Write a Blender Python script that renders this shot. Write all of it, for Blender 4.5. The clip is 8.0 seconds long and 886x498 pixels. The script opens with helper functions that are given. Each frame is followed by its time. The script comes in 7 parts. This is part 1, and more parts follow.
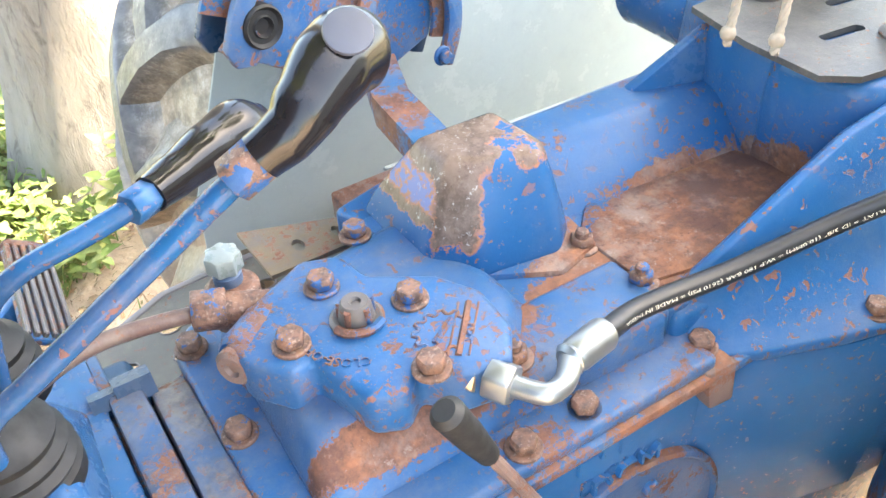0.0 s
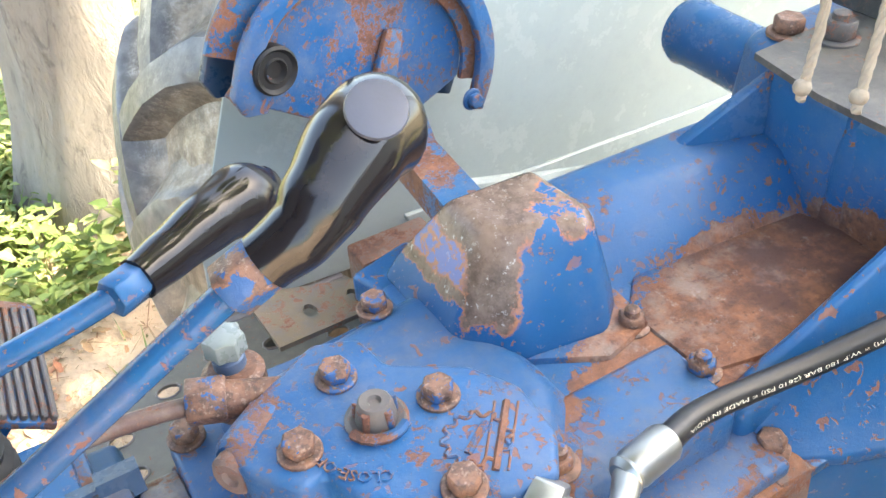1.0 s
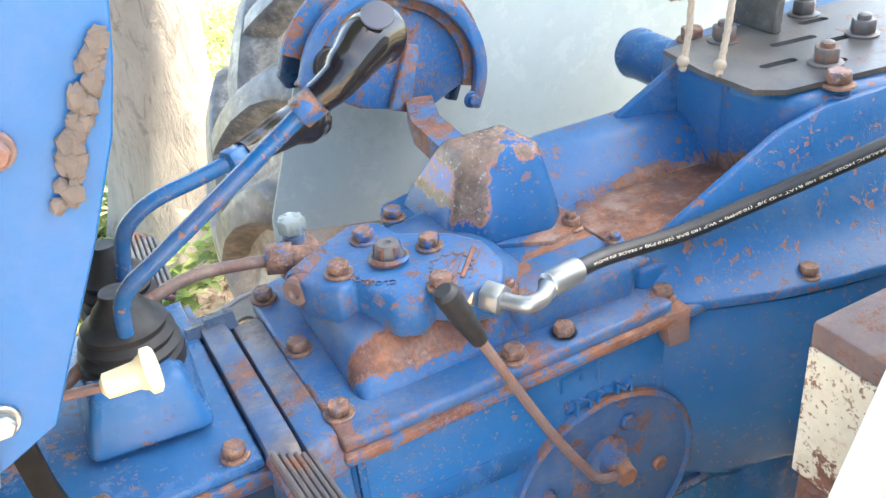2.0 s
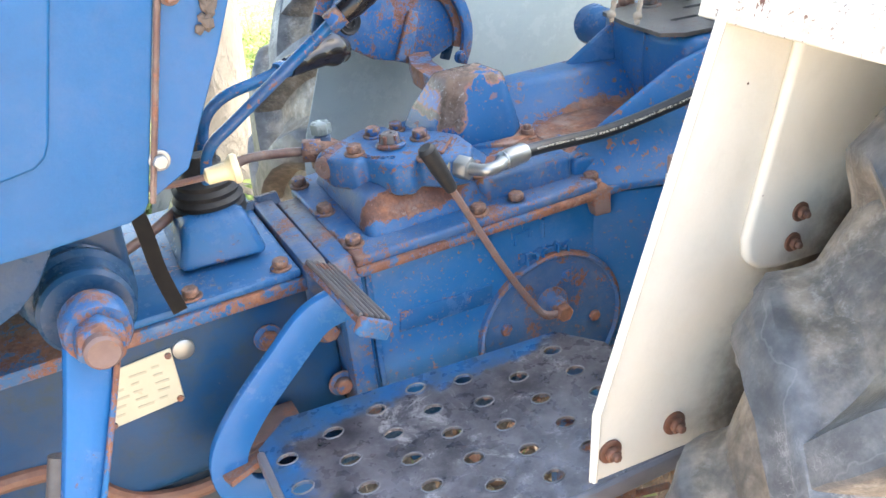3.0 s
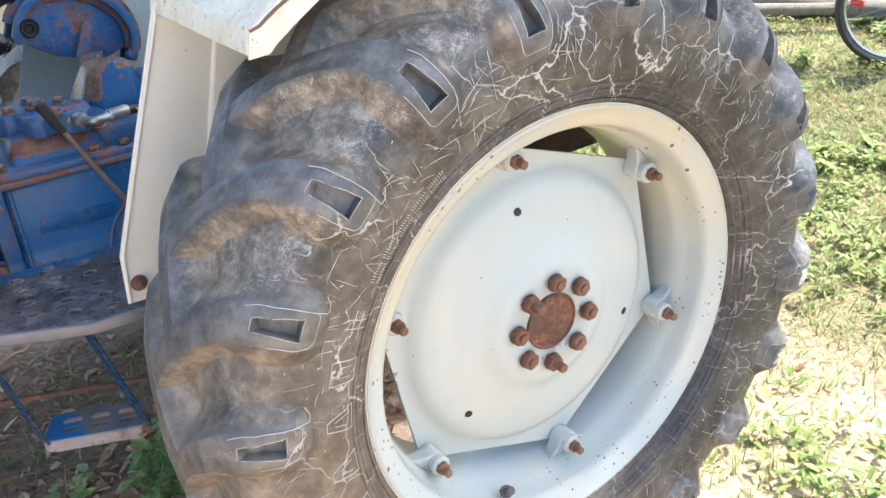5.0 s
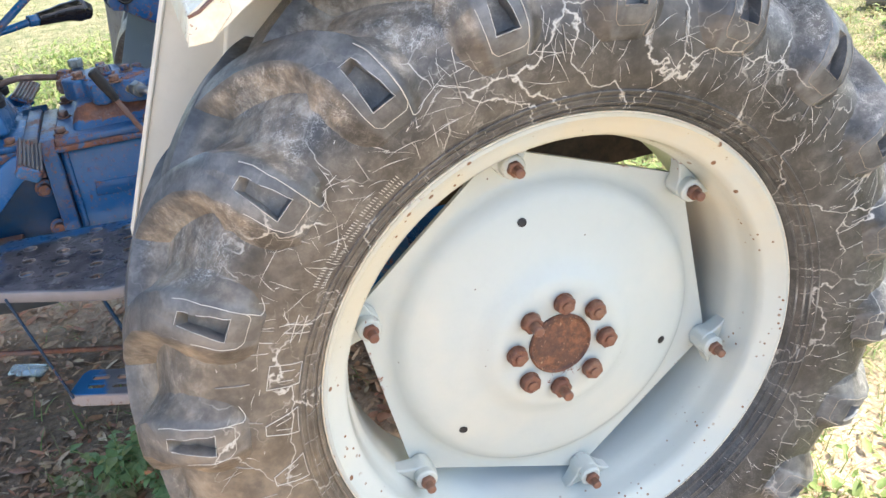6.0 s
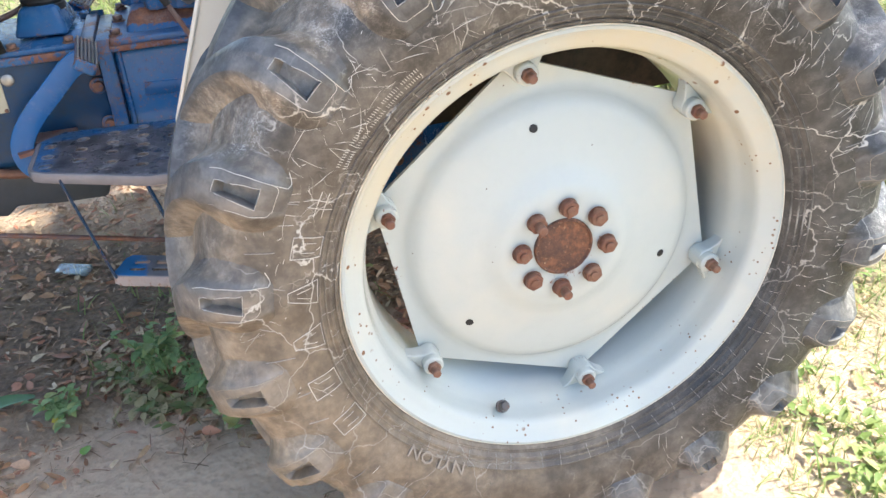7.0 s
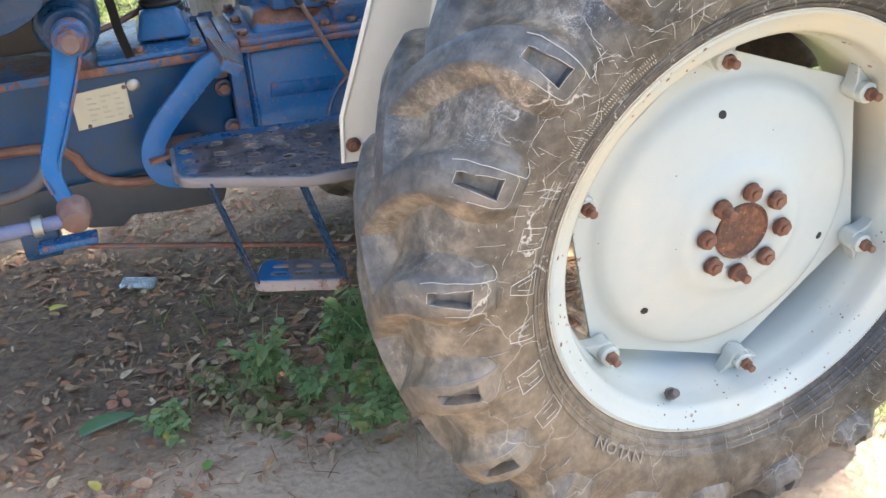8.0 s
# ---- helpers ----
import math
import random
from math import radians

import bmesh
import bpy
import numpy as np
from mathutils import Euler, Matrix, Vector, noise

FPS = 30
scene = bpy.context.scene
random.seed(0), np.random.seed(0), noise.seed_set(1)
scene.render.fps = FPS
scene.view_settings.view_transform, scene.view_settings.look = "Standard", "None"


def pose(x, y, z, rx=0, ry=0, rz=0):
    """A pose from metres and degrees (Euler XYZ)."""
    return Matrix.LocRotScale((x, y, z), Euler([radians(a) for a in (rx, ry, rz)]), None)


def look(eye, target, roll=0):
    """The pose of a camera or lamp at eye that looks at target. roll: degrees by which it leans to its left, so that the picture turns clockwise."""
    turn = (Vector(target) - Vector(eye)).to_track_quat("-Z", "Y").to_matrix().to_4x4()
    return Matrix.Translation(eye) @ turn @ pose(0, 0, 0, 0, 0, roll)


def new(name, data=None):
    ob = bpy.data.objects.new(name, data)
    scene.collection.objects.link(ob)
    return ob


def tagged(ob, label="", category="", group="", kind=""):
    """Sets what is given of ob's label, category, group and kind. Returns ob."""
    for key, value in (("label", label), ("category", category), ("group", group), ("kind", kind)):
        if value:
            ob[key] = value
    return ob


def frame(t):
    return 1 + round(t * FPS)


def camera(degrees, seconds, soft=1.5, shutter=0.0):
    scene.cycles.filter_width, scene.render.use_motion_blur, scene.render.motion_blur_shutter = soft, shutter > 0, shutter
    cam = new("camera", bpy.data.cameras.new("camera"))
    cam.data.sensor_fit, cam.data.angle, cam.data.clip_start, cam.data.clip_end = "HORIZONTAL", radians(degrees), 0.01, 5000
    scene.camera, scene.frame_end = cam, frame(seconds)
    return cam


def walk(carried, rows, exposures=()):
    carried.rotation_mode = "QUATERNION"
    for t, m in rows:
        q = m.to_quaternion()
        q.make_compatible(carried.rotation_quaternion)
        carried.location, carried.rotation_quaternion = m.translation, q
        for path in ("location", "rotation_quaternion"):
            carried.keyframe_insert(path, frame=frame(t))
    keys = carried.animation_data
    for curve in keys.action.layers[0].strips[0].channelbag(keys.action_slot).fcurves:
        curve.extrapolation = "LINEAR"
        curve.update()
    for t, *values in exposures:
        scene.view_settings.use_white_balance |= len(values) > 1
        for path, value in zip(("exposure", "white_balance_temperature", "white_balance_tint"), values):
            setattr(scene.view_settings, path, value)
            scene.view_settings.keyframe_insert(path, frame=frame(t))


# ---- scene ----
cam = camera(52.5, 8.0)
PATH = [
    (0, (-0.774, 0.357, 1.388), (-0.01, 1.699, 0.117), -4.3),
    (0.5, (-0.737, 0.443, 1.369), (0.008, 1.793, 0.095), -4.1),
    (1, (-0.735, 0.448, 1.368), (0.018, 1.821, 0.125), -4.0),
    (1.2, (-0.746, 0.419, 1.385), (0.015, 1.824, 0.183), -4.3),
    (2.3, (-0.911, 0.002, 1.386), (-0.199, 1.594, 0.406), -6.8),
    (2.5, (-0.939, -0.058, 1.388), (-0.235, 1.548, 0.427), -7.0),
    (3, (-1.005, -0.239, 1.384), (-0.284, 1.365, 0.431), -6.2),
    (3.5, (-1.042, -0.466, 1.356), (-0.195, 1.043, 0.353), -5.3),
    (4, (-1.011, -0.671, 1.393), (-0.05, 0.775, 0.401), -3.9),
    (4.5, (-0.943, -0.959, 1.417), (0.045, 0.481, 0.444), -3.5),
    (5, (-0.842, -1.043, 1.434), (0.093, 0.473, 0.525), -4.7),
    (5.2, (-0.752, -1.045, 1.427), (0.126, 0.516, 0.537), -4.5),
    (6.3, (-0.442, -1.141, 1.4), (-0.022, 0.566, 0.446), -6.0),
    (6.5, (-0.423, -1.182, 1.376), (-0.019, 0.514, 0.396), -5.6),
    (7, (-0.508, -1.247, 1.379), (-0.102, 0.436, 0.376), -3.9),
    (7.5, (-0.739, -1.22, 1.369), (-0.23, 0.419, 0.342), -3.6),
    (8, (-0.913, -1.125, 1.376), (-0.365, 0.521, 0.383), -3.7),
]
walk(cam, [(t, look(eye, target, roll)) for t, eye, target, roll in PATH],
     [(0, 3.68, 7800, 8), (0.5, 3.45, 7800, 8), (1.2, 3.4, 7800, 8), (2.5, 3.3, 6900, 8), (3.0, 2.95, 6900, 8), (3.5, 2.95, 6900, 8), (4.0, 2.35, 6600, 8), (4.5, 1.88, 6450, 8), (8, 1.83, 6420, 8)])
from mathutils.geometry import tessellate_polygon

# ---- light ----
SUN = Vector((0.50, -0.16, 0.85)).normalized()
world = bpy.data.worlds.new("world")
scene.world = world
world.use_nodes = True
wn = world.node_tree.nodes
sky = wn.new("ShaderNodeTexSky")
sky.sky_type = "NISHITA"
sky.sun_disc = False
sky.sun_elevation = math.asin(SUN.z)
sky.sun_rotation = math.atan2(SUN.x, SUN.y)
sky.air_density, sky.dust_density, sky.ozone_density = 1.0, 2.0, 1.0
wn["Background"].inputs["Strength"].default_value = 0.15
world.node_tree.links.new(sky.outputs[0], wn["Background"].inputs["Color"])
lamp = bpy.data.lights.new("sun", "SUN")
lamp.energy, lamp.angle, lamp.color = 4.1, radians(0.6), (1.0, 0.95, 0.86)
new("sun", lamp).matrix_world = look(SUN * 20, (0, 0, 0))


# ---- materials ----
class Mat:
    """A small builder for node materials."""

    def __init__(self, name):
        self.m = bpy.data.materials.new(name)
        self.m.use_nodes = True
        self.t = self.m.node_tree
        self.b = self.t.nodes["Principled BSDF"]
        self.co = self.t.nodes.new("ShaderNodeTexCoord").outputs["Object"]
        shift = self.t.nodes.new("ShaderNodeVectorMath")
        shift.operation = "MULTIPLY_ADD"
        shift.inputs[1].default_value = (7.0, 11.0, 5.0)
        self.t.links.new(self.t.nodes.new("ShaderNodeObjectInfo").outputs["Random"], shift.inputs[0])
        self.t.links.new(self.co, shift.inputs[2])
        self.nc = shift.outputs[0]

    def put(self, socket, value):
        if isinstance(value, bpy.types.NodeSocket):
            self.t.links.new(value, socket)
        elif isinstance(value, (tuple, list)) and len(value) == 3:
            socket.default_value = (*value, 1)
        else:
            socket.default_value = value

    def noise(self, scale, detail=4.0, rough=0.6, distort=0.0, co=None):
        n = self.t.nodes.new("ShaderNodeTexNoise")
        self.put(n.inputs["Vector"], co or self.nc)
        n.inputs["Scale"].default_value, n.inputs["Detail"].default_value = scale, detail
        n.inputs["Roughness"].default_value, n.inputs["Distortion"].default_value = rough, distort
        return n.outputs["Fac"]

    def voronoi(self, scale, feature="F1", co=None):
        n = self.t.nodes.new("ShaderNodeTexVoronoi")
        n.feature = feature
        self.put(n.inputs["Vector"], co or self.nc)
        n.inputs["Scale"].default_value = scale
        return n.outputs["Distance"]

    def ramp(self, fac, low, high, a=0.0, b=1.0):
        n = self.t.nodes.new("ShaderNodeMapRange")
        n.interpolation_type = "SMOOTHSTEP"
        self.put(n.inputs["Value"], fac)
        for i, v in ((1, low), (2, high), (3, a), (4, b)):
            n.inputs[i].default_value = v
        return n.outputs[0]

    def math(self, op, a, b=0.0):
        n = self.t.nodes.new("ShaderNodeMath")
        n.operation = op
        self.put(n.inputs[0], a)
        self.put(n.inputs[1], b)
        return n.outputs[0]

    def mix(self, fac, a, b, blend="MIX"):
        n = self.t.nodes.new("ShaderNodeMix")
        n.data_type, n.blend_type = "RGBA", blend
        self.put(n.inputs[0], fac)
        self.put(n.inputs[6], a)
        self.put(n.inputs[7], b)
        return n.outputs[2]

    def split(self, co=None):
        n = self.t.nodes.new("ShaderNodeSeparateXYZ")
        self.put(n.inputs[0], co or self.co)
        return n.outputs

    def stretch(self, sx, sy, sz):
        n = self.t.nodes.new("ShaderNodeMapping")
        self.put(n.inputs["Vector"], self.co)
        n.inputs["Scale"].default_value = (sx, sy, sz)
        return n.outputs[0]

    def edge(self):
        return self.t.nodes.new("ShaderNodeNewGeometry").outputs["Pointiness"]

    def rand(self):
        return self.t.nodes.new("ShaderNodeObjectInfo").outputs["Random"]

    def attribute(self, name):
        n = self.t.nodes.new("ShaderNodeAttribute")
        n.attribute_name = name
        return n.outputs["Fac"]

    def island(self):
        return self.t.nodes.new("ShaderNodeNewGeometry").outputs["Random Per Island"]

    def bump(self, height, strength=0.3, distance=0.002):
        n = self.t.nodes.new("ShaderNodeBump")
        self.put(n.inputs["Height"], height)
        n.inputs["Strength"].default_value, n.inputs["Distance"].default_value = strength, distance
        self.put(self.b.inputs["Normal"], n.outputs[0])

    def set(self, color=None, rough=None, metal=None, spec=None):
        for key, v in (("Base Color", color), ("Roughness", rough), ("Metallic", metal), ("Specular IOR Level", spec)):
            if v is not None:
                self.put(self.b.inputs[key], v)
        return self.m


RUST = (0.27, 0.115, 0.060)
RUST_DARK = (0.105, 0.050, 0.038)


def painted(name, base, chips=0.3, edge=0.5, gloss=0.38, dust=0.25, tint=(0.42, 0.36, 0.28), mottle=0.35, spots=(), dots=0.0, soot=0.0, layer=None):
    """Old paint on iron: faded patches, chips down to rust, worn edges and a film of dust.
    spots: rust that has eaten in round a place: (centre, reach along x, y, z, strength).
    layer: a last coat over all, layer(k, colour)."""
    k = Mat(name)
    fade = k.mix(k.ramp(k.noise(5, 3), 0.3, 0.7, 0, mottle), base, tuple(min(1, c * 1.3 + 0.004) for c in base))
    fade = k.mix(k.ramp(k.noise(38, 6, 0.7), 0.45, 0.75, 0, mottle), fade, tuple(c * 0.55 for c in base))
    rust = k.mix(k.ramp(k.noise(45, 8, 0.75), 0.3, 0.7), RUST_DARK, RUST)
    rust = k.mix(k.ramp(k.noise(110, 4), 0.58, 0.74, 0, 0.5), rust, (0.36, 0.16, 0.075))
    rust = k.mix(k.ramp(k.noise(16, 5, 0.7), 0.46, 0.70, 0, 0.7), rust, (0.25, 0.21, 0.19))
    rust = k.mix(k.ramp(k.noise(75, 7, 0.8), 0.56, 0.66, 0, 0.5), rust, (0.35, 0.29, 0.26))
    rust = k.mix(k.ramp(k.noise(11, 7, 0.7), 0.46, 0.60, 0, 0.8), rust, (0.085, 0.042, 0.036))
    rust = k.mix(k.ramp(k.noise(140, 5, 0.7), 0.30, 0.46, 0.6, 0), rust, (0.045, 0.026, 0.024))
    field = k.math("ADD", k.math("MULTIPLY", k.noise(9, 2), 0.42), k.math("ADD", k.math("MULTIPLY", k.noise(48, 8, 0.72), 0.50), k.math("ADD", k.math("MULTIPLY", k.noise(200, 5, 0.75), 0.32), k.math("MULTIPLY", k.noise(520, 2), 0.10))))
    worn = k.math("MULTIPLY", k.ramp(k.edge(), 0.51, 0.60), edge)
    field = k.math("ADD", field, k.math("MULTIPLY", worn, 0.11))
    for (cx, cy, cz), rx, ry, rz, strength in spots:
        m = k.t.nodes.new("ShaderNodeMapping")
        k.put(m.inputs["Vector"], k.co)
        m.vector_type = "POINT"
        m.inputs["Scale"].default_value = (1 / rx, 1 / ry, 1 / rz)
        m.inputs["Location"].default_value = (-cx / rx, -cy / ry, -cz / rz)
        n = k.t.nodes.new("ShaderNodeVectorMath")
        n.operation = "LENGTH"
        k.put(n.inputs[0], m.outputs[0])
        field = k.math("ADD", field, k.ramp(n.outputs["Value"], 0.45, 1.25, strength, 0))
    at = 0.865 - 0.22 * chips
    chip = k.ramp(field, at, at + 0.035)
    rust = k.mix(k.ramp(field, at + 0.015, at + 0.09), (0.20, 0.088, 0.055), rust)
    if chips > 0.1:
        more = 0.035 if chips > 0.3 else 0.0
        fleck = k.math("MULTIPLY", k.ramp(k.noise(150, 3, 0.6), 0.635 - more, 0.66 - more), k.ramp(k.noise(8, 4, 0.6), 0.42, 0.62, 0, 0.85))
        fleck2 = k.math("MULTIPLY", k.ramp(k.noise(75, 3, 0.6, 0.6), 0.655 - more, 0.672 - more), k.ramp(k.noise(5, 4, 0.6), 0.46, 0.60, 0, 0.9))
        chip = k.math("MAXIMUM", chip, k.math("MAXIMUM", fleck, fleck2))
    film = k.math("MULTIPLY", k.ramp(k.noise(13, 8, 0.75), 0.38, 0.74), k.math("MULTIPLY", k.ramp(k.noise(55, 6, 0.7), 0.3, 0.7, 0.55, 1.25), dust))
    paint = k.mix(film, fade, tint)
    if dots:
        dot = k.math("MULTIPLY", k.ramp(k.voronoi(26), 0.022, 0.042, 1, 0), k.ramp(k.noise(11, 2), 0.46, 0.50))
        paint = k.mix(dot, paint, (0.10, 0.06, 0.045))
        paint = k.mix(k.ramp(k.noise(3, 4), 0.45, 0.75, 0, 0.3), paint, (0.66, 0.58, 0.42))
    if soot:
        smear = k.math("MULTIPLY", k.ramp(k.noise(7, 8, 0.72, 0.8), 0.40, 0.68), soot)
        paint = k.mix(smear, paint, k.mix(k.ramp(k.noise(50, 6, 0.7), 0.3, 0.7), (0.075, 0.062, 0.052), (0.20, 0.165, 0.135)))
    coat = k.mix(chip, paint, rust)
    k.put(k.b.inputs["Specular IOR Level"], 0.28)
    k.set(layer(k, coat) if layer else coat)
    k.put(k.b.inputs["Roughness"], k.math("ADD", k.ramp(chip, 0, 1, gloss * 0.72, 0.62), k.math("MULTIPLY", film, 0.3)))
    rough_ = k.math("MULTIPLY", k.noise(90, 8, 0.75), k.ramp(chip, 0, 1, 0.45, 1.5))
    k.bump(k.math("SUBTRACT", rough_, k.math("MULTIPLY", chip, 0.9)), 0.6, 0.0018)
    return k.m


BLUE = (0.008, 0.082, 0.215)
GRIME = (0.28, 0.235, 0.19)
blue = painted("blue_paint", BLUE, 0.30, 0.9, 0.36, 0.12, GRIME, 0.14, soot=0.10)
oily_paint = painted("oily_blue_paint", BLUE, 0.40, 1.0, 0.45, 0.5, (0.15, 0.13, 0.11), 0.3, soot=0.95)
blue_clean = painted("blue_sheet_paint", (0.007, 0.080, 0.215), -0.3, 0.0, 0.28, 0.06, GRIME, 0.2)
blue_worn = painted("chipped_blue_paint", BLUE, 0.60, 1.0, 0.42, 0.26, GRIME, 0.18, soot=0.25)
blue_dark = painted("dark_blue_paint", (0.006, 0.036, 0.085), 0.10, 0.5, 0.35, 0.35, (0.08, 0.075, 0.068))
grey_blue = painted("grimy_blue_paint", (0.05, 0.10, 0.18), 0.2, 0.5, 0.45, 0.55, (0.20, 0.19, 0.18))
rusty = painted("rusty_iron", (0.13, 0.085, 0.078), 0.46, 1.0, 0.62, 0.4, (0.30, 0.22, 0.16))
rust_warm = painted("orange_rust", (0.15, 0.068, 0.045), 0.36, 1.0, 0.62, 0.4, (0.34, 0.24, 0.16))
tan_worn = painted("tan_worn_paint", (0.155, 0.115, 0.072), 0.34, 0.9, 0.5, 0.45, (0.045, 0.11, 0.20), 0.4)
arm_blue = painted("arm_blue_paint", (0.010, 0.098, 0.27), 0.06, 0.9, 0.36, 0.10, GRIME, 0.12)
rust_blue = painted("rust_worn_blue_paint", (0.008, 0.088, 0.215), 0.58, 1.0, 0.5, 0.32, (0.30, 0.25, 0.21))
iron = painted("dark_iron", (0.085, 0.077, 0.075), 0.30, 0.8, 0.45, 0.4, (0.22, 0.19, 0.17))


def rim_wear(k, coat):
    """Nicks along the lip, and warm bounce light painted as tan on the upper half, read about the axle."""
    x, y, z = k.split()
    r = k.math("SQRT", k.math("ADD", k.math("MULTIPLY", x, x), k.math("MULTIPLY", z, z)))
    lip = k.ramp(r, 0.334, 0.346)
    warm_tint = k.math("MULTIPLY", k.math("MULTIPLY", k.ramp(r, 0.29, 0.345), k.ramp(z, -0.05, 0.22)), k.ramp(k.noise(7, 5, 0.6), 0.30, 0.62, 0.1, 0.55))
    coat = k.mix(warm_tint, coat, (0.52, 0.44, 0.28))
    nick = k.math("MULTIPLY", k.ramp(k.voronoi(34), 0.10, 0.17, 1, 0), k.ramp(k.noise(9, 3), 0.50, 0.56))
    nick = k.math("MAXIMUM", nick, k.math("MULTIPLY", k.ramp(k.voronoi(75), 0.12, 0.20, 1, 0), k.ramp(k.noise(14, 3), 0.52, 0.58)))
    return k.mix(k.math("MULTIPLY", nick, lip), coat, k.mix(k.noise(60, 3), (0.09, 0.05, 0.035), (0.28, 0.15, 0.08)))


def wheel_shadow(k, coat):
    """Dark brown round on the sheet behind the wheel; the shadow there is painted in."""
    x, y, z = k.split()
    z = k.math("SUBTRACT", z, 0.605)
    r = k.math("SQRT", k.math("ADD", k.math("MULTIPLY", x, x), k.math("MULTIPLY", z, z)))
    shade_disc = k.ramp(k.math("ADD", r, k.math("MULTIPLY", k.noise(12, 7, 0.7), 0.10)), 0.56, 0.47)
    return k.mix(k.math("MULTIPLY", shade_disc, 0.96), coat, k.mix(k.ramp(k.noise(18, 7, 0.7), 0.3, 0.7), (0.040, 0.028, 0.020), (0.13, 0.088, 0.055)))


cream = painted("cream_paint", (0.415, 0.452, 0.435), 0.04, 0.9, 0.30, 0.05, (0.58, 0.50, 0.36), 0.06, dots=0.10)
cream_rim = painted("nicked_cream_paint", (0.415, 0.452, 0.435), 0.04, 0.9, 0.30, 0.05, (0.58, 0.50, 0.36), 0.06, dots=0.10, layer=rim_wear)
cream_sheet = painted("cream_sheet_paint", (0.68, 0.65, 0.565), -0.10, 0.0, 0.32, 0.12, (0.60, 0.50, 0.36), 0.10, dots=0.10, layer=wheel_shadow)
# Far mudguard: the sheets' cream set darker and greyer.
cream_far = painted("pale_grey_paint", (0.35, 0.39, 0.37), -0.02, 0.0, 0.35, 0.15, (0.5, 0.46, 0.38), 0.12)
cream_worn = painted("worn_cream_paint", (0.68, 0.65, 0.55), 0.20, 0.3, 0.40, 0.5, (0.52, 0.36, 0.18), 0.3)
tray_paint = painted("rust_eaten_blue_paint", BLUE, 0.32, 0.6, 0.40, 0.14, GRIME, 0.14,
                     [((-0.262, 0.775, 0.898), 0.130, 0.085, 0.046, 0.44), ((-0.42, 0.76, 0.905), 0.075, 0.055, 0.03, 0.24)])


def dome_wear(k, coat):
    """The top and the front corner rubbed down to polished brown iron, orange specks round it, and a faded lavender flank."""
    x, y, z = k.split()
    s_ = k.math("MULTIPLY", k.math("SUBTRACT", z, 0.90), 11.2)
    u = k.math("SUBTRACT", k.math("SUBTRACT", x, k.math("MULTIPLY", s_, 0.030)), k.math("SUBTRACT", y, k.math("MULTIPLY", s_, 0.029)))
    u = k.math("MULTIPLY", k.math("ADD", u, 1.329), 0.707)
    fine = k.math("MULTIPLY", k.math("SUBTRACT", k.noise(70, 7, 0.75), 0.5), 0.030)
    flank = k.math("MULTIPLY", k.ramp(k.math("ADD", u, fine), -0.016, -0.021), k.ramp(k.math("ADD", z, fine), 0.931, 0.936))
    faded = k.mix(k.ramp(k.noise(130, 4, 0.6), 0.50, 0.62), k.mix(k.noise(20, 5), (0.17, 0.17, 0.33), (0.10, 0.14, 0.30)), (0.34, 0.15, 0.085))
    coat = k.mix(k.math("MULTIPLY", flank, 0.92), coat, faded)
    corner = k.math("MULTIPLY", k.ramp(k.math("ABSOLUTE", k.math("ADD", u, fine)), 0.024, 0.014), k.ramp(k.math("ADD", z, k.math("MULTIPLY", fine, 2.0)), 0.918, 0.930))
    top = k.math("MULTIPLY", k.ramp(k.math("ADD", z, k.math("MULTIPLY", fine, 1.0)), 0.975, 0.984), k.ramp(k.math("ADD", k.noise(26, 6, 0.7), k.math("MULTIPLY", k.ramp(k.math("ABSOLUTE", k.math("ADD", x, 0.42)), 0.010, 0.040), 0.22)), 0.50, 0.55))
    left = k.math("MULTIPLY", k.ramp(k.math("ADD", z, fine), 0.966, 0.975), k.ramp(k.math("ADD", u, fine), -0.004, -0.012))
    seat = k.math("MULTIPLY", flank, k.ramp(k.math("ADD", z, fine), 0.950, 0.938))
    bare = k.math("MAXIMUM", k.math("MAXIMUM", corner, top), k.math("MAXIMUM", left, seat))
    fringe = k.mix(k.ramp(k.noise(90, 6, 0.7), 0.35, 0.65), (0.38, 0.155, 0.08), (0.24, 0.12, 0.09))
    coat = k.mix(k.ramp(bare, 0.05, 0.45), coat, fringe)
    iron_ = k.mix(k.ramp(k.noise(34, 8, 0.75), 0.32, 0.68), (0.075, 0.048, 0.036), (0.215, 0.150, 0.115))
    iron_ = k.mix(k.ramp(k.noise(160, 4, 0.7), 0.60, 0.70, 0, 0.8), iron_, (0.46, 0.42, 0.38))
    return k.mix(k.ramp(bare, 0.45, 0.85), coat, iron_)


dome_paint = painted("edge_worn_blue_paint", BLUE, 0.22, 0.4, 0.34, 0.10, GRIME, 0.12, layer=dome_wear)
cover_paint = painted("rust_patched_blue_paint", BLUE, 0.52, 0.9, 0.40, 0.26, GRIME, 0.18,
                      [((-0.61, 0.728, 0.893), 0.085, 0.020, 0.030, 0.30), ((-0.715, 0.69, 0.885), 0.02, 0.25, 0.03, 0.10)], soot=0.30)
# BLUE raised a fifth: light on the gearbox side, put into the paint.
lit_side_paint = painted("seam_rusted_blue_paint", (0.010, 0.100, 0.255), 0.16, 0.6, 0.34, 0.12, GRIME, 0.12,
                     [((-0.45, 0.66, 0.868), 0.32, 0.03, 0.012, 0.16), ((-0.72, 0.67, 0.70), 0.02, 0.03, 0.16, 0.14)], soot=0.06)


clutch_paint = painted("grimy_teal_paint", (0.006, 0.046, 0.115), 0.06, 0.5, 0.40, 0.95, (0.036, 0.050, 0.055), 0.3)


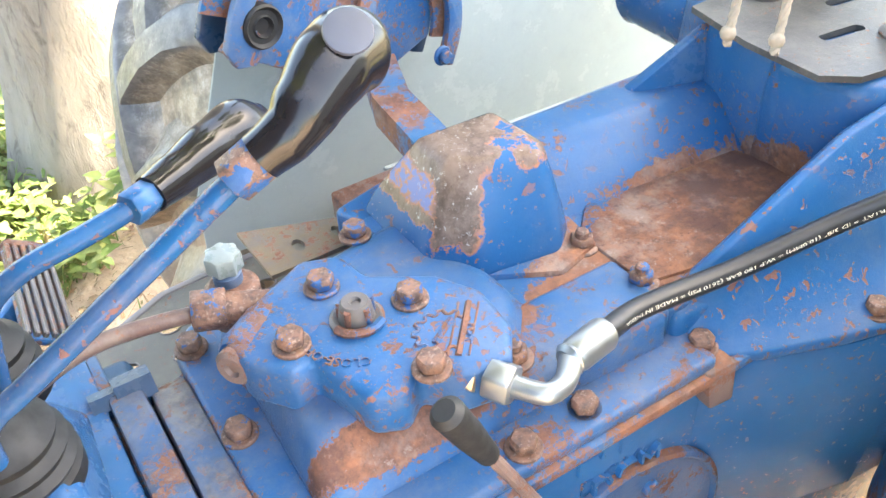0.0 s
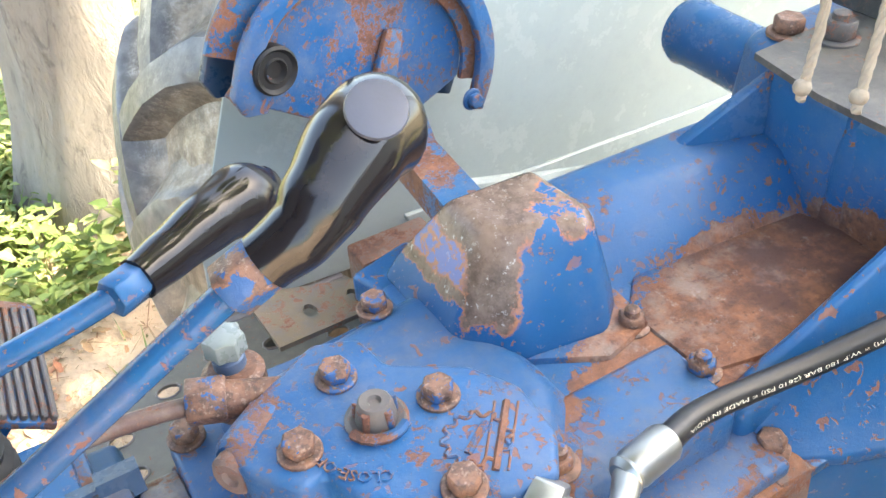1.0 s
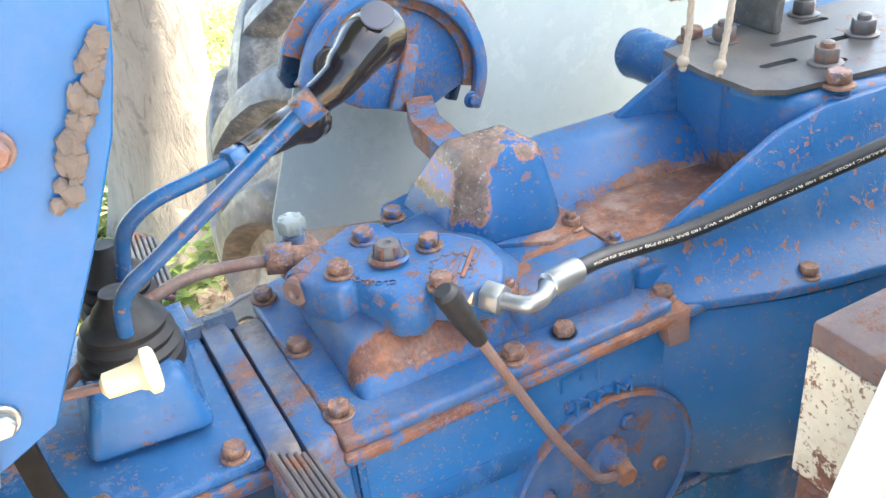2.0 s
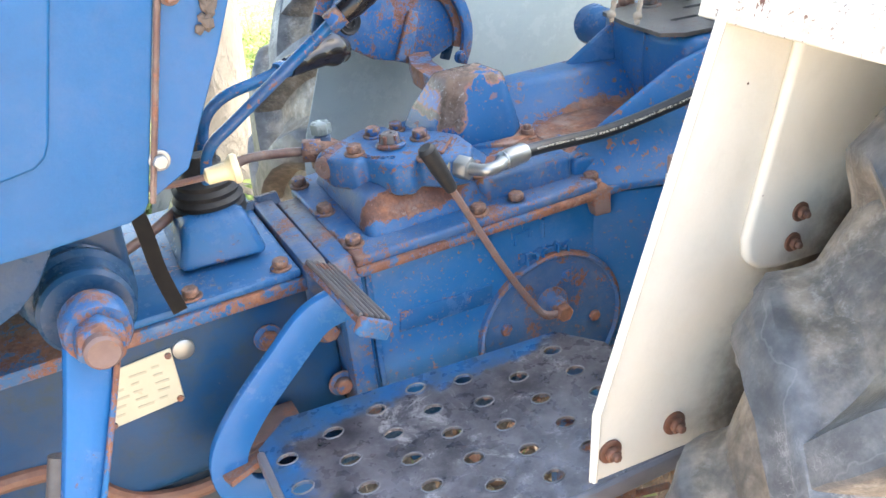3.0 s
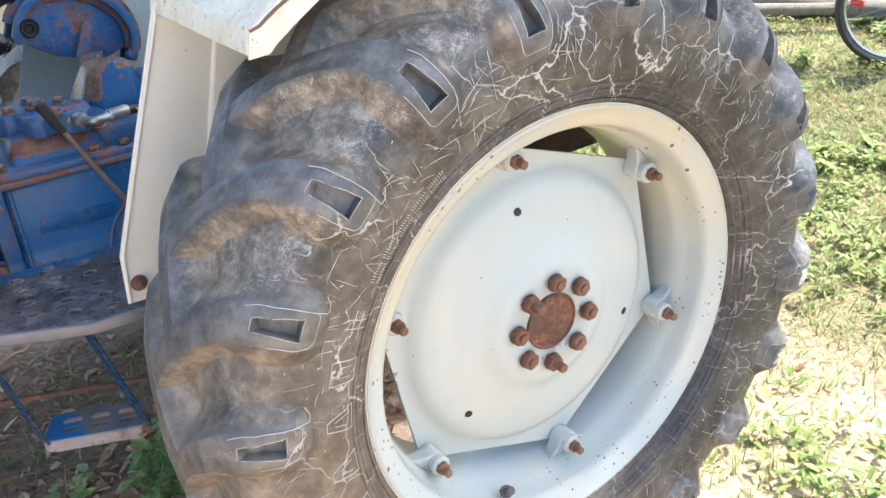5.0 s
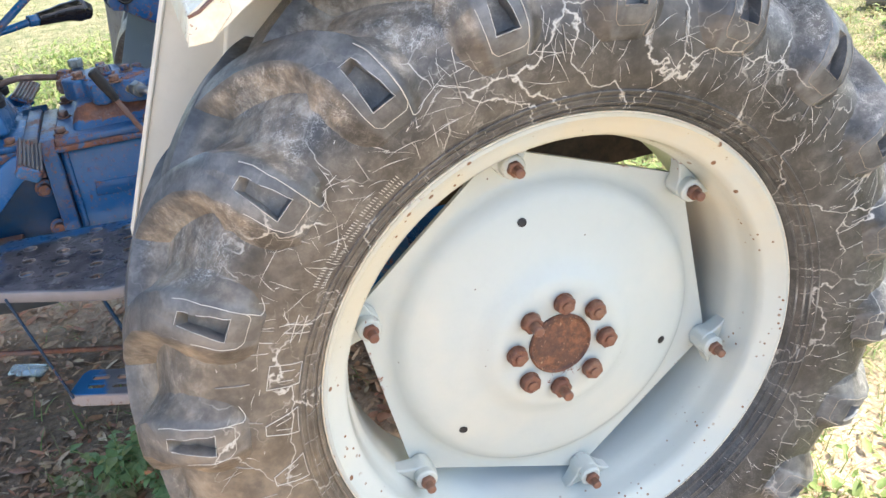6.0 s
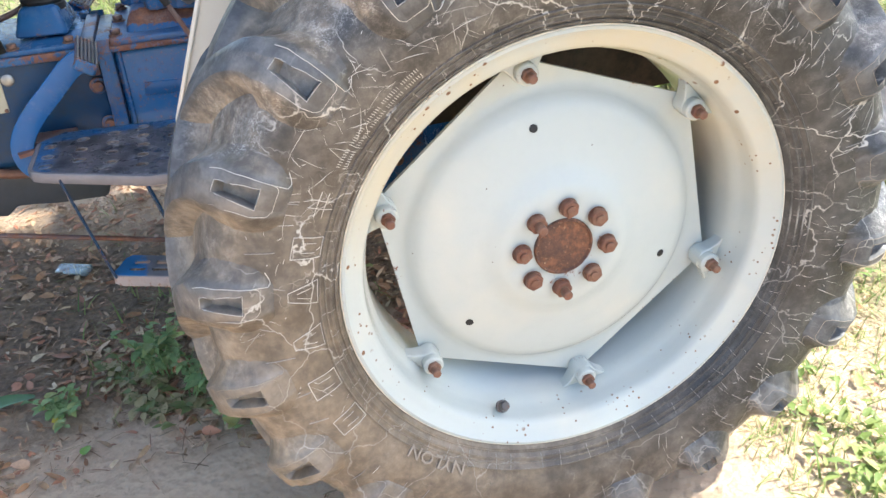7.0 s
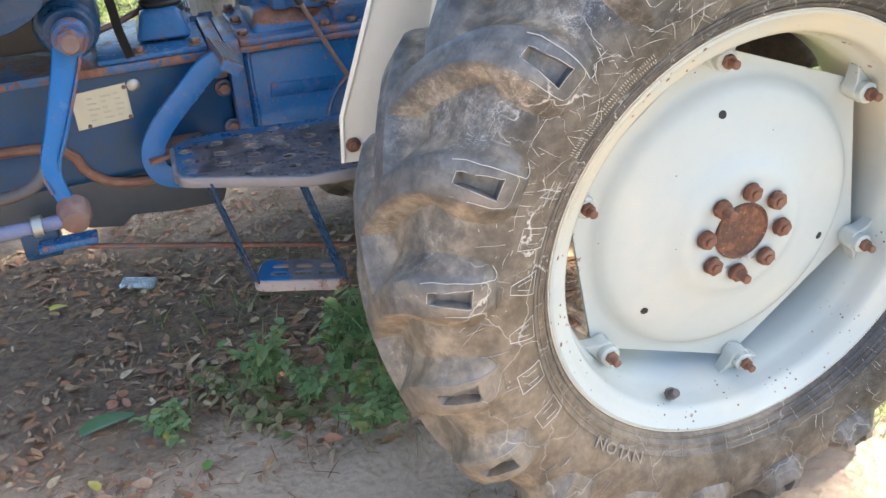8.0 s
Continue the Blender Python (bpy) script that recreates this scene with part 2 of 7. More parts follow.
def bolt_rust(name, paint_left):
    """Brown rust on bolt heads, with more or less of the blue paint left on each."""
    k = Mat(name)
    brown = k.mix(k.ramp(k.noise(120, 6, 0.7), 0.32, 0.66), (0.060, 0.036, 0.030), (0.21, 0.105, 0.066))
    brown = k.mix(k.ramp(k.noise(320, 3), 0.56, 0.68, 0, 0.7), brown, (0.30, 0.21, 0.165))
    left = k.math("ADD", k.noise(95, 5, 0.7), k.math("MULTIPLY", k.rand(), 0.16))
    k.set(k.mix(k.ramp(left, 0.72 - paint_left, 0.75 - paint_left), brown, (0.012, 0.075, 0.215)), k.ramp(k.noise(150, 3), 0.3, 0.7, 0.42, 0.72))
    k.bump(k.noise(260, 5, 0.7), 0.5, 0.0012)
    return k.m


def plain(name, color, rough=0.5, metal=0.0, vary=0.25, scale=40, relief=0.15):
    k = Mat(name)
    k.set(k.mix(k.noise(scale, 5), tuple(c * (1 - vary) for c in color), tuple(min(1, c * (1 + vary)) for c in color)),
          k.ramp(k.noise(scale * 2, 4), 0.3, 0.7, max(0.03, rough - 0.08), min(1, rough + 0.1)), metal)
    k.bump(k.noise(scale * 4, 4), relief, 0.001)
    return k.m


zinc = plain("zinc_plated_steel", (0.30, 0.31, 0.305), 0.36, 0.8, 0.2, 60)
brass = plain("yellow_zinc", (0.50, 0.42, 0.29), 0.42, 0.9, 0.2, 60)
rubber = plain("black_rubber", (0.008, 0.008, 0.0085), 0.62, 0, 0.4, 50)
hose_rubber = plain("hose_rubber", (0.016, 0.016, 0.017), 0.38, 0, 0.3, 80)
hose_black = plain("matt_black_rubber", (0.004, 0.004, 0.0045), 0.6, 0, 0.3, 50)
hose_black.node_tree.nodes["Principled BSDF"].inputs["Specular IOR Level"].default_value = 0.2
knob_black = plain("black_plastic", (0.011, 0.010, 0.011), 0.13, 0, 0.4, 25, 0.04)
knob_black.node_tree.nodes["Principled BSDF"].inputs["Specular IOR Level"].default_value = 0.38
knob_face = plain("worn_plastic", (0.055, 0.062, 0.085), 0.4, 0, 0.2, 50)
white_print = plain("white_print", (0.72, 0.68, 0.55), 0.6)
red_print = plain("red_print", (0.6, 0.09, 0.04), 0.6)
ivory = plain("ivory_plastic", (0.60, 0.50, 0.30), 0.4, 0, 0.1)
plate_metal = plain("cream_data_plate", (0.43, 0.40, 0.29), 0.35, 0.0, 0.12, 30)
plate_print = plain("faded_print", (0.35, 0.325, 0.235), 0.5)
clear = Mat("clear_plastic")
clear.set((0.52, 0.57, 0.55), 0.2)
clear.b.inputs["Transmission Weight"].default_value = 0.75
clear = clear.m
cap_plastic = plain("milky_plastic", (0.19, 0.22, 0.21), 0.3, 0, 0.4, 60)
cord = plain("dirty_cotton_cord", (0.30, 0.25, 0.19), 0.9, 0, 0.3, 200, 0.6)
foam = plain("torn_foam", (0.09, 0.072, 0.06), 0.95, 0, 0.6, 60, 0.9)
pipe_mat = painted("brown_steel_pipe", (0.09, 0.05, 0.045), 0.4, 0.5, 0.4, 0.3)
black_metal = painted("black_painted_steel", (0.05, 0.05, 0.048), 0.2, 0.8, 0.45, 0.5, (0.22, 0.2, 0.17))


def tyre_rubber():
    """Aged tractor tyre: grey rubber with an ashy bloom, pale cuts and worn edges, tan dust down in the tread, radius read about the axle."""
    k = Mat("dusty_tyre_rubber")
    k.nc = k.t.nodes.new("ShaderNodeNewGeometry").outputs["Position"]
    x, y, z = k.split()
    r = k.math("SQRT", k.math("ADD", k.math("MULTIPLY", x, x), k.math("MULTIPLY", z, z)))
    side = k.ramp(r, 0.580, 0.535)
    ripple = k.math("MULTIPLY", k.math("SUBTRACT", k.noise(18, 7, 0.7), 0.5), 0.9)
    crest = k.ramp(k.math("ADD", k.attribute("crest"), ripple), 0.30, 0.78)
    dust = k.ramp(k.math("ADD", k.attribute("dust"), ripple), 0.18, 1.05)
    wn_ = k.t.nodes.new("ShaderNodeTexNoise")
    k.put(wn_.inputs["Vector"], k.nc)
    wn_.inputs["Scale"].default_value, wn_.inputs["Detail"].default_value = 12.0, 5.0
    warp = k.mix(0.10, k.nc, wn_.outputs["Color"])
    base = k.mix(k.noise(11, 5), (0.060, 0.060, 0.060), (0.120, 0.117, 0.113))
    base = k.mix(k.ramp(k.noise(4.5, 5, 0.6), 0.44, 0.60, 0, 0.85), base, (0.036, 0.043, 0.058))
    base = k.mix(side, base, k.mix(k.ramp(k.noise(9, 6), 0.35, 0.65), (0.022, 0.022, 0.023), (0.060, 0.059, 0.058)))
    crack = k.math("MULTIPLY", k.ramp(k.voronoi(105, "DISTANCE_TO_EDGE", warp), 0.0, 0.07, 1, 0), k.ramp(k.noise(60, 5, 0.7), 0.46, 0.60))
    crack = k.math("MAXIMUM", crack, k.math("MULTIPLY", k.ramp(k.voronoi(230, "DISTANCE_TO_EDGE", warp), 0.0, 0.14, 1, 0), k.ramp(k.noise(80, 5, 0.7), 0.46, 0.60)))
    crack = k.math("MULTIPLY", crack, k.math("MULTIPLY", k.ramp(k.noise(6.5, 4, 0.6), 0.42, 0.58), k.ramp(side, 0, 1, 0.85, 0.10)))
    base = k.mix(crack, base, (0.46, 0.455, 0.44))
    ash = k.math("MULTIPLY", k.ramp(k.noise(60, 10, 0.85, 0.5), 0.49, 0.58, 0, 0.45), k.ramp(k.noise(8, 5, 0.6), 0.44, 0.60))
    base = k.mix(k.math("MULTIPLY", ash, k.ramp(side, 0, 1, 1, 0.12)), base, (0.40, 0.395, 0.38))
    low = k.math("MULTIPLY", k.ramp(r, 0.53, 0.58), k.ramp(r, 0.640, 0.615))
    place = k.split(k.t.nodes.new("ShaderNodeNewGeometry").outputs["Position"])
    dirty = k.ramp(k.math("ADD", place[0], k.math("MULTIPLY", place[2], 0.35)), 0.62, 0.05, 0.15, 1.0)
    tan = k.math("MULTIPLY", k.math("MULTIPLY", k.ramp(k.noise(4.5, 6, 0.68), 0.36, 0.56), dirty), k.math("ADD", k.math("MULTIPLY", low, 0.60), 0.13))
    tan = k.math("MAXIMUM", tan, k.math("MULTIPLY", k.math("MULTIPLY", dust, dirty), k.ramp(k.noise(26, 9, 0.85), 0.36, 0.60, 0.05, 0.78)))
    base = k.mix(tan, base, k.mix(k.ramp(k.noise(30, 7, 0.7), 0.3, 0.7), (0.19, 0.145, 0.10), (0.34, 0.275, 0.205)))
    caked = k.math("MULTIPLY", k.math("MULTIPLY", k.ramp(place[2], 1.05, 0.35), k.ramp(place[0], 0.3, -0.30)), k.ramp(k.noise(8, 7, 0.7), 0.30, 0.60, 0.35, 0.9))
    speck = k.math("MULTIPLY", k.ramp(k.noise(110, 9, 0.80, 0.5), 0.48, 0.66), k.ramp(k.noise(6, 3), 0.42, 0.58, 0, 0.75))
    base = k.mix(k.math("MULTIPLY", speck, k.ramp(side, 0, 1, 0.55, 0.10)), base, (0.45, 0.43, 0.40))
    base = k.mix(k.math("MULTIPLY", crest, 0.88), base, k.mix(k.ramp(k.noise(14, 7, 0.7), 0.3, 0.7), (0.066, 0.071, 0.080), (0.140, 0.143, 0.148)))
    base = k.mix(k.math("MULTIPLY", caked, k.ramp(side, 0, 1, 0.90, 0.62)), base, k.mix(k.noise(40, 7, 0.7), (0.18, 0.135, 0.09), (0.31, 0.24, 0.165)))
    base = k.mix(1.0, base, k.mix(k.ramp(k.noise(30, 6, 0.62), 0.34, 0.66), (0.74, 0.74, 0.74), (1.28, 1.26, 1.22)), "MULTIPLY")
    cut = k.math("MULTIPLY", k.ramp(k.voronoi(8, "DISTANCE_TO_EDGE", warp), 0.0, 0.014, 1, 0), k.ramp(k.noise(5, 2), 0.42, 0.52))
    cut2 = k.math("MULTIPLY", k.ramp(k.voronoi(21, "DISTANCE_TO_EDGE", warp), 0.0, 0.022, 1, 0), k.ramp(k.noise(9, 2, 0.5, 1.0), 0.52, 0.60))
    lines = k.math("MULTIPLY", k.math("MAXIMUM", cut, k.math("MULTIPLY", cut2, 0.35)), k.math("MULTIPLY", k.ramp(side, 0, 1, 0.10, 0.85), k.ramp(place[2], 0.35, 0.75, 0.35, 1.0)))
    worn = k.math("MULTIPLY", k.ramp(k.edge(), 0.56, 0.66), k.ramp(k.noise(20, 5), 0.30, 0.55, 0.05, 0.6))
    k.set(k.mix(k.math("MAXIMUM", lines, worn), base, (0.52, 0.50, 0.46)), k.ramp(k.noise(25, 4), 0.3, 0.7, 0.30, 0.55))
    k.bump(k.math("ADD", k.noise(40, 7, 0.66), k.math("MULTIPLY", lines, 0.4)), 0.5, 0.003)
    return k.m


tyre_mat = tyre_rubber()
k = Mat("pitted_hub_rust")
b = k.mix(k.ramp(k.noise(60, 7, 0.75), 0.35, 0.65), (0.075, 0.034, 0.022), (0.22, 0.092, 0.045))
b = k.mix(k.ramp(k.noise(25, 5, 0.7), 0.45, 0.62, 0, 0.7), b, (0.060, 0.032, 0.026))
b = k.mix(k.ramp(k.noise(150, 4, 0.7), 0.60, 0.68, 0, 0.75), b, (0.42, 0.27, 0.16))
k.set(b, 0.7)
k.bump(k.noise(90, 7, 0.75), 0.9, 0.003)
hub_rust = k.m
mark_mat = plain("dusty_moulding", (0.27, 0.25, 0.225), 0.7, 0, 0.5, 60)
pale_cut = plain("pale_worn_rubber", (0.50, 0.485, 0.455), 0.7, 0, 0.45, 60)
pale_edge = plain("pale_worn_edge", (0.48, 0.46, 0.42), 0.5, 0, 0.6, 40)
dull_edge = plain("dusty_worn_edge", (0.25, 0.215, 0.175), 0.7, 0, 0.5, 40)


# ---- building blocks ----
def finish(name, bm, mat, smooth=35):
    bmesh.ops.recalc_face_normals(bm, faces=bm.faces)
    me = bpy.data.meshes.new(name)
    bm.to_mesh(me)
    bm.free()
    if mat:
        me.materials.append(mat)
    if smooth:
        me.polygons.foreach_set("use_smooth", [True] * len(me.polygons))
        me.set_sharp_from_angle(angle=radians(smooth))
    return me


def thing(name, label, category, at=(0, 0, 0), group="", kind=""):
    ob = new(name)
    ob.location = at
    ob.empty_display_size = 0.1
    return tagged(ob, label, category, group, kind)


def hang(ob, parent):
    """Put ob, given in world coordinates, under a parent."""
    ob.parent = parent
    if parent.type == "EMPTY":
        ob.matrix_parent_inverse = Matrix.Translation(-parent.location)
    return ob


def part(name, bm, mat, parent, label="", smooth=35):
    ob = hang(new(name, finish(name, bm, mat, smooth)), parent)
    if label:
        ob["label"] = label
    return ob


def piece(name, me, parent, m, label=""):
    """One more object on a shared mesh, at the pose m."""
    ob = hang(new(name, me), parent)
    ob.matrix_basis = m
    if label:
        ob["label"] = label
    return ob


def bevel(bm, width, segments=2, angle=28, edges=None):
    bmesh.ops.recalc_face_normals(bm, faces=bm.faces)
    if edges is None:
        edges = [e for e in bm.edges if len(e.link_faces) == 2 and e.calc_face_angle(0) > radians(angle)]
    bmesh.ops.bevel(bm, geom=edges, offset=width, segments=segments, profile=0.5, affect="EDGES", clamp_overlap=True)
    return bm


def join(bm, other):
    """Add the geometry of another bmesh and free it."""
    me = bpy.data.meshes.new("tmp")
    other.to_mesh(me)
    other.free()
    bm.from_mesh(me)
    bpy.data.meshes.remove(me)
    return bm


def loft(rings, cap=True):
    """Skin through closed rings of equal length."""
    bm = bmesh.new()
    vs = [[bm.verts.new(p) for p in ring] for ring in rings]
    n = len(vs[0])
    for a, b in zip(vs, vs[1:]):
        for i in range(n):
            bm.faces.new((a[i], a[(i + 1) % n], b[(i + 1) % n], b[i]))
    if cap:
        bm.faces.new(vs[0][::-1])
        bm.faces.new(vs[-1])
    return bm


def prism(pts, axis, a, b, width=0.0, segments=2):
    """A polygon of two coordinates, extruded along an axis from a to b, edges rounded."""
    def at(p, v):
        return {"x": (v, p[0], p[1]), "y": (p[0], v, p[1]), "z": (p[0], p[1], v)}[axis]
    bm = loft([[at(p, a) for p in pts], [at(p, b) for p in pts]])
    return bevel(bm, width, segments) if width else bm


def box(x0, x1, y0, y1, z0, z1, width=0.003, segments=2):
    return prism([(x0, y0), (x1, y0), (x1, y1), (x0, y1)], "z", z0, z1, width, segments)


def hull(low, high, z0, z1, width=0.004, segments=2):
    """A block between a lower and an upper outline of equal length."""
    bm = loft([[(*p, z0) for p in low], [(*p, z1) for p in high]])
    return bevel(bm, width, segments)


def frame_of(d):
    d = Vector(d).normalized()
    a = d.orthogonal().normalized()
    return a, d.cross(a)


def turned(profile, origin, axis, seg=32, cap=True):
    """A body of revolution: (distance along the axis, radius) pairs about an axis through origin."""
    d = Vector(axis).normalized()
    a, b = frame_of(d)
    o = Vector(origin)
    rings = []
    for h, r in profile:
        r = max(r, 1e-5)
        rings.append([o + d * h + (a * math.cos(2 * math.pi * i / seg) + b * math.sin(2 * math.pi * i / seg)) * r for i in range(seg)])
    return loft(rings, cap)


def rod(p0, p1, r0, r1=None, seg=16):
    p0, p1 = Vector(p0), Vector(p1)
    return turned([(0, r0), ((p1 - p0).length, r0 if r1 is None else r1)], p0, p1 - p0, seg)


def curve_points(ctrl, n=10):
    """A smooth run of points through the given ones."""
    p = [Vector(c) for c in ctrl]
    p = [p[0] * 2 - p[1]] + p + [p[-1] * 2 - p[-2]]
    out = []
    for a, b, c, d in zip(p, p[1:], p[2:], p[3:]):
        for i in range(n):
            t = i / n
            out.append(0.5 * (2 * b + (c - a) * t + (2 * a - 5 * b + 4 * c - d) * t * t + (3 * b - a - 3 * c + d) * t ** 3))
    return out + [p[-2]]


def tube(points, radius, seg=12, flat=None):
    """A tube along points; radius is a number or a function of 0..1; flat: (width, thickness, up) for a strap."""
    pts = [Vector(p) for p in points]
    rings, up = [], None
    for i, p in enumerate(pts):
        d = (pts[min(i + 1, len(pts) - 1)] - pts[max(i - 1, 0)]).normalized()
        if flat:
            side = d.cross(Vector(flat[2])).normalized()
            nrm = side.cross(d)
            w, h = flat[0] / 2, flat[1] / 2
            rings.append([p + side * w + nrm * h, p - side * w + nrm * h, p - side * w - nrm * h, p + side * w - nrm * h])
            continue
        up = d.orthogonal() if up is None else up - d * up.dot(d)
        up.normalize()
        b = d.cross(up)
        r = radius(i / (len(pts) - 1)) if callable(radius) else radius
        rings.append([p + (up * math.cos(2 * math.pi * k / seg) + b * math.sin(2 * math.pi * k / seg)) * r for k in range(seg)])
    return loft(rings)


def hexagon(r, turn=0.0):
    return [(r * math.cos(math.pi / 3 * i + turn), r * math.sin(math.pi / 3 * i + turn)) for i in range(6)]


def bolt_mesh(name, mat, head=0.0115, high=0.010, washer=0.016, dome=0.0):
    """Hexagon head on a washer, standing on z = 0."""
    bm = turned([(0, washer), (0.0022, washer), (0.0030, washer * 0.92)], (0, 0, 0), (0, 0, 1), 20)
    join(bm, bevel(prism(hexagon(head), "z", 0.003, 0.003 + high), 0.0014, 1))
    if dome:
        join(bm, turned([(0.003 + high, dome), (0.008 + high, dome * 0.95), (0.0095 + high, dome * 0.6)], (0, 0, 0), (0, 0, 1), 14))
    return finish(name, bm, mat)


def facing(p, d, scale=1.0, spin=0.0):
    """The pose that stands a piece, modelled up along z, at p along d."""
    q = Vector(d).to_track_quat("Z", "Y")
    return Matrix.LocRotScale(p, q @ Euler((0, 0, spin)).to_quaternion(), (scale, scale, scale))


def letters(text, size, deep, tight=1.0):
    """Verts and faces of a word, from the origin along x, centred in y."""
    cu = bpy.data.curves.new("word", "FONT")
    cu.body, cu.size, cu.extrude, cu.space_character = text, size, deep, tight
    cu.align_y = "CENTER"
    cu.resolution_u = 2
    ob = new("word", cu)
    me = ob.to_mesh()
    out = [v.co.copy() for v in me.vertices], [tuple(p.vertices) for p in me.polygons]
    ob.to_mesh_clear()
    bpy.data.objects.remove(ob)
    bpy.data.curves.remove(cu)
    return out


def word_bm(text, size, deep, place, tight=1.0):
    """A word whose points are moved by place(x, y, z)."""
    vs, fs = letters(text, size, deep, tight)
    bm = bmesh.new()
    made = [bm.verts.new(place(*v)) for v in vs]
    for f in fs:
        try:
            bm.faces.new([made[i] for i in f])
        except ValueError:
            pass
    return bm


# ---- the tractor ----
tractor = thing("tractor", "blue farm tractor with pale cream wheels and fenders, chipped and rusty", "tractor", (-0.45, 0.87, 0))
AXLE = Vector((0, 0, 0.605))
MID = 0.78


def strip(rings):
    """A closed ring of rings, skinned all round."""
    return loft(rings + [rings[0]], cap=False)


def ring_about_axle(r, y, seg, shape=None):
    return [(r * (shape(2 * math.pi * i / seg) if shape else 1) * math.cos(2 * math.pi * i / seg), y,
             r * (shape(2 * math.pi * i / seg) if shape else 1) * math.sin(2 * math.pi * i / seg)) for i in range(seg)]


# the tyre's section: half width from its middle, radius
TYRE_MID = 0.08
SECTION = [(0.0, 0.606), (0.05, 0.604), (0.10, 0.597), (0.135, 0.587), (0.158, 0.570), (0.173, 0.545), (0.181, 0.512), (0.182, 0.478),
           (0.174, 0.444), (0.166, 0.430), (0.166, 0.426), (0.158, 0.415), (0.158, 0.411), (0.148, 0.402), (0.147, 0.397), (0.137, 0.392), (0.130, 0.386)]


def on_section(v):
    """Half width, radius and the outward normal, v metres along the section from the crown."""
    sign = 1 if v >= 0 else -1
    v, a = abs(v), SECTION
    for (w0, r0), (w1, r1) in zip(a, a[1:]):
        step = math.hypot(w1 - w0, r1 - r0)
        if v <= step:
            f = v / step
            nw, nr = -(r1 - r0) / step, (w1 - w0) / step
            return (w0 + (w1 - w0) * f) * sign, r0 + (r1 - r0) * f, nw * sign, nr
        v -= step
    return a[-1][0] * sign, a[-1][1], sign, 0.0


def lug_lead(v):
    """Degrees by which a bar runs ahead of its shoulder end."""
    def at(u):
        for (a, da), (b, db) in zip(LEAD, LEAD[1:]):
            if u <= b:
                return da + (db - da) * (u - a) / (b - a)
        return 0.0
    return sum(at(v + d) for d in (-0.016, -0.008, 0, 0.008, 0.016)) / 5


LEAD = [(-0.05, 19.0), (-0.03, 16.5), (0.0, 12.8), (0.04, 8.2), (0.085, 4.3), (0.13, 1.5), (0.165, 0.2), (0.19, 0.0), (0.30, -0.2)]
# along the bar: place on the section, height, half width at the top and foot, depth of the pocket
BAR = [(-0.050, 0.004, 0.006, 0.012, 0), (-0.047, 0.022, 0.009, 0.020, 0), (-0.041, 0.035, 0.013, 0.028, 0), (-0.030, 0.041, 0.016, 0.033, 0), (-0.01, 0.043, 0.017, 0.036, 0), (0.03, 0.043, 0.018, 0.040, 0), (0.07, 0.042, 0.019, 0.043, 0),
       (0.11, 0.040, 0.022, 0.045, 0), (0.134, 0.0375, 0.025, 0.048, 0), (0.1575, 0.0342, 0.0265, 0.052, 0.0), (0.1605, 0.0335, 0.027, 0.053, 0.017), (0.175, 0.031, 0.0275, 0.053, 0.022),
       (0.200, 0.0262, 0.0275, 0.051, 0.017), (0.2035, 0.025, 0.027, 0.050, 0.0), (0.217, 0.019, 0.025, 0.047, 0), (0.228, 0.010, 0.023, 0.042, 0), (0.244, 0.0005, 0.019, 0.032, 0)]


BAR = [row for a, b in zip(BAR, BAR[1:]) for row in (a, tuple((p + q) / 2 for p, q in zip(a, b)))] + [BAR[-1]]


def pocket_half(v):
    """Half the width of a bar's pocket, wider towards the sidewall."""
    return 0.0085 + (v - 0.155) / 0.048 * 0.0080


def tyre():
    bm = bmesh.new()
    seg = 120
    half = [(-w, r) for w, r in reversed(SECTION)] + SECTION[1:]
    full = half + [(0.11, 0.386), (-0.11, 0.386)]
    join(bm, strip([ring_about_axle(r, TYRE_MID + w, seg) for w, r in full]))
    return bm


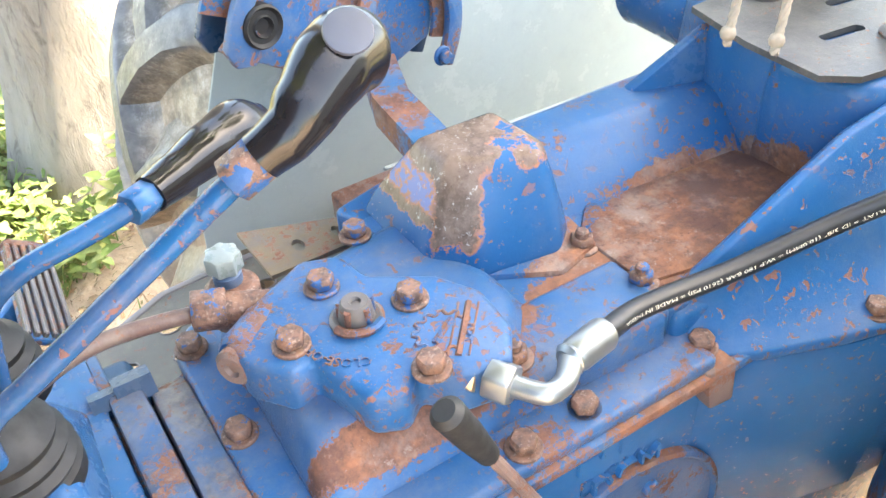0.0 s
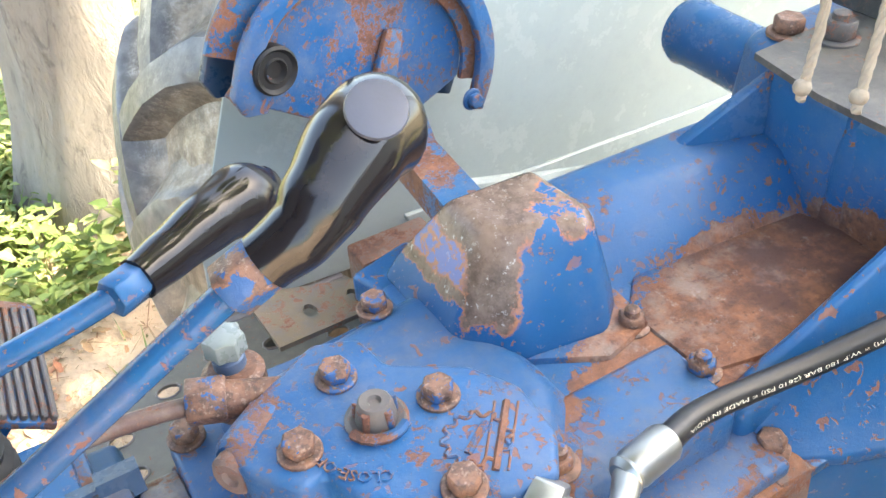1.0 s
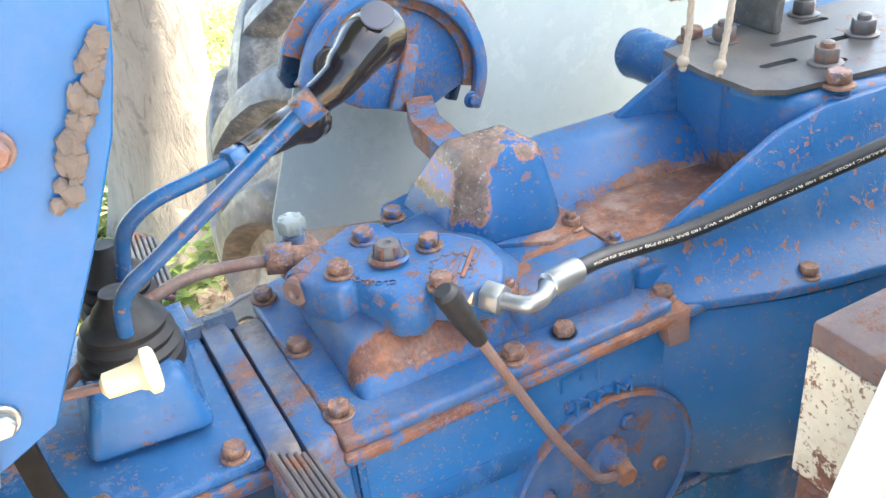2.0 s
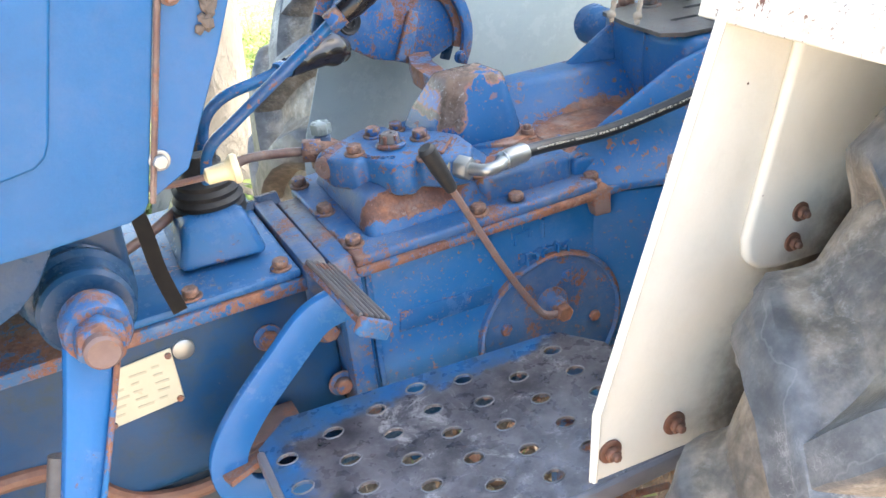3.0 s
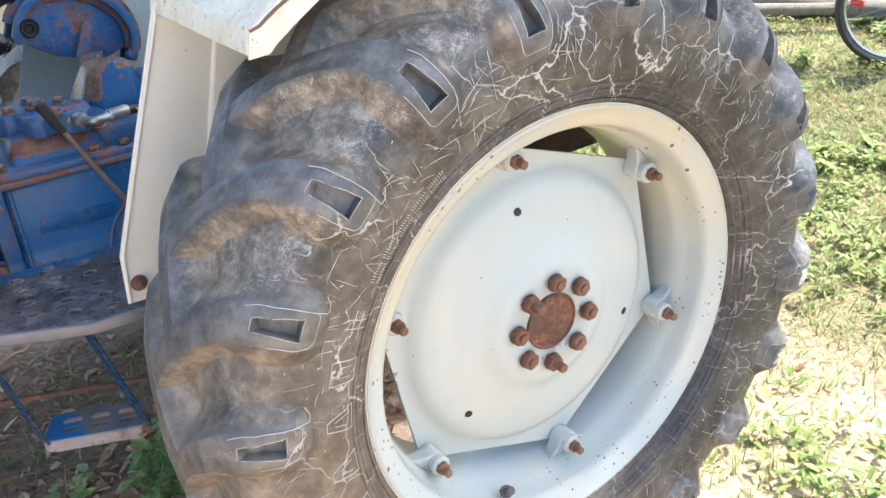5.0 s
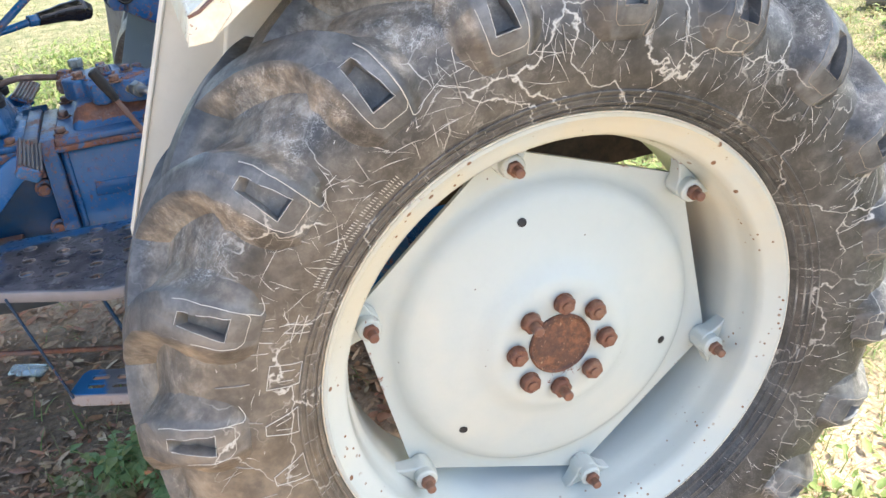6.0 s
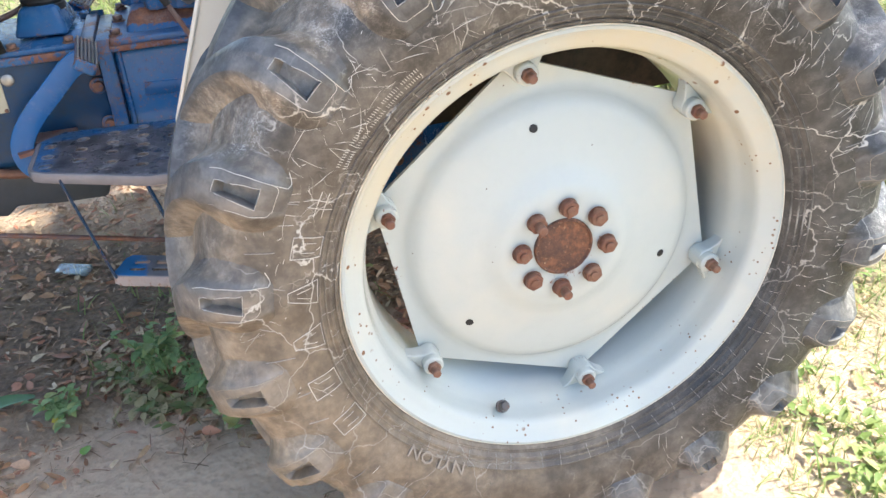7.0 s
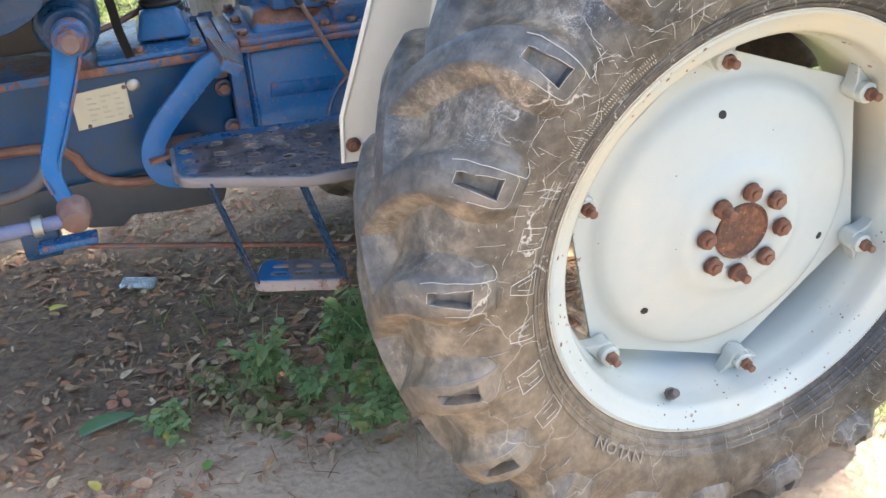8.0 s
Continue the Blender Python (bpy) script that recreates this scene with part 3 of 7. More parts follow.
def tread_bar(side):
    """One tread bar at the angle zero; side 1 for the outer row, -1 for the inner."""
    rings = []
    for v, h, top, foot, deep in BAR:
        w, r, nw, nr = on_section(v)
        lead = radians(lug_lead(v))
        slope = (radians(lug_lead(v + 0.02)) - radians(lug_lead(v - 0.02))) / 0.04 * r
        long = math.hypot(1, slope)
        cross = []
        pw = min(pocket_half(v), 0.0165) if v > 0.12 else top * 0.4
        lee, steep = foot * (1.9 if v < 0.12 else 1.4), foot * (0.9 if v < 0.12 else 1.35)
        line = [(-(lee + (top - lee) * f), -0.004 + (h + 0.004) * f ** 2.1) for f in (0, 0.2, 0.4, 0.6, 0.8, 0.93)]
        line += [(-top * 0.96, h), (-pw, h), (-pw + 0.0015, h - deep), (pw - 0.0015, h - deep), (pw, h), (top * 0.95, h)]
        line += [(top * 1.06, h * 0.93), (top + (steep - top) * 0.3, h * 0.68), (top + (steep - top) * 0.62, h * 0.26), (steep, -0.004)]
        for across, up in line:
            du, dv = across / long, -across * slope / long
            w2, r2, nw2, nr2 = on_section(v + dv)
            ang = lead + du / r
            rad, wid = r2 + nr2 * up, w2 + nw2 * up
            y = TYRE_MID - wid if side > 0 else TYRE_MID + wid
            cross.append((rad * math.cos(ang), y, rad * math.sin(ang)))
        rings.append(cross)
    body = loft(rings)
    crest, dust = body.verts.layers.float.new("crest"), body.verts.layers.float.new("dust")
    body.verts.ensure_lookup_table()
    n = len(rings[0])
    for j, v in enumerate(body.verts):
        i, along = j % n, BAR[j // n][0]
        v[crest] = (0, 0, 0, 0.1, 0.4, 0.8, 1, 1, 0.6, 0.6, 1, 1, 0.7, 0.15, 0, 0)[i]
        v[dust] = (0.3, 0.2, 0.1, 0, 0, 0, 0, 0, 0.5, 0.3, 0, 0, 0.4, 0.9, 1.0, 0.75)[i] * max(0.0, min(1.0, (0.215 - along) / 0.04))
    return body


def bar_line(rows, r=0.0011):
    """A pale worn edge on an outer tread bar: (place on the section, across in half widths, height above the bar's top)."""
    pts = []
    for v, across, lift in rows:
        for (v0, h0, t0, _, _), (v1, h1, t1, _, _) in zip(BAR, BAR[1:]):
            if v0 <= v <= v1:
                f = (v - v0) / (v1 - v0)
                h, top = h0 + (h1 - h0) * f, t0 + (t1 - t0) * f
        w, rr, nw, nr = on_section(v)
        ang = radians(lug_lead(v)) + across * top / rr
        pts.append(((rr + nr * (h + lift)) * math.cos(ang), TYRE_MID - (w + nw * (h + lift)), (rr + nr * (h + lift)) * math.sin(ang)))
    return tube(pts, r, 5)


def pocket_edges():
    n = 6
    loop = [(0.157, s / n, 0) for s in range(-n, n + 1)] + [(0.157 + 0.0455 * s / n, 1, 0) for s in range(1, n + 1)]
    loop += [(0.2025, -s / n, 0) for s in range(-n, n + 1)] + [(0.2025 - 0.0455 * s / n, -1, 0) for s in range(1, n + 1)]
    widths = {v: t for v, _, t, _, _ in BAR}

    def top_at(v):
        rows = sorted(widths)
        for a, b in zip(rows, rows[1:]):
            if a <= v <= b:
                return widths[a] + (widths[b] - widths[a]) * (v - a) / (b - a)
    bm = bar_line([(v, u * pocket_half(v) / top_at(v), z) for v, u, z in loop], 0.00045)
    join(bm, bar_line([(0.215, -1.0, 0), (0.2235, -0.85, 0)] + [(0.226, s * 0.7 / 3, 0) for s in range(-3, 4)] + [(0.2235, 0.85, 0)] + [(0.218 - 0.06 * s / 8, 1.0, 0) for s in range(9)], 0.0005))
    # sharp upper border, turning along the end of the sloping flank
    join(bm, bar_line([(0.145 + 0.09 * s / 10, -0.97, 0.0) for s in range(11)] + [(0.238, -1.15, -0.001), (0.2385, -1.35, -0.0015), (0.236, -1.6, -0.003), (0.228, -1.95, -0.011)], 0.0006))
    return bm


def sidewall(r, ang, out=0.0):
    """A point on the outer sidewall at a radius and angle."""
    for (w0, r0), (w1, r1) in zip(SECTION[4:], SECTION[5:]):
        if r1 <= r <= r0:
            f = (r0 - r) / (r0 - r1)
            return Vector((r * math.cos(ang), TYRE_MID - (w0 + (w1 - w0) * f) - out, r * math.sin(ang)))
    return Vector((r * math.cos(ang), TYRE_MID - 0.18 - out, r * math.sin(ang)))


def side_bar(r0, a0, r1, a1, width=0.004, high=0.0025):
    """A raised line on the sidewall between two polar points."""
    n = 5
    pts = [sidewall(r0 + (r1 - r0) * i / n, radians(a0 + (a1 - a0) * i / n), high * 0.5) for i in range(n + 1)]
    return tube(pts, width * 0.5, 5)


def rim():
    seg = 96
    prof = [(-0.056, 0.392), (-0.061, 0.389), (-0.062, 0.384), (-0.057, 0.378), (-0.050, 0.368), (-0.046, 0.358), (-0.041, 0.352), (-0.030, 0.349), (-0.010, 0.346), (0.004, 0.342), (0.012, 0.337), (0.034, 0.335), (0.07, 0.332),
            (0.14, 0.332), (0.175, 0.345), (0.21, 0.372), (0.214, 0.392), (0.210, 0.388), (0.17, 0.352), (0.14, 0.337), (0.07, 0.337), (0.02, 0.347), (-0.012, 0.366), (-0.046, 0.380)]
    return strip([ring_about_axle(r, y, seg) for y, r in prof])


def wheel_disc():
    seg = 144

    def six(a):
        b = (math.degrees(a) - 40.3) % 60
        b = radians(min(b, 60 - b))
        return min(0.283 / math.cos(math.pi / 6 - b), 0.322) / 0.322

    rows = [(0.050, -0.012, 0), (0.095, -0.015, 0), (0.108, -0.014, 0), (0.120, -0.010, 0), (0.132, -0.002, 0), (0.15, 0.003, 0), (0.18, 0.010, 0), (0.214, 0.017, 0), (0.235, 0.022, 0), (0.248, 0.028, 0),
            (0.258, 0.038, 0), (0.265, 0.044, 0), (0.275, 0.0465, 0), (0.322, 0.047, 1), (0.322, 0.055, 1), (0.26, 0.05, 0), (0.18, 0.018, 0), (0.09, -0.003, 0), (0.050, -0.003, 0)]
    return strip([ring_about_axle(r, y, seg, six if s else None) for r, y, s in rows])


def build_wheel():
    """The rear wheel about its axle, the outer side towards -y."""
    wheel = part("rear_wheel", rim(), cream_rim, tractor, "pale cream steel rim with rust spots")
    part("tyre", tyre(), tyre_mat, wheel, "worn ribbed tractor tyre, grey with tan dust", 30)
    edge_me = finish("pocket_edge", pocket_edges(), pale_edge)
    dull_me = finish("pocket_edge", pocket_edges(), dull_edge)
    for side in (1, -1):
        me = finish("tread_bar", tread_bar(side), tyre_mat, 52)
        for i in range(20):
            m = Matrix.Rotation(-radians(136.6 + 18 * i + (0 if side > 0 else -9)), 4, "Y")
            piece("tread_bar", me, wheel, m)
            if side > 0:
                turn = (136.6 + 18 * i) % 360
                # paler worn edges from 90 to 188 degrees, duller ones elsewhere
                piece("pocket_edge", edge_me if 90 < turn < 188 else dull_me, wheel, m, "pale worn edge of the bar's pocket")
    part("wheel_disc", wheel_disc(), cream, wheel, "dished six-cornered cream wheel disc")
    bm = turned([(0, 0.053), (0.004, 0.053), (0.006, 0.050), (0.002, 0.047), (0.003, 0.03), (0.004, 0.0)], (0, -0.012, 0), (0, -1, 0), 40)
    part("hub_cap", bm, hub_rust, wheel, "rusty round hub end")
    nut = turned([(0, 0.013), (0.006, 0.019)], (0, 0, 0), (0, 0, 1), 20)
    join(nut, bevel(prism(hexagon(0.0185), "z", 0.005, 0.021), 0.002, 1))
    join(nut, turned([(0.021, 0.0085), (0.025, 0.0085), (0.026, 0.006)], (0, 0, 0), (0, 0, 1), 14))
    nut_me = finish("wheel_nut", nut, rust_warm)
    stud_me = finish("wheel_stud", turned([(0, 0.013), (0.003, 0.013), (0.003, 0.0085), (0.030, 0.0085), (0.032, 0.0065)], (0, 0, 0), (0, 0, 1), 14), rust_warm)
    for i in range(8):
        a = radians(-4 + 45 * i)
        p = (0.077 * math.cos(a), -0.014, 0.077 * math.sin(a))
        piece("wheel_nut", nut_me, wheel, facing(p, (0, -1, 0), 0.9, i * 0.7))
        if i in (3, 6):
            piece("wheel_stud", stud_me, wheel, facing((p[0], -0.022, p[2]), (0, -1, 0)))
    outline = [(-0.048, 0.336), (-0.034, 0.326), (-0.022, 0.312), (-0.017, 0.300), (-0.010, 0.295), (0.010, 0.295), (0.017, 0.300), (0.022, 0.312), (0.034, 0.326), (0.048, 0.336)]
    ear = loft([[(u, 0.008 + 0.012 * abs(u) / 0.048, r - 0.313) for u, r in outline], [(u, 0.044, r - 0.313) for u, r in outline]])
    bevel(ear, 0.002, 1)
    join(ear, turned([(-0.046, 0.0185), (0.0, 0.0185), (0.003, 0.016)], (0, 0, 0), (0, -1, 0), 24))
    ear_me = finish("rim_lug", ear, cream)
    pin = bevel(prism(hexagon(0.0125), "y", -0.012, -0.002), 0.0015, 1)
    join(pin, turned([(-0.012, 0.0075), (0.014, 0.0075), (0.016, 0.005)], (0, -0.012, 0), (0, -1, 0), 14))
    pin_me = finish("lug_bolt", pin, rust_warm)
    for i in range(6):
        a = radians(40.3 + 60 * i)
        m = Matrix.Rotation(math.pi / 2 - a, 4, "Y") @ Matrix.Translation((0, 0, 0.313))
        piece("rim_lug", ear_me, wheel, m)
        piece("lug_bolt", pin_me, wheel, m)
    p = Vector((-0.121, -0.02, -0.312))
    part("valve", turned([(0, 0.012), (0.006, 0.012), (0.006, 0.0085), (0.02, 0.0085), (0.022, 0.007)], p, (0.1, -0.75, 0.6), 16), iron, wheel, "small dark tyre valve")
    # Flat black discs stand in for the dark of three small holes.
    for i in range(3):
        a = radians((101, -20, 220)[i])
        part("plug", turned([(0, 0.0072), (0.0012, 0.0072), (0.0016, 0.006)], (0.214 * math.cos(a), 0.0172, 0.214 * math.sin(a)), (math.cos(a) * 0.3, -1, math.sin(a) * 0.3), 14), rubber, wheel, "flat black disc in place of a small hole")
    lip = [Vector((0.3905 * math.cos(2 * math.pi * i / 96), -0.0585, 0.3905 * math.sin(2 * math.pi * i / 96))) for i in range(97)]
    part("rim_edge", tube(lip, 0.0016, 6), cream_worn, wheel, "thin rust line along the rim edge")
    marks = bmesh.new()
    # five broad outline marks and a cross, then fine radial lines
    word = bmesh.new()
    for a, near, far in ((206, 2.3, 2.0), (195, 2.3, 2.3), (183.5, 2.7, 0.9), (173, 2.7, 0.9), (163, 2.2, 2.2)):
        r0, r1 = 0.430, 0.476
        for s in (-1, 1):
            join(word, side_bar(r0, a + s * near, r1, a + s * far, 0.0012, 0.002))
            join(word, side_bar(r0 + 0.010, a + s * near * 0.45, r1 - 0.014, a + s * far * 0.45, 0.0009, 0.002))
        for r, u in ((r0, near), (r1, far)):
            join(word, side_bar(r, a - u, r, a + u, 0.0012, 0.002))
    for s in (-1, 1):
        join(word, side_bar(0.430, 154 + s * 0.8, 0.468, 154 + s * 0.8, 0.0012, 0.002))
        join(word, side_bar(0.449 + s * 0.006, 151.4, 0.449 + s * 0.006, 156.6, 0.0012, 0.002))
    # two rows of small unreadable marks along the circle
    for row in range(2):
        for q in range(44):
            a = 146 - 0.52 * q
            if q % 9 != 8:
                join(word, side_bar(0.436 + 0.011 * row, a, 0.4415 + 0.011 * row, a + 0.1, 0.0010, 0.0015))
    rng = random.Random(4)
    for i in range(46):
        a = 360 * i / 46 + rng.uniform(-2, 2)
        r = rng.uniform(0.475, 0.50)
        join(marks, side_bar(r, a, r + rng.uniform(0.03, 0.05), a + rng.uniform(-1.5, 1.5), 0.0014, 0.002))
    for i in range(54):
        a = 360 * i / 54 + rng.uniform(-1.5, 1.5)
        join(marks, side_bar(0.404, a, rng.uniform(0.416, 0.430), a + rng.uniform(-0.6, 0.6), 0.0013, 0.002))
    for a0, a1, r in ((38, 66, 0.475), (300, 330, 0.46)):
        for i in range(6):
            a = a0 + (a1 - a0) * i / 5
            join(marks, side_bar(r, a, r + 0.035, a + 1, 0.0014, 0.002))
            join(marks, side_bar(r + 0.03, a, r + 0.03, a + 2.0, 0.0014, 0.002))
    tagged(part("moulded_mark", marks, mark_mat, wheel, "raised lines moulded on the sidewall"), kind="stuff")
    tagged(part("raised_sign", word, pale_edge, wheel, "broad outlined shapes moulded on the sidewall"), kind="stuff")
    for r in (0.400, 0.409, 0.418, 0.427):
        ring = [sidewall(r, 2 * math.pi * i / 90, 0.0004) for i in range(91)]
        part("bead_ring", tube(ring, 0.0017, 6), tyre_mat, wheel, "moulded ring near the rim")
    cuts = bmesh.new()
    for i in range(250):
        a = rng.gauss(100, 38) if i < 190 else rng.uniform(-70, 60)
        r0 = rng.uniform(0.425, 0.525)
        long = rng.uniform(0.025, 0.085) if i % 3 else rng.uniform(0.008, 0.03)
        lean = rng.choice((-0.75, 0.0, 0.6, 1.2)) + rng.gauss(0, 0.28) if i < 190 else rng.gauss(0, 0.22)
        pts, r = [], r0
        for s in range(5):
            pts.append(sidewall(min(r, 0.552), radians(a), 0.0002))
            r += long / 4 * math.cos(lean)
            a += math.degrees(long / 4 * math.sin(lean) / 0.48)
            lean += rng.gauss(0, 0.16)
        join(cuts, tube(pts, lambda t, q=rng.uniform(0.00022, 0.0006): q * (1.1 - abs(2 * t - 1)), 4))
    for i in range(160):
        a, r, long, lean = rng.uniform(-1.2, 3.4), rng.uniform(0.41, 0.545), rng.uniform(0.002, 0.009), rng.uniform(0, 6.283)
        p, q = sidewall(r, a, 0.0002), sidewall(min(0.55, max(0.40, r + long * math.cos(lean))), a + long * math.sin(lean) / 0.48, 0.0002)
        join(cuts, tube([p, (p + q) / 2, q], rng.uniform(0.0003, 0.0006), 4))
    tagged(part("scratch", cuts, pale_cut, wheel, "pale scratches on the sidewall"), kind="stuff")
    size = 0.029

    def bend(x, y, z):
        a = radians(240) - x * 1.25 / 0.44
        return sidewall(0.431 + y, a, 0.0015 + z)
    part("lettering", word_bm("NYLON", size, 0.0015, bend), dull_edge, wheel, "raised word on the tyre", 0)
    wheel.matrix_basis = Matrix.Translation(AXLE)
    return wheel


def mirrored(ob, m):
    """A part with its own parts once more, at m, on the same meshes."""
    made = {}
    for o in (ob, *ob.children):
        made[o] = o.copy()
        scene.collection.objects.link(made[o])
        made[o].parent = made.get(o.parent, o.parent)
        made[o].matrix_parent_inverse = o.matrix_parent_inverse
    made[ob].matrix_basis = m
    return made[ob]


FLIP = Matrix.Translation((0, 2 * MID, 0)) @ Matrix.Diagonal((1, -1, 1, 1))
rear_wheel = build_wheel()
mirrored(rear_wheel, Matrix.Translation((0.012, 0, 0)) @ FLIP @ Matrix.Translation(AXLE))


# ---- fenders ----
def arc(r, a0, a1, n):
    return [(r * math.cos(radians(a0 + (a1 - a0) * i / n)), AXLE.z + r * math.sin(radians(a0 + (a1 - a0) * i / n))) for i in range(n + 1)]


def build_fender(mat, y=0.345):
    outline = [(-0.606, 0.714), (-0.600, 0.801), (-0.463, 1.175)] + arc(0.734, 127, 48, 16) + [(0.60, 0.80), (0.45, 0.72), (-0.30, 0.71), (-0.43, 0.702)]
    f = part("fender", prism(outline, "y", y - 0.0015, y + 0.0015, 0.0008, 1), mat, tractor, "pale cream sheet steel mudguard")
    press = [(-0.36, 1.20), (-0.425, 0.945), (-0.422, 0.920), (-0.405, 0.905), (-0.38, 0.898), (0.25, 0.86), (0.30, 0.89), (0.30, 1.10), (0.1, 1.26), (-0.15, 1.28)]
    bm = prism(press, "y", y - 0.014, y - 0.0005, 0.011, 4)
    part("pressed_panel", bm, mat, f)
    edge = [Vector((-0.602, y - 0.003, 0.716)), Vector((-0.595, y - 0.003, 0.801)), Vector((-0.459, y - 0.003, 1.170))]
    part("edge_roll", tube(edge, 0.0035, 8), mat, f)
    ring = []
    for x, z in arc(0.736, 127, 40, 26):
        d = Vector((x, 0, z - AXLE.z)).normalized()
        p = Vector((x, 0, z))
        prof = [(y + 0.032, 0), (y + 0.032, 0.004), (0.03, 0.006), (0.004, 0.004), (-0.004, -0.004), (-0.005, -0.034), (-0.001, -0.034), (0.002, -0.006), (0.03, 0.0)]
        ring.append([p + d * h + Vector((0, yy, 0)) for yy, h in prof])
    part("top_sheet", loft(ring), cream_worn, f, "top of the mudguard with rusty worn edges")
    x, z = arc(0.738, 127, 126, 1)[0]
    t = Vector((-math.sin(radians(127)), 0, math.cos(radians(127))))
    lip = [(x - 0.002, z + 0.004), (x - 0.006, z + 0.001), (x - 0.014, z - 0.03), (x - 0.010, z - 0.032), (x + 0.002, z - 0.004)]
    part("front_lip", prism(lip, "y", -0.004, y + 0.032, 0.001, 1), cream_worn, f)
    cheek = [(x - 0.013, z - 0.036), (x - 0.006, z + 0.001), (x + 0.040, z + 0.030), (x + 0.045, z - 0.004), (x + 0.016, z - 0.034)]
    part("lip_cheek", prism(cheek, "y", -0.008, -0.003, 0.001, 1), cream_worn, f)
    r_ = random.Random(6)
    crack = [(x - 0.006 + 0.16 * q / 12, -0.007 + r_.uniform(-0.002, 0.001), z - 0.004 + 0.094 * q / 12 - 0.02 * (q / 12) ** 2 + r_.uniform(-0.003, 0.003)) for q in range(13)]
    part("rust_streak", tube(crack, 0.0026, 6), rusty, f, "jagged rust along the folded edge")
    me = bolt_mesh("fender_bolt", rust_warm, 0.0095, 0.007, 0.014, 0.005)
    for bx, bz in ((-0.581, 0.746), (-0.498, 0.745), (-0.357, 0.957), (-0.364, 0.925)):
        piece("fender_bolt", me, f, facing((bx, y - (0.0015 if bz < 0.8 else 0.014), bz), (0, -1, 0), 1.0 if bz < 0.8 else 0.75, bx * 40))
    return f


fender = build_fender(cream_sheet)
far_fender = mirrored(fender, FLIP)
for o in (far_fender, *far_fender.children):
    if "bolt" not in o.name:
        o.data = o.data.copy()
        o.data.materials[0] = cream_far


yf = 2 * MID - 0.345
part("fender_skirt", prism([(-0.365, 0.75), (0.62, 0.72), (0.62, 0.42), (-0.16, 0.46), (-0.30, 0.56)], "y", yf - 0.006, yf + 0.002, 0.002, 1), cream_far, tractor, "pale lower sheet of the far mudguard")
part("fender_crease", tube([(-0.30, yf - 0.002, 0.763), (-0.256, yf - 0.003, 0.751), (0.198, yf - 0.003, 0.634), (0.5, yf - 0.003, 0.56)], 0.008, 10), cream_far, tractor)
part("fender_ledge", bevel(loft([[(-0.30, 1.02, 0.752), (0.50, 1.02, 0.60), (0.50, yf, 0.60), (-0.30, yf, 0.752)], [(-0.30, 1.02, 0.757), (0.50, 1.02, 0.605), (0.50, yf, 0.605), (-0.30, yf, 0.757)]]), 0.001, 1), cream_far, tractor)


# ---- gearbox, clutch housing and lift housing ----
bolt_brown = bolt_rust("rusted_bolt", 0.03)
hex_big = bolt_mesh("hex_bolt", bolt_brown, 0.0108, 0.010, 0.0140)
hex_blue = bolt_mesh("hex_bolt", blue_worn, 0.0125, 0.010, 0.018)
hex_stud = bolt_mesh("stud_nut", bolt_brown, 0.0108, 0.010, 0.0148, 0.006)
hex_small = bolt_mesh("small_bolt", blue_worn, 0.0085, 0.007, 0.011)


def bolts(me, parent, rows, d=(0, 0, 1), scale=1.0):
    for i, p in enumerate(rows):
        piece(me.name.split(".")[0], me, parent, facing(p, d, scale, 0.9 * i))


# gearbox body
low = 0.545
sect = [(0.678, low + 0.03), (0.70, low), (0.88, low), (0.90, low + 0.03), (0.90, 0.846), (0.674, 0.846)]
gearbox = part("gearbox_housing", prism(sect, "x", -0.712, -0.02, 0.012, 3), lit_side_paint, tractor, "blue cast iron gearbox housing with rust along its seams")
part("top_flange", prism([(0.660, 0.846), (0.912, 0.846), (0.912, 0.858), (0.660, 0.858)], "x", -0.716, -0.20, 0.004, 2), rust_blue, gearbox, "rust-edged joint flange")
part("front_flange", prism([(0.660, 0.56), (0.915, 0.56), (0.915, 0.839), (0.905, 0.860), (0.885, 0.870), (0.68, 0.870), (0.660, 0.850)], "x", -0.742, -0.712, 0.004, 2), oily_paint, gearbox)
part("raised_panel", prism([(-0.668, 0.742), (-0.532, 0.738), (-0.527, 0.766), (-0.664, 0.772)], "y", 0.6725, 0.690, 0.003, 2), blue, gearbox)
tagged(part("raised_word", word_bm("DCM", 0.030, 0.003, lambda a, b, c: Vector((-0.478 + a * 1.05, 0.6725 - c, 0.783 + b - 0.01 * a)), 1.1), lit_side_paint, gearbox, "raised casting letters", 0), kind="stuff")
bm = bmesh.new()
for pts in ([(-0.489, 0.812), (-0.489, 0.826), (-0.467, 0.828), (-0.467, 0.818)], [(-0.447, 0.810), (-0.446, 0.837)]):
    join(bm, tube([(x, 0.6735, z) for x, z in pts], 0.0028, 6))
part("raised_mark", bm, lit_side_paint, gearbox, "raised casting marks", 0)
bm = bmesh.new()
for x in (-0.700,):
    join(bm, box(x - 0.004, x + 0.004, 0.670, 0.69, 0.60, 0.846, 0.002))
join(bm, box(-0.62, -0.30, 0.672, 0.69, 0.585, 0.60, 0.004))
part("casting_rib", bm, blue, gearbox)
bm = turned([(0, 0.112), (0.006, 0.112), (0.009, 0.108), (0.009, 0.100), (0.004, 0.096), (0.004, 0.0)], (-0.44, 0.680, 0.665), (0, -1, 0), 56)
cover = part("side_cover", bm, blue, gearbox, "round blue inspection cover")
bm = turned([(0, 0.118), (0.014, 0.117), (0.016, 0.113), (0.012, 0.109)], (-0.44, 0.682, 0.665), (0, -1, 0), 56)
part("cover_rim", bm, blue_worn, gearbox)
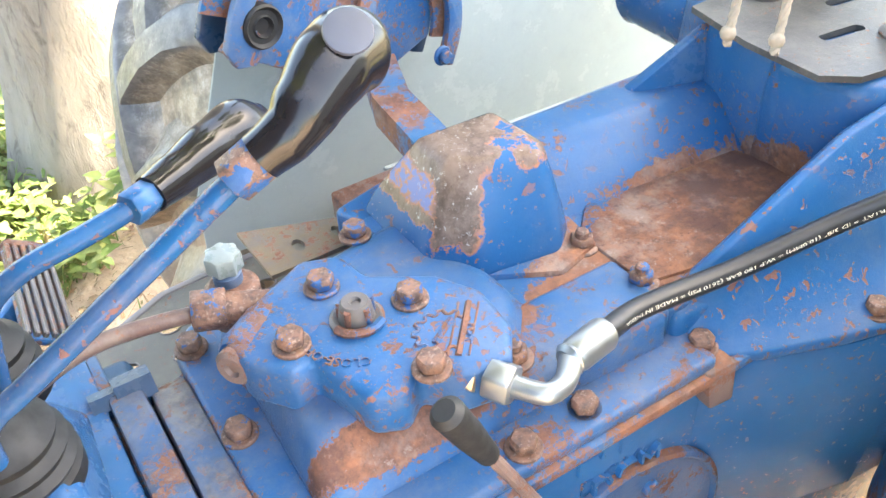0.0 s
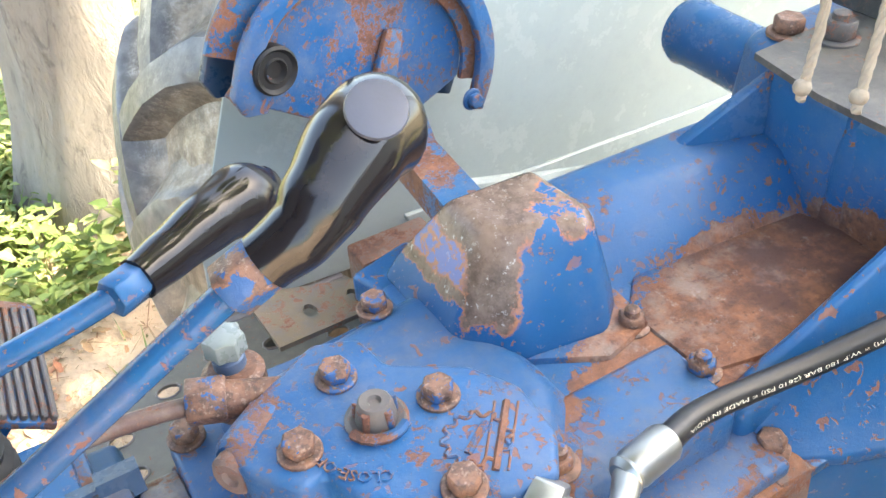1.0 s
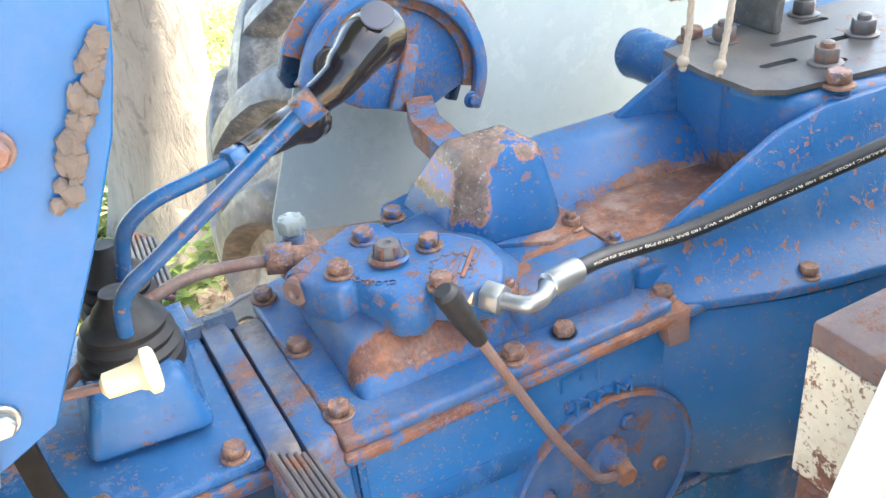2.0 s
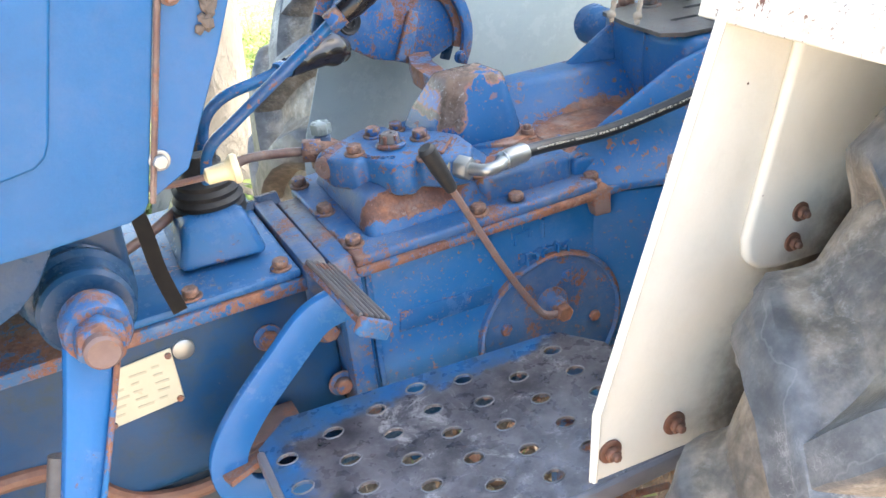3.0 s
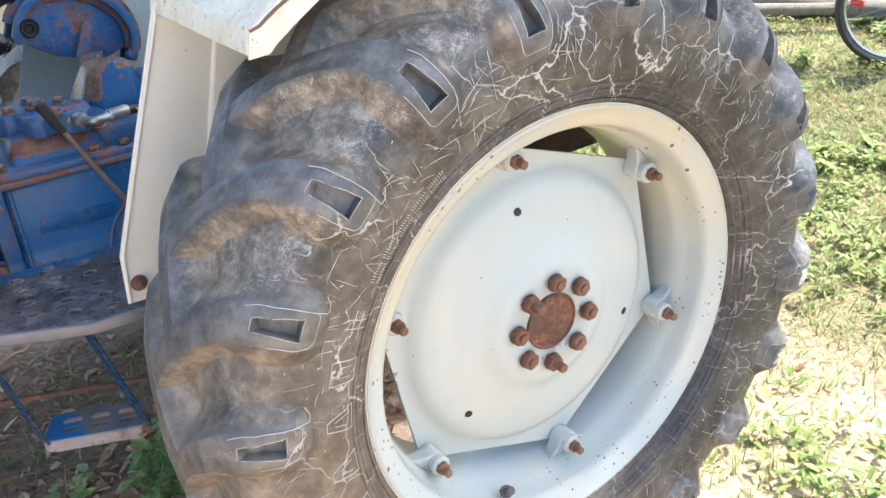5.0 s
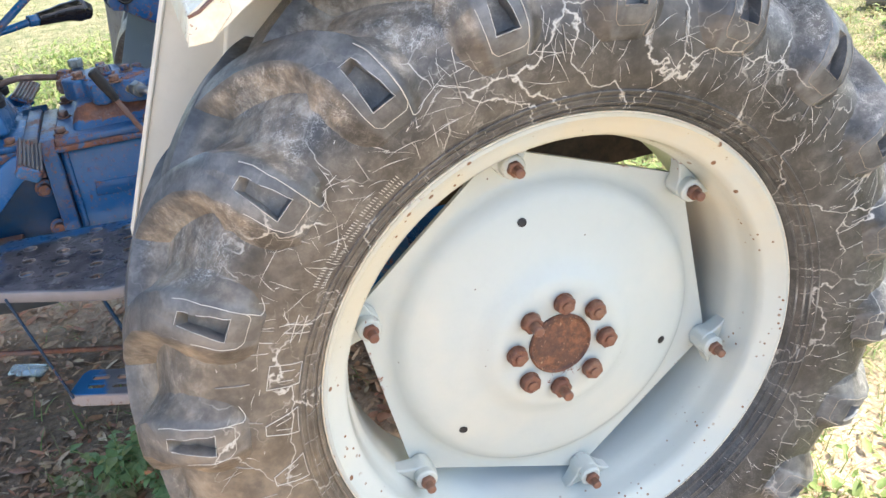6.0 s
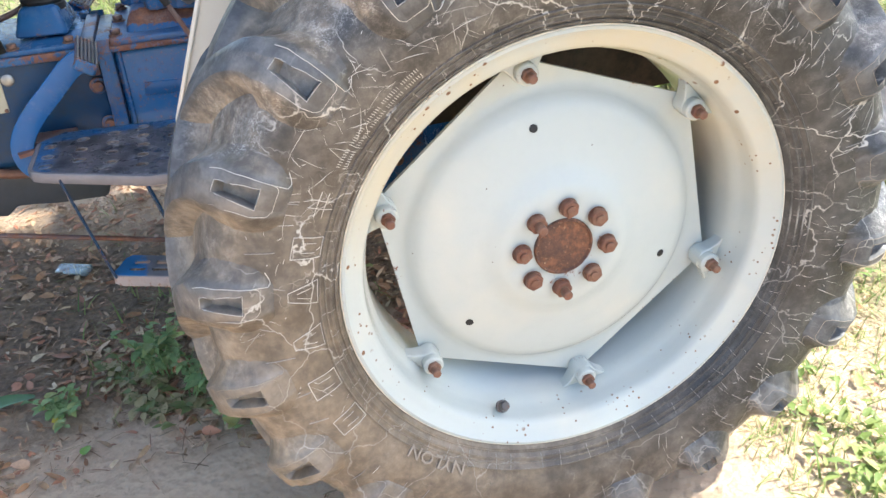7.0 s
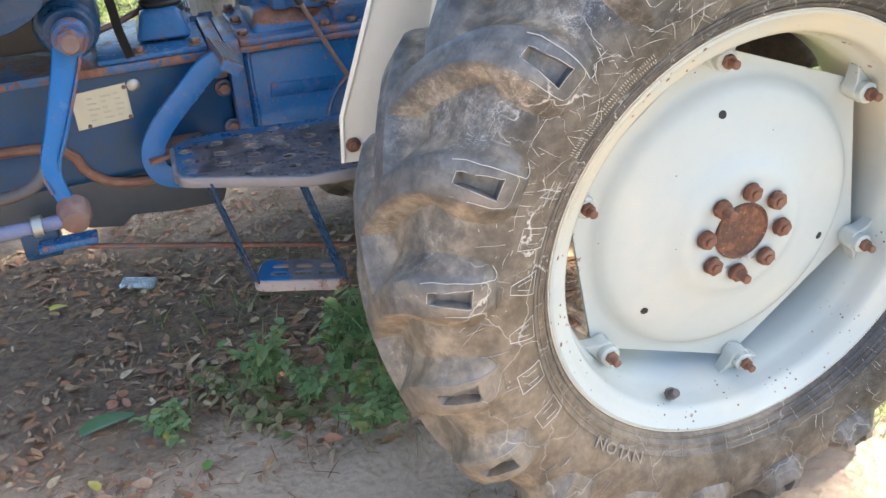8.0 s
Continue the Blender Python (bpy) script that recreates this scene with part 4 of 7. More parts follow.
bolts(hex_small, gearbox, [(-0.413, 0.6755, 0.741), (-0.369, 0.6755, 0.659), (-0.515, 0.6755, 0.690), (-0.44, 0.6755, 0.585)], (0, -1, 0), 1.1)
bm = turned([(0, 0.026), (0.012, 0.024), (0.016, 0.016), (0.030, 0.014), (0.034, 0.010)], (-0.440, 0.676, 0.706), (0, -1, 0), 24)
part("lever_boss", bm, blue_worn, gearbox)


def flat_on(x, y, z, right=(1, 0, 0), up=(0, 0, 1)):
    o, r, u = Vector((x, y, z)), Vector(right).normalized(), Vector(up).normalized()
    n = r.cross(u)
    return lambda a, b, c: o + r * a + u * b + n * c


part("cast_letters", word_bm("DCM", 0.027, 0.0022, flat_on(-0.488, 0.676, 0.786, (1, 0, 0.02)), 1.15), blue, gearbox, "raised cast letters", 0)
bm = tube([(-0.494, 0.677, 0.822), (-0.496, 0.677, 0.840), (-0.478, 0.677, 0.842), (-0.476, 0.677, 0.826), (-0.490, 0.677, 0.824)], 0.003, 6)
part("cast_mark", bm, blue_worn, gearbox)
part("cast_mark", tube([(-0.448, 0.677, 0.820), (-0.448, 0.677, 0.846)], 0.0025, 6), blue_worn, gearbox)

part("pipe_clip", bevel(loft([[(-0.374, 0.662, 0.860), (-0.344, 0.660, 0.860), (-0.344, 0.694, 0.863), (-0.374, 0.696, 0.863)], [(-0.372, 0.656, 0.824), (-0.348, 0.654, 0.824), (-0.348, 0.672, 0.824), (-0.372, 0.672, 0.824)]]), 0.003, 2), rusty, gearbox, "small rusty pipe clip")

# stepped cover on the gearbox: a low slab, a sloping shoulder and the control valve block on top
slab = [(-0.714, 0.666), (-0.36, 0.666), (-0.36, 0.970), (-0.53, 0.955), (-0.60, 0.950), (-0.668, 0.952), (-0.692, 0.946), (-0.706, 0.932), (-0.712, 0.915)]
top_cover = part("top_cover", prism(slab, "z", 0.856, 0.871, 0.005, 3), cover_paint, tractor, "blue gearbox top cover, chipped and rusty")
inner = [(-0.684, 0.696), (-0.48, 0.700), (-0.44, 0.78), (-0.44, 0.96), (-0.676, 0.93)]
upper = [(-0.664, 0.742), (-0.515, 0.742), (-0.48, 0.78), (-0.48, 0.92), (-0.664, 0.89)]
part("sloping_shoulder", hull(inner, upper, 0.866, 0.914, 0.012, 4), cover_paint, top_cover, "rusty sloping shoulder")
block = [(-0.668, 0.838), (-0.644, 0.806), (-0.628, 0.812), (-0.612, 0.760), (-0.590, 0.750), (-0.572, 0.764), (-0.552, 0.742), (-0.516, 0.735), (-0.497, 0.762), (-0.494, 0.805), (-0.512, 0.838), (-0.556, 0.870), (-0.560, 0.902),
         (-0.590, 0.915), (-0.640, 0.890), (-0.672, 0.868)]
valve_block = part("valve_block", prism(block, "z", 0.888, 0.930, 0.006, 3), blue_worn, tractor, "blue hydraulic valve block with raised lettering")
bolts(hex_big, valve_block, [(-0.634, 0.832, 0.930), (-0.543, 0.824, 0.930), (-0.590, 0.874, 0.930), (-0.566, 0.757, 0.930)])
valve_block.location = (-0.016, -0.036, 0.017)
bolts(hex_stud, top_cover, [(-0.507, 0.732, 0.900), (-0.382, 0.808, 0.896), (-0.372, 0.745, 0.896)])
bolts(hex_big, top_cover, [(-0.701, 0.703, 0.870), (-0.699, 0.810, 0.871), (-0.698, 0.917, 0.871), (-0.536, 0.681, 0.871), (-0.477, 0.686, 0.868), (-0.358, 0.687, 0.862), (-0.540, 0.917, 0.914)])
bm = turned([(0, 0.020), (0.002, 0.020), (0.004, 0.017), (0.003, 0.0135), (0.008, 0.0125), (0.015, 0.0115), (0.0175, 0.0095), (0.0175, 0.0045), (0.015, 0.003)], (-0.584, 0.829, 0.930), (0, 0, 1), 28)
cap = part("control_knob", bm, iron, valve_block, "dark fluted control knob")
bm = bmesh.new()
for i in range(5):
    a = 1.25 * i
    join(bm, rod((-0.584 + 0.0125 * math.cos(a), 0.829 + 0.0125 * math.sin(a), 0.932), (-0.584 + 0.0115 * math.cos(a), 0.829 + 0.0115 * math.sin(a), 0.946), 0.0026))
join(bm, tube([(-0.584 + 0.0195 * math.cos(a), 0.829 + 0.0195 * math.sin(a), 0.934) for a in (3.4, 3.8, 4.2, 4.6, 5.0, 5.4)], 0.0035, 6))
part("flute", bm, blue_worn, valve_block)
bm = turned([(0, 0.020), (0.036, 0.020), (0.040, 0.017)], (-0.634, 0.880, 0.911), (-0.80, -0.58, 0.05), 20)
part("plug_boss", bm, blue_worn, valve_block)
piece("side_plug", finish("side_plug", turned([(0, 0.0150), (0.008, 0.0150), (0.011, 0.012), (0.011, 0.006), (0.008, 0.004)], (0, 0, 0), (0, 0, 1), 18), rusty), valve_block, facing((-0.666, 0.8568, 0.913), (-0.80, -0.58, 0.05)))


bm = word_bm("CLOSE-OPEN", 0.0105, 0.0009, lambda a, b, c: Vector((-0.584 + (0.043 + b) * math.cos(radians(255) - a / 0.043), 0.829 + (0.043 + b) * math.sin(radians(255) - a / 0.043), 0.9305 + c)))
tagged(part("raised_word", bm, blue_worn, valve_block, "raised casting letters", 0), kind="stuff")
# a toothed outline and a plain bar stand for the maker's mark
bm = bmesh.new()
teeth = []
for i in range(49):
    a = math.pi * 2 * i / 48
    r = 0.020 if i % 4 < 2 else 0.0165
    teeth.append((-0.541 + r * 1.1 * math.cos(a), 0.783 + r * math.sin(a), 0.9298))
join(bm, tube(teeth, 0.0016, 6))
join(bm, tube([(-0.552, 0.776, 0.9298), (-0.530, 0.790, 0.9298)], 0.0028, 5))
for k in (-1, 1):
    join(bm, tube([(-0.545 + 0.006 * k, 0.757 - 0.004 * k, 0.9298), (-0.510 + 0.006 * k, 0.797 - 0.004 * k, 0.9298)], 0.0010, 5))
join(bm, tube([(-0.545, 0.757, 0.9298), (-0.510, 0.797, 0.9298)], 0.0028, 5))
part("raised_mark", bm, blue_worn, valve_block, "raised plain mark on the casting")

# low deck to the rear of the valve block and the box-shaped dome
deck = [(-0.50, 0.722), (-0.36, 0.705), (-0.33, 0.72), (-0.35, 0.86), (-0.47, 1.0), (-0.53, 0.985), (-0.50, 0.90)]
part("rear_deck", prism(deck, "z", 0.866, 0.897, 0.006, 3), tray_paint, top_cover)
foot = [(-0.512, 0.966), (-0.512, 0.852), (-0.476, 0.818), (-0.404, 0.806), (-0.378, 0.828), (-0.378, 0.958)]
head = [(-0.474, 0.916), (-0.472, 0.872), (-0.456, 0.856), (-0.405, 0.834), (-0.392, 0.850), (-0.398, 0.914)]
bm = loft([[(*p, 0.898) for p in foot], [(p[0] * 0.74 + q[0] * 0.26, p[1] * 0.74 + q[1] * 0.26, 0.928) for p, q in zip(foot, head)], [(*p, 0.989) for p in head]])
bevel(bm, 0.009, 4)
part("valve_dome", bm, dome_paint, tractor, "box-shaped blue casting worn to rust on its edges")
part("dome_skirt", prism([(-0.52, 0.95), (-0.52, 0.848), (-0.418, 0.788), (-0.37, 0.80), (-0.36, 0.95)], "z", 0.880, 0.903, 0.005, 2), tray_paint, top_cover)

# lift housing: rusty tray between a rear wall, a rib and the tower
lift = part("lift_housing", prism([(-0.375, 0.70), (-0.02, 0.68), (0.12, 0.72), (0.12, 1.0), (-0.375, 1.0)], "z", 0.846, 0.892, 0.006, 3), tray_paint, tractor, "blue cast lift housing with a rusty hollow")
part("tray_floor", prism([(-0.372, 0.74), (-0.19, 0.70), (-0.15, 0.76), (-0.175, 0.835), (-0.345, 0.850), (-0.375, 0.82)], "z", 0.888, 0.9005, 0.004, 2), tray_paint, lift, "rusty hollow of the lift housing")
part("tray_wall", hull([(-0.39, 0.838), (-0.14, 0.815), (-0.11, 0.96), (-0.38, 0.96)], [(-0.375, 0.900), (-0.145, 0.872), (-0.13, 0.945), (-0.37, 0.950)], 0.885, 0.946, 0.014, 4), tray_paint, lift)
tower_low = [(-0.165, 0.755), (-0.13, 0.690), (0.05, 0.66), (0.17, 0.72), (0.17, 1.0), (-0.14, 0.98), (-0.16, 0.88)]
tower_top = [(-0.176, 0.772), (-0.160, 0.722), (0.015, 0.682), (0.165, 0.717), (0.165, 0.977), (-0.135, 0.957), (-0.169, 0.889)]
tower = part("lift_tower", hull(tower_low, tower_top, 0.80, 1.011, 0.016, 4), tray_paint, tractor, "blue lift tower casting")
for k, (x, y) in enumerate(((-0.160, 0.868), (-0.166, 0.806), (-0.104, 0.712), (-0.040, 0.698))):
    d = Vector((-1, -0.15, 0)) if k < 2 else Vector((0, -1, 0))
    part("tower_rib", tube([Vector((x, y, 0.89)) + d * (-0.016), Vector((x, y, 0.93)) + d * (-0.012), Vector((x, y, 0.965)) + d * (-0.006), Vector((x, y, 1.004)) + d * (-0.004)], lambda t: 0.022 - 0.010 * t, 16), tray_paint, tower)
# flank of the lift housing: a thin ridge that rises to the tower, flaring out to the joint below
rings = []
for x, ty, tz, fy in ((-0.362, 0.716, 0.896, 0.684), (-0.345, 0.713, 0.912, 0.670), (-0.318, 0.709, 0.930, 0.655), (-0.255, 0.709, 0.959, 0.630), (-0.19, 0.710, 0.986, 0.612), (-0.13, 0.706, 1.000, 0.600), (-0.04, 0.694, 1.004, 0.594), (0.08, 0.690, 1.004, 0.594)):
    run_ = ((0, 1.0), (0.10, 0.80), (0.24, 0.55), (0.44, 0.30), (0.72, 0.10), (1.0, 0.02))
    outer = [(ty + (fy - ty) * a - 0.004 * math.sin(math.pi * a), 0.858 + (tz - 0.858) * b) for a, b in run_]
    rings.append([(x, yy, zz) for yy, zz in [(ty + 0.012, 0.858), (ty + 0.011, tz - 0.004), (ty + 0.006, tz)] + outer + [(fy - 0.001, 0.850), (fy + 0.03, 0.848)]])
part("lift_flank", bevel(loft(rings), 0.0025, 2, 40), tray_paint, lift, "smooth blue flank flaring out to the joint")
rings = []
for x, yy in ((-0.375, 0.677), (-0.335, 0.667), (-0.29, 0.648), (-0.24, 0.628), (-0.18, 0.612), (-0.06, 0.600), (0.08, 0.600)):
    rings.append([(x, yy, 0.846), (x, yy + 0.001, 0.75), (x, yy + 0.010, 0.62), (x, yy + 0.05, 0.56), (x, 0.72, 0.56), (x, 0.72, 0.846)])
part("rear_flare", bevel(loft(rings), 0.004, 2, 40), lit_side_paint, gearbox, "blue casing flaring out towards the axle")
for p in ((-0.215, 0.634, 0.8615), (-0.10, 0.616, 0.8615)):
    piece("hex_bolt", hex_big, lift, facing(p, (0, 0, 1), 0.95, 0.4))
part("port_block", prism([(-0.515, 0.712), (-0.505, 0.704), (-0.385, 0.700), (-0.372, 0.712), (-0.372, 0.78), (-0.515, 0.78)], "z", 0.860, 0.900, 0.006, 3), blue_worn, top_cover)
part("wall_rib", bevel(loft([[(-0.255, 0.918, 0.925), (-0.15, 0.885, 0.925), (-0.148, 0.905, 0.925), (-0.253, 0.938, 0.925)], [(-0.240, 0.921, 0.943), (-0.166, 0.892, 1.004), (-0.164, 0.902, 1.004), (-0.238, 0.931, 0.943)]]), 0.003, 2), blue, lift)
bm = turned([(0, 0.034), (0.14, 0.034), (0.15, 0.036), (0.160, 0.032), (0.162, 0.0)], (-0.085, 0.92, 0.950), (0.02, 1, 0), 28)
part("cross_shaft", bm, blue, tower)
bolts(hex_big, tower, [(-0.118, 0.925, 1.012), (-0.105, 0.718, 1.011)], scale=1.3)

# seat bracket on the tower
slots = []
for cx, cy, l, a in ((-0.05, 0.83, 0.05, -0.15), (0.005, 0.80, 0.045, -0.15), (-0.115, 0.79, 0.035, -0.15), (-0.07, 0.755, 0.022, -0.15), (0.02, 0.865, 0.03, -0.15), (0.05, 0.76, 0.03, -0.15)):
    s = []
    for i in range(12):
        b = 2 * math.pi * i / 12
        ex = (l / 2 if math.cos(b) > 0 else -l / 2)
        u, v = ex + 0.006 * math.cos(b), 0.006 * math.sin(b)
        s.append((cx + u * math.cos(a) - v * math.sin(a), cy + u * math.sin(a) + v * math.cos(a)))
    slots.append(s)


def pierced(outer, holes, place, thick):
    """A plate with openings through it: place(u, v, height) gives the points."""
    loops = [[Vector((u, v, 0)) for u, v in outer]] + [[Vector((u, v, 0)) for u, v in h] for h in holes]
    flat = [p for lp in loops for p in lp]
    bm = bmesh.new()
    top = [bm.verts.new(place(p.x, p.y, thick)) for p in flat]
    bot = [bm.verts.new(place(p.x, p.y, 0)) for p in flat]
    for a, b, c in tessellate_polygon(loops):
        bm.faces.new((top[a], top[b], top[c]))
        bm.faces.new((bot[c], bot[b], bot[a]))
    at = 0
    for lp in loops:
        n = len(lp)
        for i in range(n):
            j = (i + 1) % n
            bm.faces.new((top[at + i], top[at + j], bot[at + j], bot[at + i]))
        at += n
    return bm


bracket = part("seat_bracket", pierced([(-0.176, 0.908), (-0.190, 0.83), (-0.190, 0.752), (-0.165, 0.730), (0.01, 0.702), (0.15, 0.71), (0.17, 0.89), (-0.05, 0.915)], slots, lambda u, v, h: (u, v, 1.0125 + h), 0.006), black_metal, tractor,
               "black slotted steel seat bracket", 20)
me = bolt_mesh("bracket_bolt", iron, 0.0145, 0.016, 0.019, 0.008)
bolts(me, bracket, [(-0.105, 0.885, 1.0185), (0.020, 0.794, 1.0185), (-0.080, 0.757, 1.0185), (0.03, 0.89, 1.0185)])
part("bracket_riser", prism([(-0.05, 1.018), (-0.045, 1.104), (0.10, 1.124), (0.10, 1.104), (-0.033, 1.089), (-0.038, 1.018)], "y", 0.86, 0.94, 0.002, 1), black_metal, bracket)
part("seat_bar", box(0.03, 0.15, 0.71, 0.745, 1.018, 1.06, 0.004), black_metal, bracket)

# clutch housing ahead of the gearbox
sect = [(0.702, 0.625), (0.73, 0.60), (0.95, 0.60), (0.978, 0.625), (0.978, 0.842), (0.702, 0.842)]
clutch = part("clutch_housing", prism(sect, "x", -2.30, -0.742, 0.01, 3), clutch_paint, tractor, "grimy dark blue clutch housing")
part("joint_flange", prism([(0.690, 0.836), (0.985, 0.836), (0.985, 0.854), (0.690, 0.854)], "x", -1.55, -0.765, 0.003, 2), rust_blue, clutch, "rusty joint flange")
part("upper_casing", prism([(0.694, 0.854), (0.98, 0.854), (0.98, 0.866), (0.694, 0.866)], "x", -0.985, -0.774, 0.004, 2), blue, clutch)
part("sump", prism([(-1.55, 0.60), (-1.55, 0.545), (-1.10, 0.536), (-1.085, 0.512), (-1.015, 0.500), (-0.99, 0.522), (-0.90, 0.512), (-0.80, 0.510), (-0.765, 0.60), (-0.765, 0.64), (-1.55, 0.64)], "y", 0.712, 0.97, 0.008, 2), painted("oily_sump_paint", (0.045, 0.055, 0.065), 0.05, 0.3, 0.45, 0.5, (0.075, 0.070, 0.066)), clutch, "dark oily sump")
bm = tube(curve_points([(-1.40, 0.70, 0.715), (-1.14, 0.70, 0.712), (-1.076, 0.70, 0.686), (-1.058, 0.70, 0.650), (-1.020, 0.70, 0.617), (-0.955, 0.70, 0.602), (-0.885, 0.70, 0.611), (-0.78, 0.70, 0.63)], 6), 0.0105, 10)
part("casting_edge", bm, rust_warm, clutch, "rusty rounded casting edge")
bolts(hex_big, clutch, [(-0.794, 0.710, 0.866), (-0.904, 0.708, 0.866), (-1.02, 0.72, 0.866)], scale=0.95)
bolts(hex_blue, clutch, [(-0.757, 0.688, 0.775), (-0.752, 0.688, 0.690), (-0.83, 0.700, 0.785)], (0, -1, 0))
part("round_plug", turned([(0, 0.013), (0.003, 0.013), (0.005, 0.009)], (-0.929, 0.702, 0.807), (0, -1, 0), 24), zinc, clutch, "bright round plug")
bm = box(-1.050, -0.943, 0.6985, 0.7015, 0.738, 0.812, 0.001, 1)
for v in bm.verts:
    v.co.z += (v.co.x + 0.985) * 0.08
plate = part("data_plate", bm, plate_metal, clutch, "pale cream data plate with worn faded print")
bm = bmesh.new()
rng = random.Random(8)
for r in range(5):
    for c in range(3):
        x = -1.022 + 0.026 * c
        z = 0.797 - 0.011 * r + (x + 0.985) * 0.08
        join(bm, box(x, x + rng.uniform(0.008, 0.021), 0.6978, 0.6986, z - 0.002, z + 0.001, 0, 1))
part("print_bar", bm, plate_print, clutch, "faded unreadable print")
me = bolt_mesh("rivet", rusty, 0.002, 0.001, 0.004)
bolts(me, clutch, [(-0.948, 0.6985, 0.807), (-0.948, 0.6985, 0.745), (-1.027, 0.6985, 0.739)], (0, -1, 0))
low_ = [(-0.905, 0.755), (-0.795, 0.745), (-0.785, 0.90), (-0.90, 0.90)]
high_ = [(-0.885, 0.772), (-0.812, 0.765), (-0.805, 0.87), (-0.88, 0.87)]
part("lever_pedestal", hull(low_, high_, 0.872, 0.930, 0.010, 3), blue, clutch, "blue gear lever pedestal")
part("rear_lip", prism([(0.672, 0.80), (0.925, 0.80), (0.925, 0.850), (0.905, 0.872), (0.69, 0.874), (0.672, 0.858)], "x", -0.772, -0.7445, 0.004, 2), oily_paint, clutch, "worn grey lip of the clutch housing")
for cx, cy, s in ((-0.842, 0.820, 0.90), (-0.835, 0.91, 0.75)):
    prof = [(0.0, 0.050), (0.012, 0.050), (0.014, 0.045), (0.020, 0.049), (0.025, 0.043), (0.031, 0.046), (0.036, 0.039), (0.042, 0.041), (0.047, 0.031), (0.056, 0.026), (0.066, 0.016), (0.072, 0.015)]
    part("boot", turned([(h * 1.05, r * s) for h, r in prof], (cx, cy, 0.915), (0.03, 0.01, 1), 32), rubber, clutch, "black rubber bellows boot")

# gear levers
lever_paint = painted("worn_blue_lever_paint", BLUE, 0.20, 0.4, 0.24, 0.3, (0.24, 0.18, 0.17), 0.3, [((-0.690, 0.735, 1.125), 0.060, 0.1, 0.05, 0.10)])
n0 = Vector((-0.669, 0.731, 1.140))
lever = part("gear_lever", tube(curve_points([(-0.842, 0.800, 0.945), (-0.842, 0.792, 0.972), (-0.838, 0.780, 1.000), (-0.826, 0.771, 1.020), (-0.800, 0.763, 1.040), n0], 6), 0.0072, 14), lever_paint, tractor, "blue steel gear lever with worn paint")
d = Vector((0.175, -0.034, 0.106)).normalized()
piece("lock_nut", finish("lock_nut", bevel(prism(hexagon(0.0132), "z", -0.012, 0.009), 0.0010, 1), bolt_rust("worn_lock_nut", 0.16)), lever, facing(n0, d))
ctrl = [n0 + d * 0.008, n0 + d * 0.028, (-0.633, 0.730, 1.163), (-0.612, 0.741, 1.173), (-0.596, 0.752, 1.172), (-0.584, 0.760, 1.165)]
prof = [0.0132, 0.0150, 0.0180, 0.0220, 0.0236, 0.0132]


def grow(values):
    def f(t):
        s = t * (len(values) - 1)
        i = min(int(s), len(values) - 2)
        u = s - i
        u = u * u * (3 - 2 * u)
        return values[i] + (values[i + 1] - values[i]) * u
    return f


part("knob", tube(curve_points(ctrl, 8), grow(prof), 24), knob_black, lever, "glossy black bent gear knob", 60)
part("knob_face", turned([(0, 0.013), (0.0015, 0.0125), (0.002, 0.010)], (-0.6060, 0.7290, 1.1945), (-0.15, -0.60, 0.79), 24), knob_face, lever, "dull grey worn disc")
n2 = Vector((-0.707, 0.860, 1.058))
d2 = Vector((0.091, 0.050, -0.004)).normalized()
lever2 = part("gear_lever", tube(curve_points([(-0.832, 0.880, 0.93), (-0.823, 0.875, 0.985), (-0.816, 0.868, 1.014), (-0.802, 0.862, 1.032), (-0.780, 0.858, 1.044), (-0.742, 0.858, 1.051), n2], 6), 0.0074, 14), lever_paint, tractor, "bent blue steel range lever")
piece("lock_nut", finish("lock_nut", bevel(prism(hexagon(0.0122), "z", -0.010, 0.010), 0.0010, 1), lever_paint), lever2, facing(n2, d2))
ctrl = [n2 + d2 * 0.010, n2 + d2 * 0.035 + Vector((0, 0, 0.001)), n2 + d2 * 0.07 + Vector((0, 0, 0.003)), n2 + d2 * 0.098 + Vector((0, 0, 0.001)), n2 + d2 * 0.118 + Vector((0, 0, -0.005))]
part("knob", tube(curve_points(ctrl, 8), grow([0.0130, 0.0150, 0.0185, 0.0225, 0.0165]), 24), knob_black, lever2, "glossy black range knob", 60)

# hydraulic lift quadrant on its arm
U = Vector((0.208, 0.033, -0.092)).normalized()
N = Vector((-0.10, -1.0, 0.15))
N = (N - U * N.dot(U)).normalized()
V = N.cross(U) if N.cross(U).z > 0 else U.cross(N)
QO = Vector((-0.4335, 1.116, 0.9975))


def quad(u, v, h=0.0):
    return QO + (U * u + V * v) * 0.90 + N * h


def dee(w, hgt, n=20):
    return [(w * math.cos(math.pi * i / n), hgt * math.sin(math.pi * i / n)) for i in range(n + 1)]


face = [(-0.150, -0.035), (-0.04, -0.055), (0.075, -0.045)] + dee(0.128, 0.095)
quadrant = part("control_quadrant", bevel(loft([[quad(u, v, -0.010) for u, v in face], [quad(u, v, 0.0) for u, v in face]]), 0.003, 2), blue_worn, tractor, "blue lift control quadrant with chipped paint")
outer_, inner_ = dee(0.158, 0.128, 28), dee(0.136, 0.104, 28)
